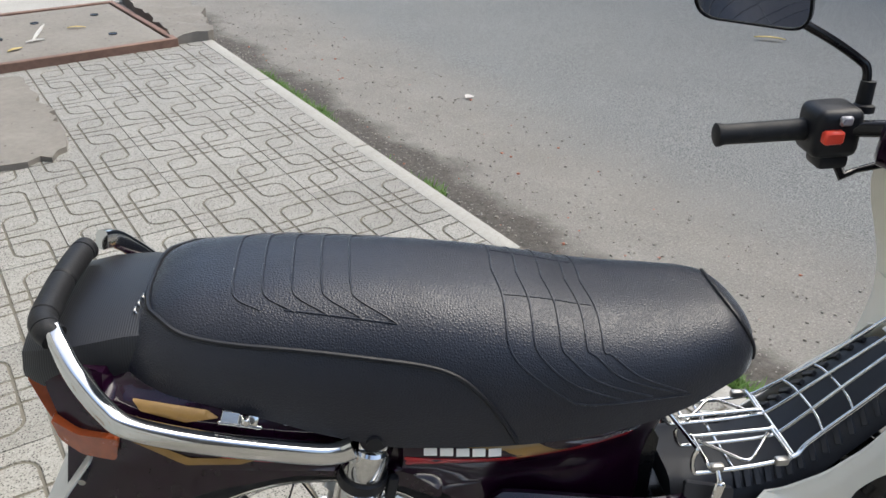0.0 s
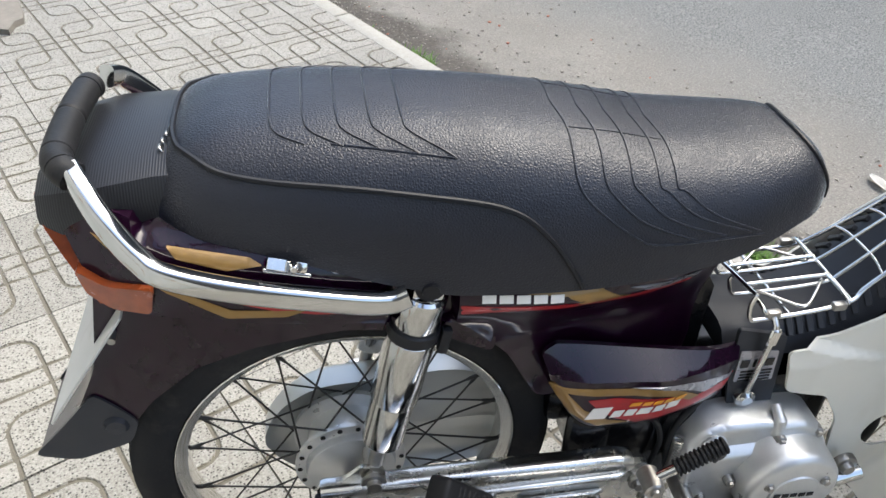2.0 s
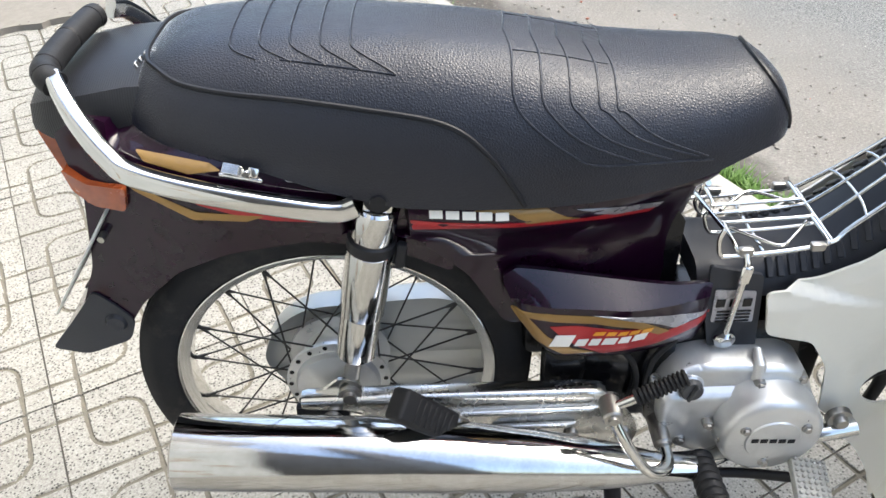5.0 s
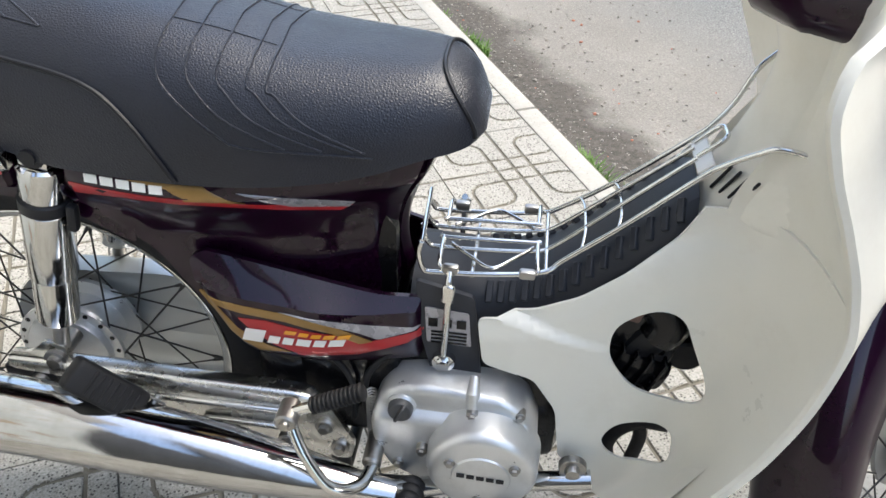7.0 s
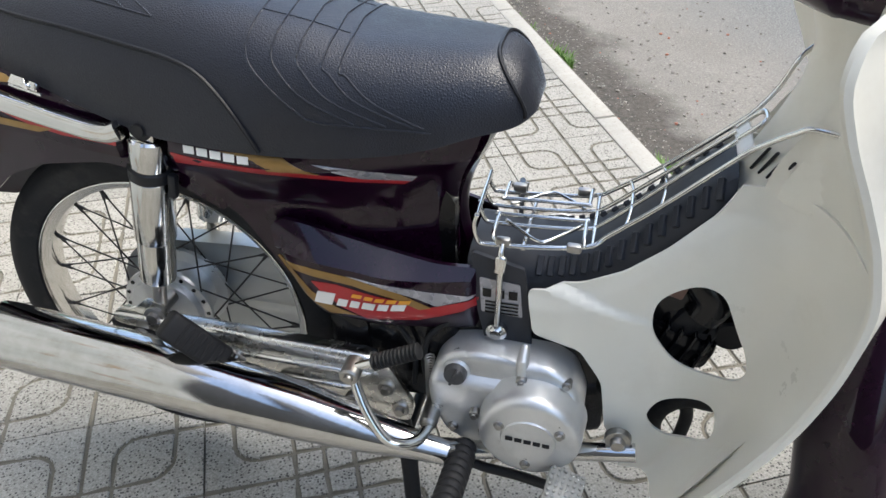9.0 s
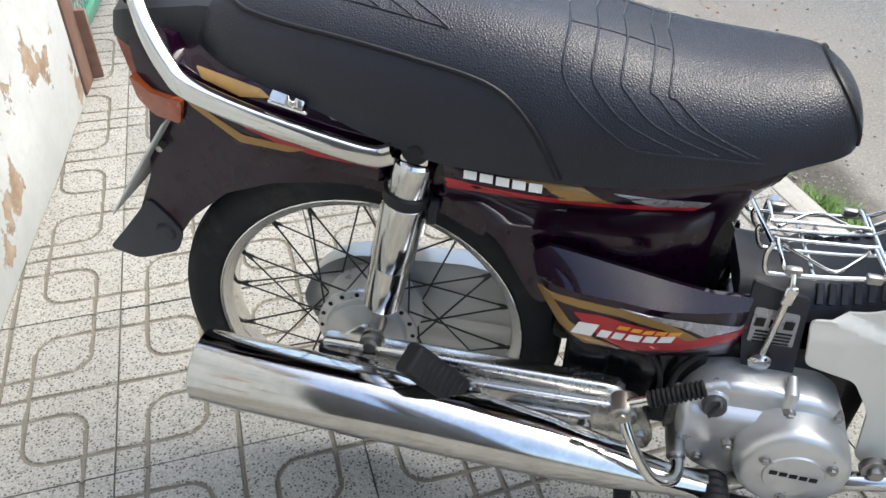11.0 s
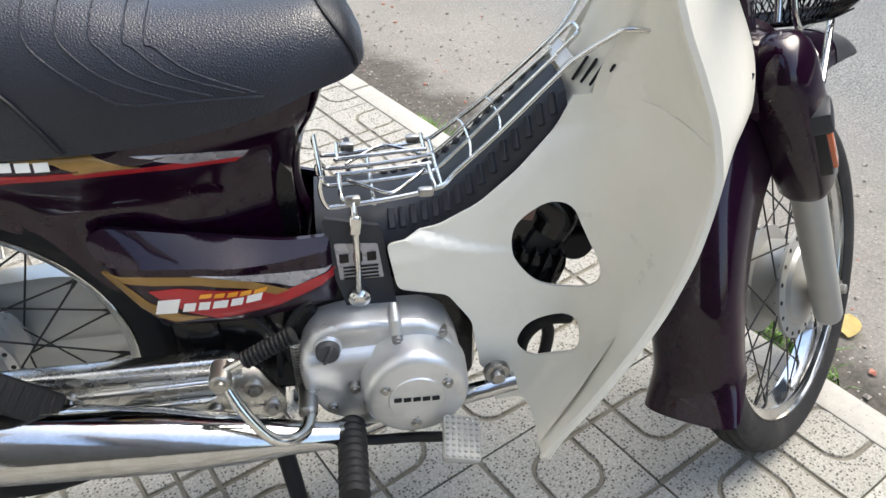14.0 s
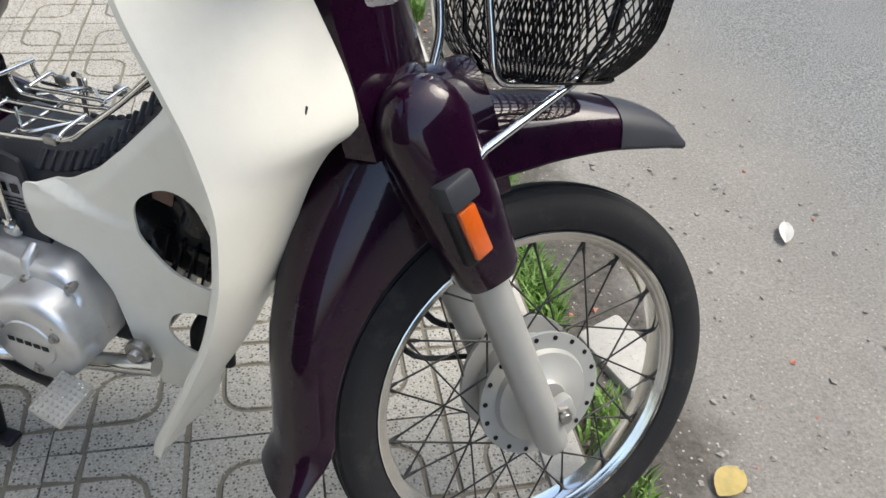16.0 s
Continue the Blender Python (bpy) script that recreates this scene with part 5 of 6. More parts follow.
for s in (-1, 1):
    bm = bmesh.new()
    tube(bm, [(1.016, s * 0.104, 0.576), (1.026, s * 0.104, 0.588), (1.140, s * 0.078, 0.650)], 0.0048, 10)
    steered("basket_stay", bm, M["chrome_worn"], basket, "chromed basket stay")
    bm = bmesh.new()
    tube(bm, spline([(0.985, s * 0.070, 0.665), (0.990, s * 0.070, 0.70), (0.985, s * 0.068, 0.775), (1.00, s * 0.066, 0.790), (1.03, s * 0.066, 0.785), (1.045, s * 0.066, 0.70), (1.055, s * 0.066, 0.652), (1.09, s * 0.062, 0.645), (1.15, s * 0.058, 0.645)], 6), 0.0045, 10)
    steered("basket_bracket", bm, M["chrome_worn"], basket, "chromed wire basket bracket")

# handlebar with grips and switches
bm = bmesh.new()
tube(bm, spline([(0.672, 0.178, 0.868), (0.74, 0.135, 0.884), (0.80, 0.070, 0.905), (0.845, 0.0, 0.91), (0.91, -0.075, 0.905), (0.965, -0.17, 0.884), (1.004, -0.28, 0.86)], 6), 0.011, 12)
bar = part("handlebar", bm, M["black_gloss"], bike, "black handlebar with rubber grips")
for s in (-1, 1):
    a, b = (Vector((0.555, 0.184, 0.860)), Vector((0.672, 0.178, 0.868))) if s > 0 else (Vector((1.004, -0.28, 0.86)), Vector((0.965, -0.17, 0.884)))
    bm = bmesh.new()
    tube(bm, [a, a.lerp(b, 0.02), a.lerp(b, 0.05), a.lerp(b, 0.10), a.lerp(b, 0.9), b], [0.0105, 0.0155, 0.0157, 0.0138, 0.0142, 0.0152], 22)
    part("grip", bm, M["rubber"], bar, "black rubber grip")
bm = bmesh.new()
box(bm, (0.062, 0.060, 0.066), pose(0.703, 0.170, 0.872, 0, -4, -2), 0.012, 3)
box(bm, (0.040, 0.040, 0.020), pose(0.708, 0.165, 0.833, 0, -4, -2), 0.006, 2)
part("switch_housing", bm, M["plastic"], bar, "black switch housing")
bm = bmesh.new()
box(bm, (0.026, 0.014, 0.018), pose(0.690, 0.138, 0.872, 0, -4, -2), 0.003, 1)
part("red_switch", bm, M["red_switch"], bar, "red switch")
bm = bmesh.new()
box(bm, (0.016, 0.008, 0.012), pose(0.703, 0.139, 0.893, 0, -4, -2), 0.002, 1)
part("grey_switch", bm, M["silver_decal"], bar, "grey switch")
bm = bmesh.new()
tube(bm, [(0.720, 0.165, 0.830), (0.727, 0.150, 0.812), (0.745, 0.150, 0.820), (0.78, 0.150, 0.828)], [0.006, 0.008, 0.004, 0.006], 10)
part("choke_lever", bm, M["black_gloss"], bar)

# handlebar cover
bm = bmesh.new()
head_x, head_y = Vector((0.719, 0.695, 0)), Vector((-0.695, 0.719, 0))
rings = []
for u, d, lo, hi in ((-0.185, 0.020, 0.862, 0.895), (-0.178, 0.032, 0.852, 0.906), (-0.12, 0.040, 0.846, 0.914), (-0.075, 0.056, 0.815, 0.93), (-0.055, 0.064, 0.803, 0.94), (0.0, 0.068, 0.797, 0.95), (0.055, 0.064, 0.803, 0.94), (0.075, 0.056, 0.815, 0.93), (0.12, 0.040, 0.846, 0.914), (0.155, 0.034, 0.850, 0.910), (0.160, 0.024, 0.858, 0.902)):
    q = Vector((0.852, 0.0, (lo + hi) / 2)) + head_y * u
    rings.append([q + head_x * (d * math.copysign(abs(math.cos(a)) ** 0.5, math.cos(a))) + Vector((0, 0, (hi - lo) / 2 * math.copysign(abs(math.sin(a)) ** 0.5, math.sin(a)))) for a in (2 * math.pi * (j + 0.5) / 32 for j in range(32))])
loft(bm, rings)
part("handlebar_cover", bm, M["maroon"], bike, "dark maroon plastic handlebar cover")

# -- grab rail --
def bar_loft(bm, path, half, high, n=28):
    """A flat-sided bar with rounded edges along a path."""
    pts = [Vector(p) for p in path]
    rings = []
    for i, p in enumerate(pts):
        d = (pts[min(i + 1, len(pts) - 1)] - pts[max(i - 1, 0)]).normalized()
        side = d.cross(Vector((0, 0, 1))).normalized()
        up = side.cross(d)
        rings.append([p + half * math.copysign(abs(math.cos(a)) ** 0.5, math.cos(a)) * side + high * math.copysign(abs(math.sin(a)) ** 0.6, math.sin(a)) * up for a in (2 * math.pi * (k + 0.5) / n for k in range(n))])
    loft(bm, rings)


for s in (-1, 1):
    bm = bmesh.new()
    path = spline([(-0.203, s * 0.088, 0.788), (-0.194, s * 0.104, 0.780), (-0.179, s * 0.120, 0.757), (-0.157, s * 0.133, 0.726), (-0.135, s * 0.140, 0.709), (-0.072, s * 0.141, 0.686), (0.02, s * 0.136, 0.659), (0.056, s * 0.132, 0.651), (0.074, s * 0.130, 0.655)], 6)
    bar_loft(bm, path, 0.0085, 0.0112)
    grab = part("grab_arm", bm, M["chrome"], bike, "chromed grab rail arm")
bm = bmesh.new()
path = spline([(-0.200, -0.094, 0.784), (-0.210, -0.086, 0.789), (-0.217, -0.066, 0.790), (-0.220, 0.0, 0.789), (-0.217, 0.060, 0.788), (-0.214, 0.072, 0.787)], 28)
tube(bm, path, [0.0134 if k % 28 else 0.0118 for k in range(len(path))], 20)
part("grab_sleeve", bm, M["rubber"], bike, "black ribbed rubber sleeve on the grab rail")

# -- tail unit --
bm = bmesh.new()
rings = []
for x, w, zt, zb in ((-0.250, 0.060, 0.752, 0.738), (-0.244, 0.080, 0.762, 0.730), (-0.224, 0.091, 0.770, 0.725), (-0.19, 0.096, 0.776, 0.728), (-0.142, 0.090, 0.781, 0.735), (-0.094, 0.082, 0.778, 0.740)):
    rings.append([(x, -w, zb), (x, -w, zt - 0.024), (x, -w + 0.008, zt - 0.008), (x, -w * 0.6, zt), (x, w * 0.6, zt), (x, w - 0.008, zt - 0.008), (x, w, zt - 0.024), (x, w, zb)])
loft(bm, rings)
tail = part("tail_unit", bm, M["ribbed"], bike, "dark grey textured plastic tail unit")
bm = bmesh.new()
rings = []
for x, z, w in ((-0.250, 0.746, 0.070), (-0.246, 0.728, 0.082), (-0.234, 0.703, 0.092), (-0.222, 0.678, 0.100), (-0.212, 0.656, 0.104)):
    rings.append([(x + 0.030, -w + 0.004, z), (x + 0.006, -w - 0.002, z), (x, -w * 0.8, z), (x - 0.004, 0, z), (x, w * 0.8, z), (x + 0.006, w + 0.002, z), (x + 0.030, w - 0.004, z)])
loft(bm, rings)
part("tail_lamp", bm, M["amber_dark"], bike, "dark orange tail lamp lens")
LENS = rounded([(-0.216, 0.704), (-0.191, 0.691), (-0.150, 0.690), (-0.156, 0.663), (-0.190, 0.665), (-0.210, 0.679)], 0.005)
both("turn_signal", lambda bm, s: sheet(bm, LENS, lambda x, z: body_half(x) + 0.006, 0.02, side=s), M["amber_dark"], bike, "dark amber turn-signal lens")

# -- chain case on the far side --
bm = bmesh.new()
CHAIN = rounded(drawn_in([(-0.115, 0.265), (-0.085, 0.335), (-0.035, 0.372), (0.16, 0.384), (0.225, 0.350), (0.240, 0.270), (0.222, 0.188), (0.05, 0.178), (-0.06, 0.200)]), 0.035)
chain_edge = edge_dist(CHAIN)
sheet(bm, CHAIN, lambda x, z: 0.050 - 0.02 * math.exp(-chain_edge(x, z) / 0.008) + 0.004 * math.exp(-((z - 0.334) / 0.006) ** 2) + 0.004 * math.exp(-((z - 0.281) / 0.006) ** 2), 0.03, step=0.006, side=1)
part("chain_case", bm, M["silver"], bike, "silver-grey painted chain case")


# ---- seat seams, ribs and welts ----
def seat_y(x, z):
    zt, zb, w = seat_top(x), seat_low(x), seat_half(x)
    h = min(1.0, max(0.0, ((z - zb) / (zt - zb) - 0.10) / 0.90))
    return w * max(0.0, 1 - h ** 2.5) ** 0.31 * (1 - 0.04 * h)


def seat_z(x, y):
    """The seat's height over (x, y)."""
    lo, hi = seat_low(x), seat_top(x)
    if abs(y) >= seat_half(x):
        return lo + 0.12 * (hi - lo)
    for _ in range(30):
        mid = (lo + hi) / 2
        if seat_y(x, mid) > abs(y):
            lo = mid
        else:
            hi = mid
    return (lo + hi) / 2


def on_seat(points, lift=0.0002, n=8):
    """A smooth line laid on the seat, through (x, y) places."""
    return [(p.x, p.y, seat_z(p.x, p.y) + lift) for p in spline([(x, y, 0) for x, y in points], n)]


def seam(name, path, r, material=None):
    bm = bmesh.new()
    tube(bm, path, r, 6)
    return part(name, bm, material or M["leather"], seat)


welt_z = curve([-0.112, -0.105, -0.079, 0.022, 0.10, 0.154, 0.181, 0.21, 0.236, 0.246], [0.790, 0.787, 0.779, 0.765, 0.751, 0.740, 0.729, 0.703, 0.664, 0.645])
for s in (-1, 1):
    path = []
    for k in range(70):
        x = -0.110 + 0.356 * (k / 69) ** 1.0
        z = welt_z(x)
        path.append((x, s * (seat_y(x, z) + 0.0015), z))
    arch = [(-0.128 + 0.012 * (abs(y) / 0.07) ** 3, s * y, seat_z(-0.128 + 0.012 * (abs(y) / 0.07) ** 3, y) + 0.002) for y in [0.0 + 0.0068 * k for k in range(11)]]
    seam("welt", spline(arch[:-1] + path[2:], 1), 0.0026, M["plastic"])
    nose = []
    for k in range(24):
        a = math.pi * 0.5 * k / 23
        x = 0.497 + 0.036 * math.sin(a) ** 2
        z = seat_low(x) + (seat_top(x) - seat_low(x)) * (0.10 + 0.90 * max(0.0, math.cos(a)) ** 0.8)
        nose.append((x, s * seat_y(x, z) * (1.0 if k else 0.0), z + 0.001))
    seam("welt", nose, 0.0024, M["plastic"])
    for i in range(5):
        x0 = -0.041 + 0.0295 * i
        end = x0 + 0.030 + 0.004 * i
        seam("rib", on_seat([(x0, s * 0.0), (x0 + 0.001, s * 0.048), (x0 + 0.008, s * 0.066), (end, s * (0.078 + 0.0025 * i))]), 0.0012)
    seam("rib", on_seat([(0.012, s * 0.0785), (0.05, s * 0.082), (0.122, s * 0.088)]), 0.0011)
    for i in range(5):
        x0 = 0.232 + 0.0285 * i - (0.010 if i == 4 else 0.0)
        far = (0.076, 0.098, 0.104, 0.105, 0.097)[i]
        seam("rib", [(x, s * (seat_y(x, z) + 0.0001), z) for x, z in [(p.x, p.y) for p in spline([(x0 + 0.003, seat_z(x0, 0.078)), (x0 + 0.003, seat_z(x0, 0.098)), (x0 + 0.012, 0.737 - 0.0015 * i), (x0 + 0.042, 0.711 - 0.0005 * i), (x0 + far, 0.688 - 0.0012 * i)], 6)]], 0.0012)
        seam("rib", on_seat([(x0, s * 0.0), (x0 + 0.004, s * 0.045), (x0 + 0.003, s * 0.078)]), 0.0012)
    low = [(x, s * (seat_y(x, z) + 0.0001), z) for x, z in [(p.x, p.y) for p in spline([(0.304, 0.690), (0.325, 0.686), (0.367, 0.684), (0.415, 0.681), (0.440, 0.678)], 6)]]
    seam("rib", low, 0.0012)
    seam("stitching", on_seat([(0.236, s * 0.047), (0.28, s * 0.045), (0.336, s * 0.045)]), 0.0006)

for k in range(5):
    w = 0.052 + 0.012 * k
    bm = bmesh.new()
    x = -0.1395 + 0.0035 * (w / 0.07) ** 3
    box(bm, (0.0030, 0.0085, 0.016), Matrix.Translation((x + 0.004, -0.050 + 0.012 * k, seat_z(-0.1395, 0.06) + 0.010)) @ Matrix.Rotation(radians(-28), 4, "Y"), 0.001, 1)
    part("raised_mark", bm, M["steel"], seat, "dull silver raised mark")

# ---- painted stripes and plain marks where lettering stood ----
def decal(name, outline, f, material, parent, lift=0.0008, step=0.010, side=-1, label=""):
    bm = bmesh.new()
    sheet(bm, outline, f, 0.0006, step=step, side=side, lift=lift)
    return part(name, bm, material, parent, label)


panels = [o for o in bike.children if o.name.startswith("side_panel")]
covers = [o for o in bike.children if o.name.startswith("side_cover")]
for s, panel, cover in ((-1, panels[0], covers[0]), (1, panels[1], covers[1])):
    decal("red_stripe", rounded(flared([(0.126, 0.634), (0.160, 0.629), (0.238, 0.624), (0.284, 0.617), (0.350, 0.606), (0.410, 0.593), (0.396, 0.586), (0.340, 0.598), (0.284, 0.608), (0.238, 0.613), (0.128, 0.618)]), 0.002), body_f, M["red"], panel, 0.0008, side=s)
    decal("gold_stripe", flared([(0.192, 0.641), (0.266, 0.640), (0.308, 0.614), (0.248, 0.620), (0.233, 0.635)]), body_f, M["gold"], panel, 0.0012, side=s)
    decal("silver_stripe", flared([(0.302, 0.631), (0.348, 0.622), (0.412, 0.597), (0.405, 0.590), (0.350, 0.603)]), body_f, M["silver_decal"], panel, 0.0014, side=s)
    for k in range(5):
        x = 0.1475 + 0.0172 * k
        z = 0.6350 - 0.0010 * k
        decal("wordmark", [(x, z + 0.0050), (x + 0.0138, z + 0.0046), (x + 0.0138, z - 0.0044), (x, z - 0.0042)], body_f, M["white"], panel, 0.0020, side=s)
    decal("gold_stripe", rounded([(-0.199, 0.734), (-0.162, 0.713), (-0.124, 0.678), (-0.088, 0.656), (-0.022, 0.643), (-0.040, 0.639), (-0.093, 0.647), (-0.143, 0.683), (-0.180, 0.717)], 0.003), body_f, M["gold"], panel, 0.0012, side=s)
    decal("red_stripe", rounded([(-0.114, 0.688), (-0.076, 0.680), (-0.014, 0.656), (0.055, 0.643), (0.055, 0.626), (-0.012, 0.636), (-0.050, 0.648), (-0.084, 0.664)], 0.002), body_f, M["red"], panel, 0.0009, side=s)
    decal("gold_stripe", rounded([(-0.136, 0.723), (-0.067, 0.706), (-0.056, 0.699), (-0.087, 0.699), (-0.128, 0.713)], 0.002), body_f, M["gold"], panel, 0.0016, 0.004, s)
    decal("silver_stripe", rounded([(-0.012, 0.704), (0.022, 0.686), (0.048, 0.672), (0.006, 0.680)], 0.002), body_f, M["silver_decal"], panel, 0.0010, side=s)
    decal("gold_stripe", rounded([(0.236, 0.487), (0.284, 0.484), (0.338, 0.477), (0.388, 0.462), (0.433, 0.431), (0.418, 0.429), (0.387, 0.450), (0.337, 0.465), (0.290, 0.471), (0.257, 0.475), (0.280, 0.446), (0.311, 0.424), (0.340, 0.414), (0.302, 0.411), (0.267, 0.435), (0.249, 0.462)], 0.002), cover_f, M["gold"], cover, 0.0010, 0.005, s)
    decal("red_stripe", rounded([(0.282, 0.463), (0.315, 0.463), (0.345, 0.456), (0.400, 0.444), (0.416, 0.430), (0.488, 0.439), (0.487, 0.425), (0.416, 0.410), (0.351, 0.409), (0.319, 0.426), (0.295, 0.447)], 0.002), cover_f, M["red"], cover, 0.0007, 0.005, s)
    decal("silver_stripe", rounded([(0.330, 0.480), (0.388, 0.469), (0.432, 0.458), (0.486, 0.443), (0.478, 0.440), (0.439, 0.434), (0.417, 0.448), (0.381, 0.464)], 0.003), cover_f, M["silver_decal"], cover, 0.0013, 0.005, s)
    for x, z, w, h in ((0.283, 0.4385, 0.024, 0.0105), (0.313, 0.4345, 0.013, 0.0062), (0.330, 0.4342, 0.012, 0.0058), (0.346, 0.4340, 0.016, 0.0056), (0.366, 0.4340, 0.013, 0.0054), (0.383, 0.4340, 0.017, 0.0054)):
        decal("wordmark", [(x + 0.7 * h, z + h), (x + w + 0.7 * h, z + h - 0.0006), (x + w, z - h), (x, z - h + 0.0006)], cover_f, M["white"], cover, 0.0022, 0.006, s)
    for x, w in ((0.334, 0.013), (0.350, 0.011), (0.364, 0.011), (0.378, 0.012), (0.393, 0.014)):
        z = 0.4485 - 0.10 * (x - 0.334)
        decal("wordmark", [(x + 0.003, z + 0.0034), (x + w + 0.003, z + 0.0030), (x + w, z - 0.0028), (x, z - 0.0024)], cover_f, M["orange"], cover, 0.0024, 0.006, s)

bm = bmesh.new()
for k in range(5):
    box(bm, (0.0095, 0.0012, 0.0075), Matrix.Translation(CL) @ pose(-0.024 + 0.0118 * k, -0.1648, 0.003 - 0.0008 * k), 0.0006, 1)
part("wordmark", bm, M["plastic"], engine)

# seat lock and latch beside the grab rail
bm = bmesh.new()
box(bm, (0.017, 0.002, 0.011), pose(-0.043, -0.131, 0.706, -42, 16, 0), 0.0006, 1)
box(bm, (0.004, 0.007, 0.010), pose(-0.034, -0.131, 0.703, -30, 16, 0), 0.0008, 1)
box(bm, (0.011, 0.006, 0.010), pose(-0.022, -0.131, 0.701, -25, 20, 0), 0.002, 2)
cyl(bm, (-0.029, -0.130, 0.702), (-0.028, -0.138, 0.703), 0.0042, 0.0038, 14, 0.001)
cyl(bm, (-0.056, -0.130, 0.700), (-0.014, -0.132, 0.691), 0.0022, 0.0022, 12, 0.001)
part("seat_catch", bm, M["chrome_worn"], bike, "worn chrome seat catch")

# ---- notice plate, key lock and rack stays on the panel ----
bm = bmesh.new()
sheet(bm, rounded([(0.489, 0.472), (0.540, 0.467), (0.545, 0.416), (0.492, 0.418)], 0.003), lambda x, z: 0.078, 0.0015, step=0.03)
notice = part("notice_plate", bm, M["silver_decal"], bike, "pale printed notice plate")
bm = bmesh.new()
for k in range(3):
    box(bm, (0.011, 0.001, 0.013), pose(0.499 + 0.0165 * k, -0.0788, 0.450), 0.0003, 1)
for k in range(4):
    box(bm, (0.042, 0.001, 0.0022), pose(0.518, -0.0788, 0.436 - 0.0055 * k))
part("print", bm, M["black_gloss"], notice)

# ---- leg shield fittings ----
bm = bmesh.new()
lathe(bm, [(0.0, -0.014), (0.008, -0.014), (0.0095, -0.0115), (0.010, -0.006), (0.0165, -0.0055), (0.0175, -0.002), (0.0175, 0.004)], 28, Matrix.Translation((0.683, -0.112, 0.263)))
part("shield_bolt", bm, M["steel"], bike, "steel leg shield bolt with a wide washer")
bm = bmesh.new()
pad = pose(0.622, -0.190, 0.232, 12, 10, -6)
box(bm, (0.048, 0.062, 0.014), pad, 0.004, 2)
pedal = part("brake_pedal", bm, M["clear_pad"], bike, "pale translucent studded brake pedal pad")
for k in range(6):
    for j in range(8):
        bm = bmesh.new()
        box(bm, (0.0048, 0.0048, 0.004), pad @ Matrix.Translation((-0.019 + 0.0076 * k, -0.0266 + 0.0076 * j, 0.008)), 0.001, 1)
        part("stud", bm, M["clear_pad"], pedal)
bm = bmesh.new()
tube(bm, spline([(0.610, -0.175, 0.222), (0.56, -0.150, 0.200), (0.50, -0.140, 0.195), (0.44, -0.130, 0.215)], 5), 0.007, 10)
part("pedal_arm", bm, M["plastic"], pedal)

# slots in the steering column cover
for k in range(4):
    bm = bmesh.new()
    box(bm, (0.0035, 0.006, 0.034), pose(0.784 + 0.0075 * k, -0.030 - 0.009 * k, 0.648, 0, 26, -35), 0.0015, 2)
    part("slot", bm, M["plastic"], bike)

# ---- carrier rack ----
def rod(points, r=0.0037, n=6, name="rail", parent=None):
    bm = bmesh.new()
    tube(bm, spline(points, n) if n else points, 0.76 * r, 10)
    return part(name, bm, M["chrome_worn"], parent)


bm = bmesh.new()
tube(bm, spline([(0.484, -0.074, 0.561), (0.481, -0.074, 0.545), (0.486, -0.074, 0.524), (0.500, -0.074, 0.521), (0.57, -0.072, 0.525), (0.618, -0.068, 0.532), (0.638, -0.060, 0.545), (0.693, -0.052, 0.590), (0.76, -0.046, 0.654), (0.780, -0.048, 0.672), (0.805, -0.056, 0.692), (0.822, -0.064, 0.703), (0.860, -0.075, 0.700)], 6), 0.0029, 10)
rack = part("carrier_rack", bm, M["chrome_worn"], bike, "chromed wire carrier rack over the tunnel")
rod([(0.476, 0.058, 0.543), (0.474, 0.057, 0.536), (0.480, 0.056, 0.520), (0.494, 0.056, 0.515), (0.57, 0.054, 0.521), (0.615, 0.052, 0.528), (0.636, 0.049, 0.541), (0.693, 0.042, 0.588), (0.76, 0.036, 0.652), (0.780, 0.038, 0.672), (0.800, 0.048, 0.698), (0.815, 0.058, 0.728), (0.835, 0.070, 0.745)], parent=rack)
for y, z in ((-0.026, 0.550), (0.014, 0.546)):
    rod([(0.479, y, z), (0.478, y, z - 0.008), (0.485, y, 0.524), (0.498, y, 0.520), (0.56, y, 0.522), (0.607, y, 0.527), (0.630, y * 0.9, 0.537), (0.700, y * 0.7, 0.602), (0.760, y * 0.55, 0.658)], 0.0035, parent=rack)
for y0, y1 in ((-0.072, -0.024), (0.055, 0.013)):
    rod([(0.508, y0, 0.526), (0.504, y0, 0.531), (0.503, y0 * 0.8 + y1 * 0.2, 0.534), (0.503, y1, 0.533), (0.507, y1, 0.533), (0.604, y1, 0.537), (0.609, y1, 0.537), (0.610, y0 * 0.8 + y1 * 0.2, 0.537), (0.611, y0, 0.534), (0.607, y0, 0.530)], 0.0034, 3, parent=rack)
    rod([(0.512, y1, 0.525), (0.535, y0 * 0.45 + y1 * 0.55, 0.526), (0.56, y0 * 0.85 + y1 * 0.15, 0.527), (0.585, y0 * 0.45 + y1 * 0.55, 0.529), (0.605, y1, 0.530)], 0.0030, parent=rack)
    for x in (0.516, 0.600):
        bm = bmesh.new()
        box(bm, (0.018, 0.010, 0.011), pose(x, y0, 0.526 + (x - 0.516) * 0.04), 0.003, 2)
        part("clip", bm, M["steel"], rack)
rod([(0.484, -0.074, 0.561), (0.476, 0.058, 0.543)], n=0, parent=rack)
rod([(0.540, -0.073, 0.520), (0.540, 0.055, 0.514)], 0.0036, 0, parent=rack)
rod([(0.620, -0.066, 0.530), (0.620, 0.050, 0.528)], 0.0036, 0, parent=rack)
rod([(0.760, -0.014, 0.660), (0.782, -0.014, 0.682), (0.786, 0.0, 0.684), (0.782, 0.014, 0.682), (0.760, 0.014, 0.660)], 0.0036, 4, parent=rack)
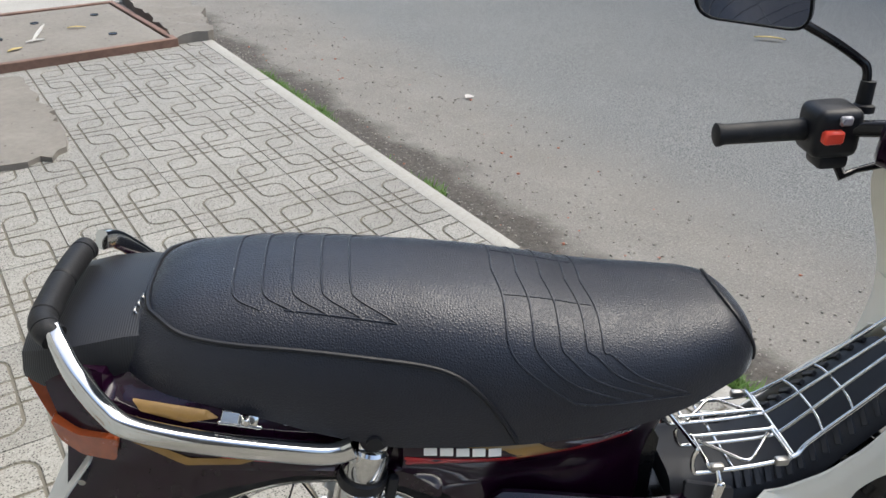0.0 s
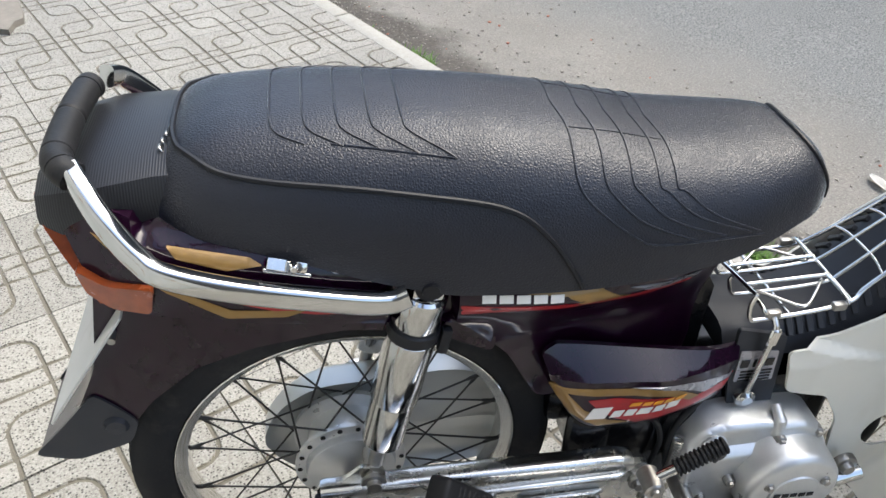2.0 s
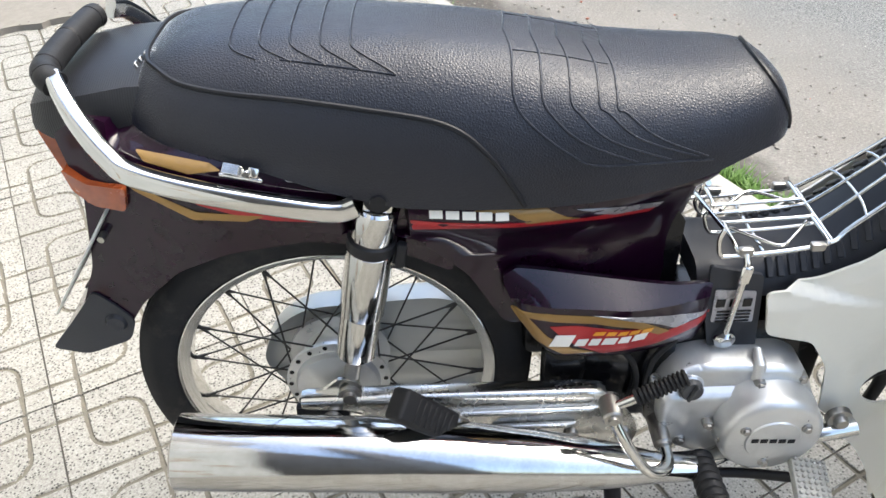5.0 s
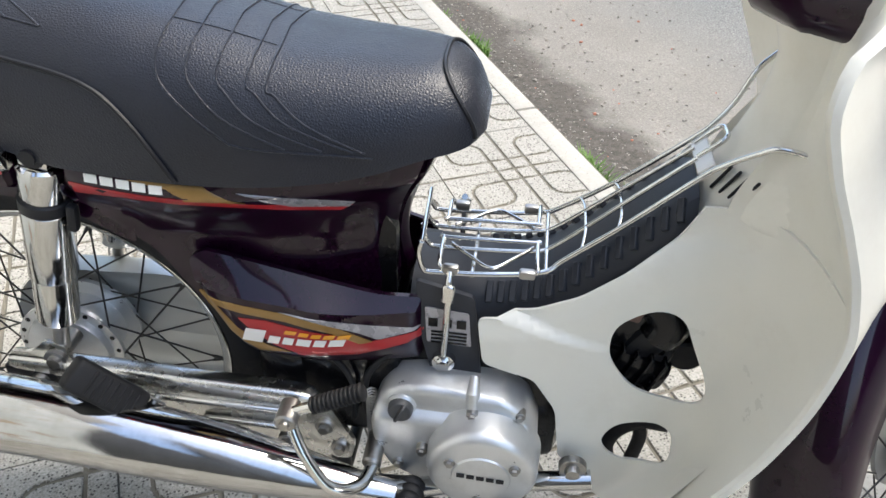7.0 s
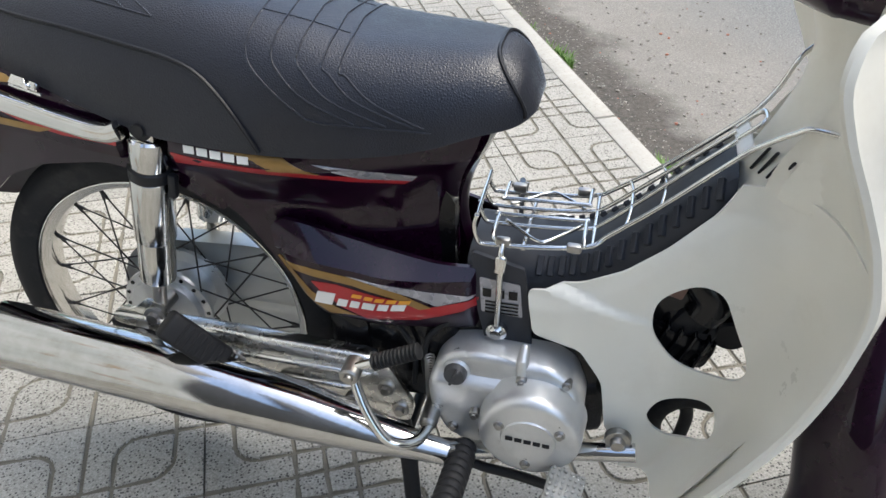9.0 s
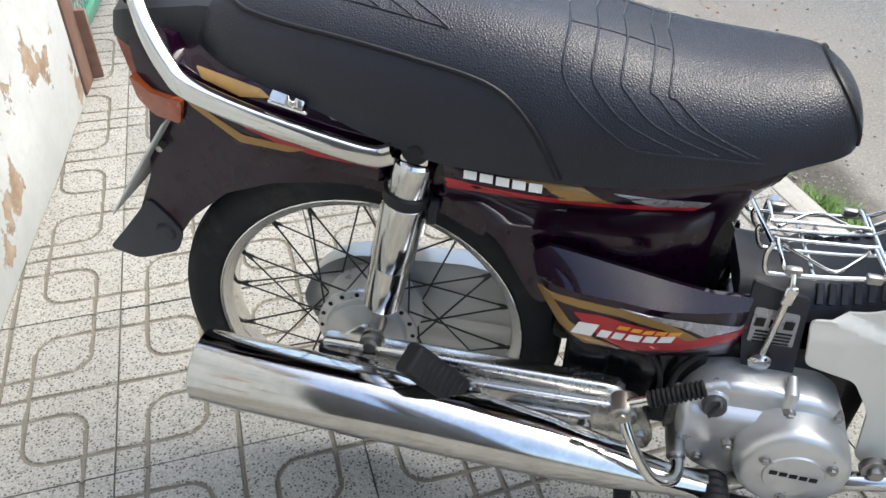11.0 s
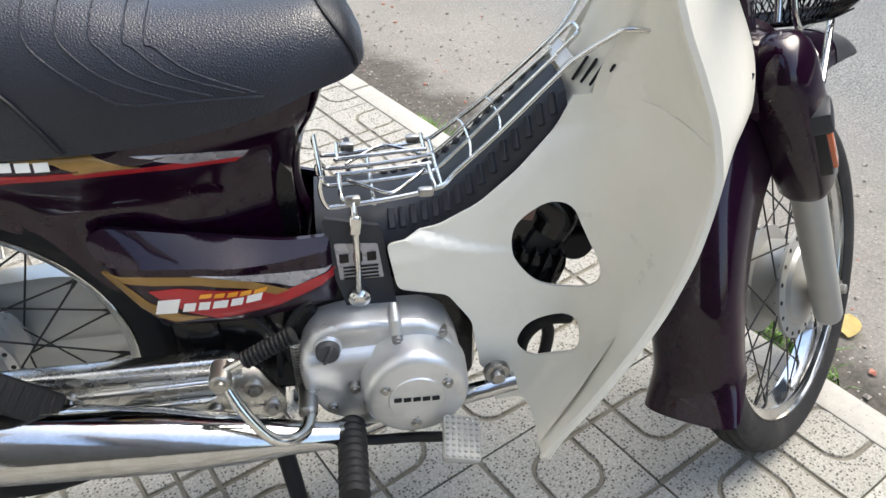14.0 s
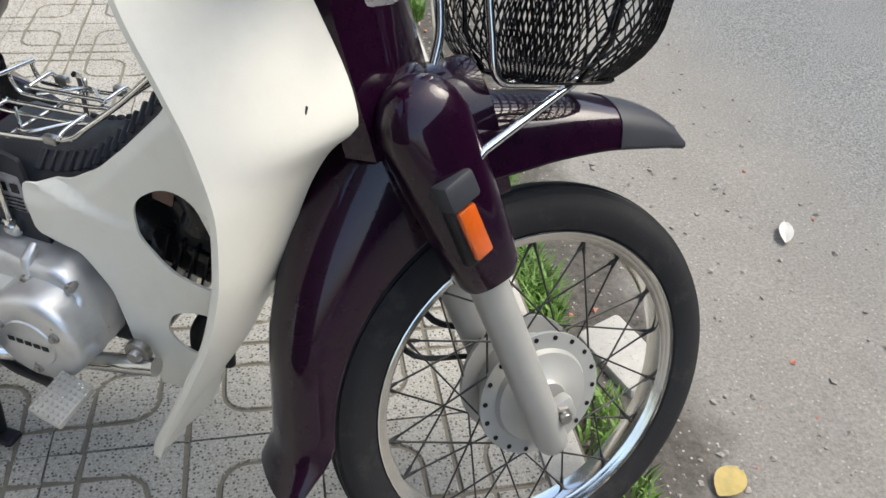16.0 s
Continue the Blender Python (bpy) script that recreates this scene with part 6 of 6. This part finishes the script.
for x, z, w in ((0.690, 0.588, 0.052), (0.655, 0.560, 0.057)):
    rod([(x, -w, z), (x + 0.004, -w * 0.5, z + 0.004), (x + 0.004, w * 0.4, z + 0.002), (x, w * 0.82, z - 0.003)], 0.0026, 4, parent=rack)
bm = bmesh.new()
box(bm, (0.020, 0.060, 0.003), pose(0.768, 0.0, 0.655, 0, -45, 0), 0.001, 1)
part("rack_plate", bm, M["white"], rack, "pale rack plate")
for s in (-1, 1):
    bm = bmesh.new()
    tube(bm, [(0.516, s * 0.076, 0.524), (0.516, s * 0.084, 0.518), (0.516, s * 0.086, 0.505), (0.515, s * 0.084, 0.455), (0.513, s * 0.082, 0.400)], [0.0040, 0.0042, 0.0045, 0.0042, 0.0042], 12)
    box(bm, (0.014, 0.006, 0.026), pose(0.516, s * 0.0875, 0.502, 0, 4, 0), 0.002, 1)
    part("rack_stay", bm, M["chrome_worn"], rack)
    bm = bmesh.new()
    lathe(bm, [(0.0, s * 0.090), (0.007, s * 0.090), (0.009, s * 0.087), (0.0135, s * 0.085), (0.0145, s * 0.077)], 24, Matrix.Translation((0.513, 0, 0.391)))
    part("stay_bolt", bm, M["chrome"], rack)

# ---- rear fittings ----
bm = bmesh.new()
lathe(bm, [(0.0, -0.010), (0.010, -0.009), (0.0135, -0.004), (0.014, 0.002)], 20, Matrix.Translation((-0.233, -0.090, 0.475)))
part("mudguard_bolt", bm, M["grey_plastic"], bike, "grey plastic mudguard stud")
bm = bmesh.new()
box(bm, (0.030, 0.06, 0.006), pose(-0.203, REAR_Y, 0.617, 0, 30, 0), 0.002, 1)
bracket = part("plate_bracket", bm, M["steel"], bike, "steel number plate bracket")
for s in (-1, 1):
    bm = bmesh.new()
    cyl(bm, (-0.208, REAR_Y + s * 0.066, 0.607), (-0.208, REAR_Y + s * 0.082, 0.607), 0.004, 0.004, 10)
    part("bolt", bm, M["steel"], bracket)
FLAP = rounded(drawn_in([(-0.262, 0.503), (-0.290, 0.468), (-0.350, 0.398), (-0.300, 0.394), (-0.236, 0.422), (-0.222, 0.455), (-0.240, 0.480)]), 0.010)
both("mud_flap", lambda bm, s: sheet(bm, FLAP, lambda x, z: mud_half(x) + 0.003 + s * REAR_Y, 0.003, side=s), M["grey_plastic"], bike, "dark grey plastic mud flap")

# ---- mirror on the left bar ----
bm = bmesh.new()
tube(bm, spline([(0.745, 0.178, 0.915), (0.742, 0.184, 0.945), (0.730, 0.188, 0.957), (0.690, 0.190, 0.980), (0.640, 0.192, 1.004), (0.600, 0.196, 1.022)], 6), 0.0058, 12)
mirror = part("mirror", bm, M["black_gloss"], bike, "black mirror with a rounded rectangular head")
bm = bmesh.new()
tube(bm, [(0.745, 0.174, 0.892), (0.745, 0.175, 0.900), (0.745, 0.176, 0.903), (0.745, 0.178, 0.932)], [0.015, 0.015, 0.010, 0.0095], 14)
part("stem_boot", bm, M["rubber"], mirror)
head = pose(0.567, 0.186, 1.040, 0, -15, 46)
shape = rounded([(-0.074, -0.038), (0.068, -0.042), (0.078, 0.040), (-0.066, 0.044)], 0.028, 6)
bm = bmesh.new()
loft(bm, [[head @ Vector((d, k * x, k * z)) for x, z in shape] for d, k in ((0.024, 0.55), (0.016, 0.9), (0.004, 1.0), (-0.003, 1.0), (-0.003, 0.95), (0.0, 0.94))])
part("mirror_shell", bm, M["black_gloss"], mirror)
bm = bmesh.new()
bm.faces.new([bm.verts.new(head @ Vector((-0.0012, 0.945 * x, 0.945 * z))) for x, z in shape])
part("mirror_glass", bm, M["mirror"], mirror, "mirror glass", 0)
bm = bmesh.new()
box(bm, (0.070, 0.26, 0.075), pose(0.845, 0, 0.905), 0.022, 3)
steered("handlebar_cover", bm, M["maroon"], None, "dark maroon handlebar cover")
for s in (-1, 1):
    bm = bmesh.new()
    box(bm, (0.030, 0.016, 0.100), pose(0.972, s * 0.076, 0.800, 0, -18, 0), 0.006, 2)
    part("front_turn_signal", bm, M["silver_decal"], bike, "clear front turn-signal lens")

# ---- brake cable and hose by the front hub ----
bm = bmesh.new()
tube(bm, spline([(1.02, 0.06, 0.60), (1.02, 0.085, 0.45), (1.06, 0.09, 0.33), (1.13, 0.085, 0.30)], 6), 0.0045, 8)
steered("brake_cable", bm, M["rubber"], None, "black brake cable")
bm = bmesh.new()
tube(bm, spline([(1.00, 0.05, 0.58), (0.985, 0.075, 0.42), (1.03, 0.085, 0.285), (1.13, 0.08, 0.262)], 6), 0.0040, 8)
steered("speedometer_cable", bm, M["rubber"], None, "black speedometer cable")


# ---- whitewashed wall and gate behind the pavement, and unseen walls that shape the light ----
WALL = LAY @ pose(-0.215, 0.0, 0, 0, 0, -6.5)


def straight_wall(name, y0, y1, h, material, label):
    bm = bmesh.new()
    nseg = max(2, round((y1 - y0) / 0.25))
    box(bm, (0.20, y1 - y0, h), Matrix.Translation((-0.10, (y0 + y1) / 2, h / 2)), 0.012, 2)
    bmesh.ops.subdivide_edges(bm, edges=[e for e in bm.edges if e.calc_length() > 0.5], cuts=12, use_grid_fill=True)
    for w in bm.verts:
        w.co.x += 0.006 * noise.noise(w.co * 3)
    ob = link_mesh(name, bm, material, None, "", 30)
    ob.matrix_basis = WALL
    return tagged(ob, label, "wall", kind="structure")


straight_wall("wall_west", -1.6, 0.93, 2.6, M["plaster"], "whitewashed wall with flaking paint and brown patches")
# Added out of view: low enough that the side cover still mirrors sky.
straight_wall("unseen_low_wall", -3.80, -1.603, 2.3, M["dark_wall"], "unseen low dark wall beside the pavement, added to shape reflections")
# Added out of view to cut skylight and darken what the paint mirrors.
straight_wall("unseen_tall_wall", -16.0, -3.803, 10.0, M["dark_wall"], "unseen tall dark wall beside the pavement, added to block skylight")

# Added above the view: blocks rear sky so the shield's dish falls darker.
upper = straight_wall("unseen_upper_wall", -1.6, 0.93, 6.5, M["dark_wall"], "unseen tall dark wall behind the whitewashed wall, added to block skylight")
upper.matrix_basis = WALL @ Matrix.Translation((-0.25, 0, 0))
# An invented wall past the gate that extends the skylight block.
rear_block = straight_wall("unseen_rear_wall", 0.4, 10.0, 7.0, M["dark_wall"], "unseen dark wall set back behind the gate, added to block skylight")
rear_block.matrix_basis = WALL @ Matrix.Translation((-2.2, 0, 0))
# Added beyond the view to hide the low sky from the glossy paint.
opposite = straight_wall("unseen_far_wall", -22.0, 26.0, 8.0, M["dark_wall"], "unseen dark wall across the road, added to darken reflections")
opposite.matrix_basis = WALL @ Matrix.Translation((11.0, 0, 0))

# gate: rusty post, green frame and wire mesh
gate = thing("gate", WALL @ Matrix.Translation((-0.03, 0.96, 0)), "green painted steel gate with rusty post and wire mesh", "gate")
bm = bmesh.new()
box(bm, (0.055, 0.10, 1.9), Matrix.Translation((0, 0.05, 0.95)), 0.006, 2)
part("gate_post", bm, M["rust"], gate, "rusty brown steel gate post")
bm = bmesh.new()
box(bm, (0.05, 0.012, 0.22), pose(0.030, 0.105, 0.11, 6, 0, 8), 0.003, 1)
part("post_plate", bm, M["rust"], gate)
for y, z, sy, sz in ((0.135, 0.85, 0.035, 1.5), (1.30, 0.85, 0.035, 1.5), (0.72, 0.115, 1.13, 0.035), (0.72, 1.585, 1.13, 0.035)):
    bm = bmesh.new()
    box(bm, (0.030, sy, sz), Matrix.Translation((0.0, y, z)), 0.004, 2)
    part("gate_frame", bm, M["green_paint"], gate)
bm = bmesh.new()
for k in range(-36, 30):
    for d in (-1, 1):
        y0 = 0.72 + 0.04 * k
        z0, z1 = 0.13, 1.57
        a, b = y0, y0 + d * (z1 - z0) * 0.6
        if d < 0:
            a, b = y0 + 0.86, y0 + 0.86 - (z1 - z0) * 0.6
        ta, tb = 0.0, 1.0
        for lim, sgn in ((0.155, 1), (1.285, -1)):
            fa, fb = sgn * (a - lim), sgn * (b - lim)
            if fa < 0 and fb < 0:
                ta = 2
            elif fa < 0:
                ta = max(ta, fa / (fa - fb))
            elif fb < 0:
                tb = min(tb, fa / (fa - fb))
        if ta < tb:
            tube(bm, [(0.0, a + (b - a) * t, z0 + (z1 - z0) * t) for t in (ta, tb)], 0.0014, 4)
tagged(part("wire_mesh", bm, M["green_paint"], gate), kind="stuff")

# ---- concrete patch and covered drain on the pavement ----
def slab(name, pts, z0, z1, material, label, category, rough=0.004, kind=""):
    bm = bmesh.new()
    v, tris = fill(pts, (), 0.08)
    top = [bm.verts.new((p.x, p.y, z1 + rough * noise.noise((p.x * 9, p.y * 9, 0)))) for p in v]
    low = [bm.verts.new((p.x, p.y, z0)) for p in v]
    edge = set()
    for t in tris:
        bm.faces.new([top[i] for i in t])
        bm.faces.new([low[i] for i in reversed(t)])
        edge |= {(t[i], t[(i + 1) % len(t)]) for i in range(len(t))}
    for i, j in edge:
        if (j, i) not in edge:
            bm.faces.new((top[i], low[i], low[j], top[j]))
    ob = link_mesh(name, bm, material, None, "", 30)
    ob.matrix_basis = LAY
    return tagged(ob, label, category, kind=kind)


dice = random.Random(9)


def rough_edge(points, amount=0.02, step=0.05):
    out = []
    for a, b in zip(points, points[1:] + points[:1]):
        a, b = Vector(a), Vector(b)
        n = max(1, int((b - a).length / step))
        for k in range(n):
            p = a.lerp(b, k / n)
            out.append((p.x + dice.uniform(-amount, amount), p.y + dice.uniform(-amount, amount)))
    return out


slab("ramp_slab", rough_edge([(-0.70, 1.95), (0.50, 1.97), (0.575, 2.05), (0.585, 2.40), (0.55, 3.08), (-0.70, 3.08)]), -0.02, 0.022, M["concrete"], "dirty grey concrete ramp slab on the pavement", "slab")
drain = thing("drain_cover", LAY @ pose(0.85, 3.80, 0, 0, 0, 4), "large brown concrete drain cover in a dark steel frame", "drain cover")
bm = bmesh.new()
box(bm, (1.50, 1.02, 0.05), Matrix.Translation((-0.28, 0, 0.012)), 0.006, 2)
bmesh.ops.subdivide_edges(bm, edges=[e for e in bm.edges if e.calc_length() > 0.3], cuts=14, use_grid_fill=True)
for w in bm.verts:
    w.co.z += 0.004 * noise.noise(w.co * 8)
part("lid", bm, M["concrete"], drain)
for y, x, sx, sy in ((-0.535, -0.28, 1.58, 0.035), (0.535, -0.28, 1.58, 0.035), (0, 0.495, 0.035, 1.035), (0, -1.055, 0.035, 1.035)):
    bm = bmesh.new()
    box(bm, (sx, sy, 0.062), Matrix.Translation((x, y, 0.014)), 0.004, 1)
    part("frame_bar", bm, M["rust"], drain)
for x, y in ((0.25, -0.25), (-0.05, 0.22), (0.30, 0.25), (-0.30, -0.05), (-0.55, 0.22)):
    bm = bmesh.new()
    lathe(bm, [(0.0, 0.0), (0.020, 0.0), (0.024, 0.003), (0.024, -0.004)], 14, pose(x, y, 0.0395, 90, 0, 0))
    part("lifting_hole", bm, M["black_gloss"], drain)
slab("kerb_mound", rough_edge([(1.40, 3.30), (1.62, 3.35), (1.75, 3.9), (1.70, 4.6), (1.40, 4.6)], 0.02), -0.12, 0.05, M["concrete"], "worn concrete mound at the kerb", "mound", 0.03)
slab("pavement_far", [(-1.5, 4.45), (1.58, 4.45), (1.58, 9.0), (-1.5, 9.0)], -0.1, 0.016, M["kerb"], "pale plain pavement slab", "pavement", 0.004, "structure")

# ---- weeds along the kerb ----
def weeds(name, spots, count, label, height=0.05, spread=0.06):
    co, faces = [], []
    for cx, cy, r in spots:
        for _ in range(int(count * r / 0.08)):
            a, q = dice.uniform(0, 6.283), r * math.sqrt(dice.random())
            x, y = cx + 0.55 * q * math.cos(a), cy + q * math.sin(a)
            h = height * dice.uniform(0.4, 1.1)
            la, lean = dice.uniform(0, 6.283), dice.uniform(0.2, 1.0) * h
            w = dice.uniform(0.0015, 0.0035)
            dx, dy = math.cos(la), math.sin(la)
            z0 = -KERB + 0.008
            k = len(co)
            co += [(x - dy * w, y + dx * w, z0), (x + dy * w, y - dx * w, z0), (x + 0.4 * lean * dx + dy * w, y + 0.4 * lean * dy - dx * w, z0 + 0.65 * h), (x + 0.4 * lean * dx - dy * w, y + 0.4 * lean * dy + dx * w, z0 + 0.65 * h), (x + lean * dx, y + lean * dy, z0 + h)]
            faces += [(k, k + 1, k + 2, k + 3), (k + 3, k + 2, k + 4)]
    me = bpy.data.meshes.new(name)
    me.from_pydata(co, [], faces)
    me.materials.append(M["grass"])
    ob = new(name, me)
    ob.matrix_basis = LAY
    return tagged(ob, label, "grass", kind="stuff")


weeds("grass_strip", [(1.635 + 0.02 * dice.random(), 1.95 + 0.045 * k, 0.06) for k in range(19)], 260, "bright green grass growing along the kerb", 0.060)
weeds("grass_strip", [(1.66, -0.02 - 0.05 * k, 0.075) for k in range(11)], 260, "bright green grass growing along the kerb", 0.075)
weeds("weed_clump", [(1.645, 1.08, 0.075), (1.63, 1.16, 0.05)], 330, "small green weed clump at the kerb", 0.060)
weeds("weed_clump", [(1.645, 1.42, 0.03), (1.63, 1.55, 0.03)], 260, "small green weed clump at the kerb", 0.050)
weeds("weed_clump", [(1.64, 0.16, 0.055), (1.64, 0.24, 0.05)], 200, "sparse green weed clump at the kerb", 0.06)
weeds("weed_clump", [(1.69, -0.80, 0.10), (1.68, -0.95, 0.08)], 120, "sparse dry weed clump at the kerb", 0.06)

# ---- grit, stones and litter ----
def scatter(name, n, material, label, region, size):
    co, faces = [], []
    base = [Vector(p) for p in ((1, 0, 0), (-1, 0, 0), (0, 1, 0), (0, -1, 0), (0, 0, 1), (0, 0, -1))]
    tri = [(0, 2, 4), (2, 1, 4), (1, 3, 4), (3, 0, 4), (2, 0, 5), (1, 2, 5), (3, 1, 5), (0, 3, 5)]
    for _ in range(n):
        x = region[0] + (region[1] - region[0]) * dice.random() ** 2.4
        y = dice.uniform(region[2], region[3])
        s = size * dice.uniform(0.35, 1.0) ** 2
        z = max(soil_height(x, y), road_height(x, y)) if x > 1.6 else 0.0
        rot = Euler((dice.uniform(0, 6), dice.uniform(0, 6), dice.uniform(0, 6))).to_matrix()
        k = len(co)
        for b in base:
            v = rot @ (b * dice.uniform(0.7, 1.2))
            co.append((x + v.x * s, y + v.y * s, z + 0.3 * s + v.z * s * 0.6))
        faces += [tuple(k + i for i in t) for t in tri]
    me = bpy.data.meshes.new(name)
    me.from_pydata(co, [], faces)
    me.materials.append(material)
    ob = new(name, me)
    ob.matrix_basis = LAY
    return tagged(ob, label, "grit", kind="stuff")


scatter("grit", 2600, M["stone"], "loose grey grit and small stones on the soil", (1.62, 2.6, -1.6, 4.5), 0.010)
scatter("grit", 150, M["brick"], "crumbs of red brick on the soil", (1.62, 2.5, -1.6, 3.5), 0.011)
scatter("grit", 1700, M["kerb"], "pale stone chips scattered on the road edge", (1.62, 4.0, -2.5, 5.0), 0.0045)
scatter("grit", 1300, M["soil"], "dark specks of soil scattered on the road", (1.62, 4.2, -2.5, 5.0), 0.0040)
scatter("grit", 260, M["soil"], "bits of soil scattered on the pavement", (-0.2, 1.5, -2.0, 4.0), 0.004)


def litter(name, x, y, z, length, width, bend, material, label, category, turn):
    bm = bmesh.new()
    rows = []
    for i in range(9):
        t = i / 8
        w = width * math.sin(math.pi * min(0.97, t * 0.94 + 0.03)) ** 0.7
        rows.append([bm.verts.new((length * (t - 0.5), w * k / 2, bend * (math.sin(math.pi * t) * 0.6 + 0.5 * (k / 2) ** 2) + 0.001)) for k in (-2, -1, 0, 1, 2)])
    for a, b in zip(rows, rows[1:]):
        bridge(bm, a, b, False)
    bmesh.ops.solidify(bm, geom=bm.faces[:], thickness=0.0008)
    ob = link_mesh(name, bm, material, None, "", 60)
    ob.matrix_basis = LAY @ pose(x, y, z, 0, 0, turn)
    return tagged(ob, label, category, {"leaf": "fallen leaves", "paper": "paper scraps"}.get(category, ""))


litter("dry_leaf", 1.877, -0.93, -KERB + 0.003, 0.075, 0.026, 0.008, M["leaf_dry"], "pale yellow fallen leaf lying on the road", "leaf", 35)
litter("paper_scrap", 2.36, -0.28, -KERB + 0.003, 0.090, 0.018, 0.006, M["paper"], "crumpled white paper scrap on the road", "paper", 60)
litter("paper_scrap", 2.475, 1.988, -KERB + 0.003, 0.05, 0.026, 0.006, M["paper"], "small white paper scrap on the road", "paper", 10)
litter("dry_leaf", 4.90, 1.93, -KERB + 0.003, 0.20, 0.018, 0.012, M["leaf_dry"], "long dry yellow leaf on the road", "leaf", -50)
litter("straw", 0.765, 3.77, 0.042, 0.40, 0.012, 0.004, M["paper"], "thin pale bent straw on the drain cover", "straw", 71)
litter("paper_scrap", 0.72, 3.60, 0.042, 0.10, 0.016, 0.006, M["paper"], "white paper strip on the drain cover", "paper", 10)
litter("dry_leaf", 0.97, 3.79, 0.042, 0.10, 0.014, 0.006, M["leaf_dry"], "brown dry leaf on the drain cover", "leaf", -20)
litter("dry_leaf", 0.60, 3.47, 0.042, 0.09, 0.016, 0.006, M["leaf_dry"], "brown dry leaf on the drain cover", "leaf", 30)
litter("paper_scrap", 1.68, 3.77, -KERB + 0.07, 0.07, 0.030, 0.014, M["paper"], "white paper scrap beside the concrete mound", "paper", 40)
bm = bmesh.new()
box(bm, (0.11, 0.17, 0.030), Matrix(), 0.008, 2)
for w in bm.verts:
    w.co += Vector(noise.noise_vector(w.co * 14)) * 0.010
chunk = link_mesh("concrete_chunk", bm, M["kerb"], None, "", 40)
chunk.matrix_basis = LAY @ pose(1.80, -0.63, -KERB + 0.006, 0, 0, 20)
tagged(chunk, "broken pale concrete chunk lying on the soil", "rubble")


# ---- pavement tiles ----
whole, edge_cut = tile_mesh("tile"), tile_mesh("edge_tile", 0.3355)
dice = random.Random(4)
for i in range(-2, 4):
    for j in range(-9, 22):
        if i < 0 and j > 5:
            continue
        if i == -2 and j > 2:
            continue
        tile = new("tile", edge_cut if i == 3 else whole)
        tile.parent = bed
        tile.matrix_basis = pose(i * 0.4, j * 0.4, dice.uniform(-0.0012, 0.0006), dice.uniform(-0.12, 0.12), dice.uniform(-0.12, 0.12), 0)
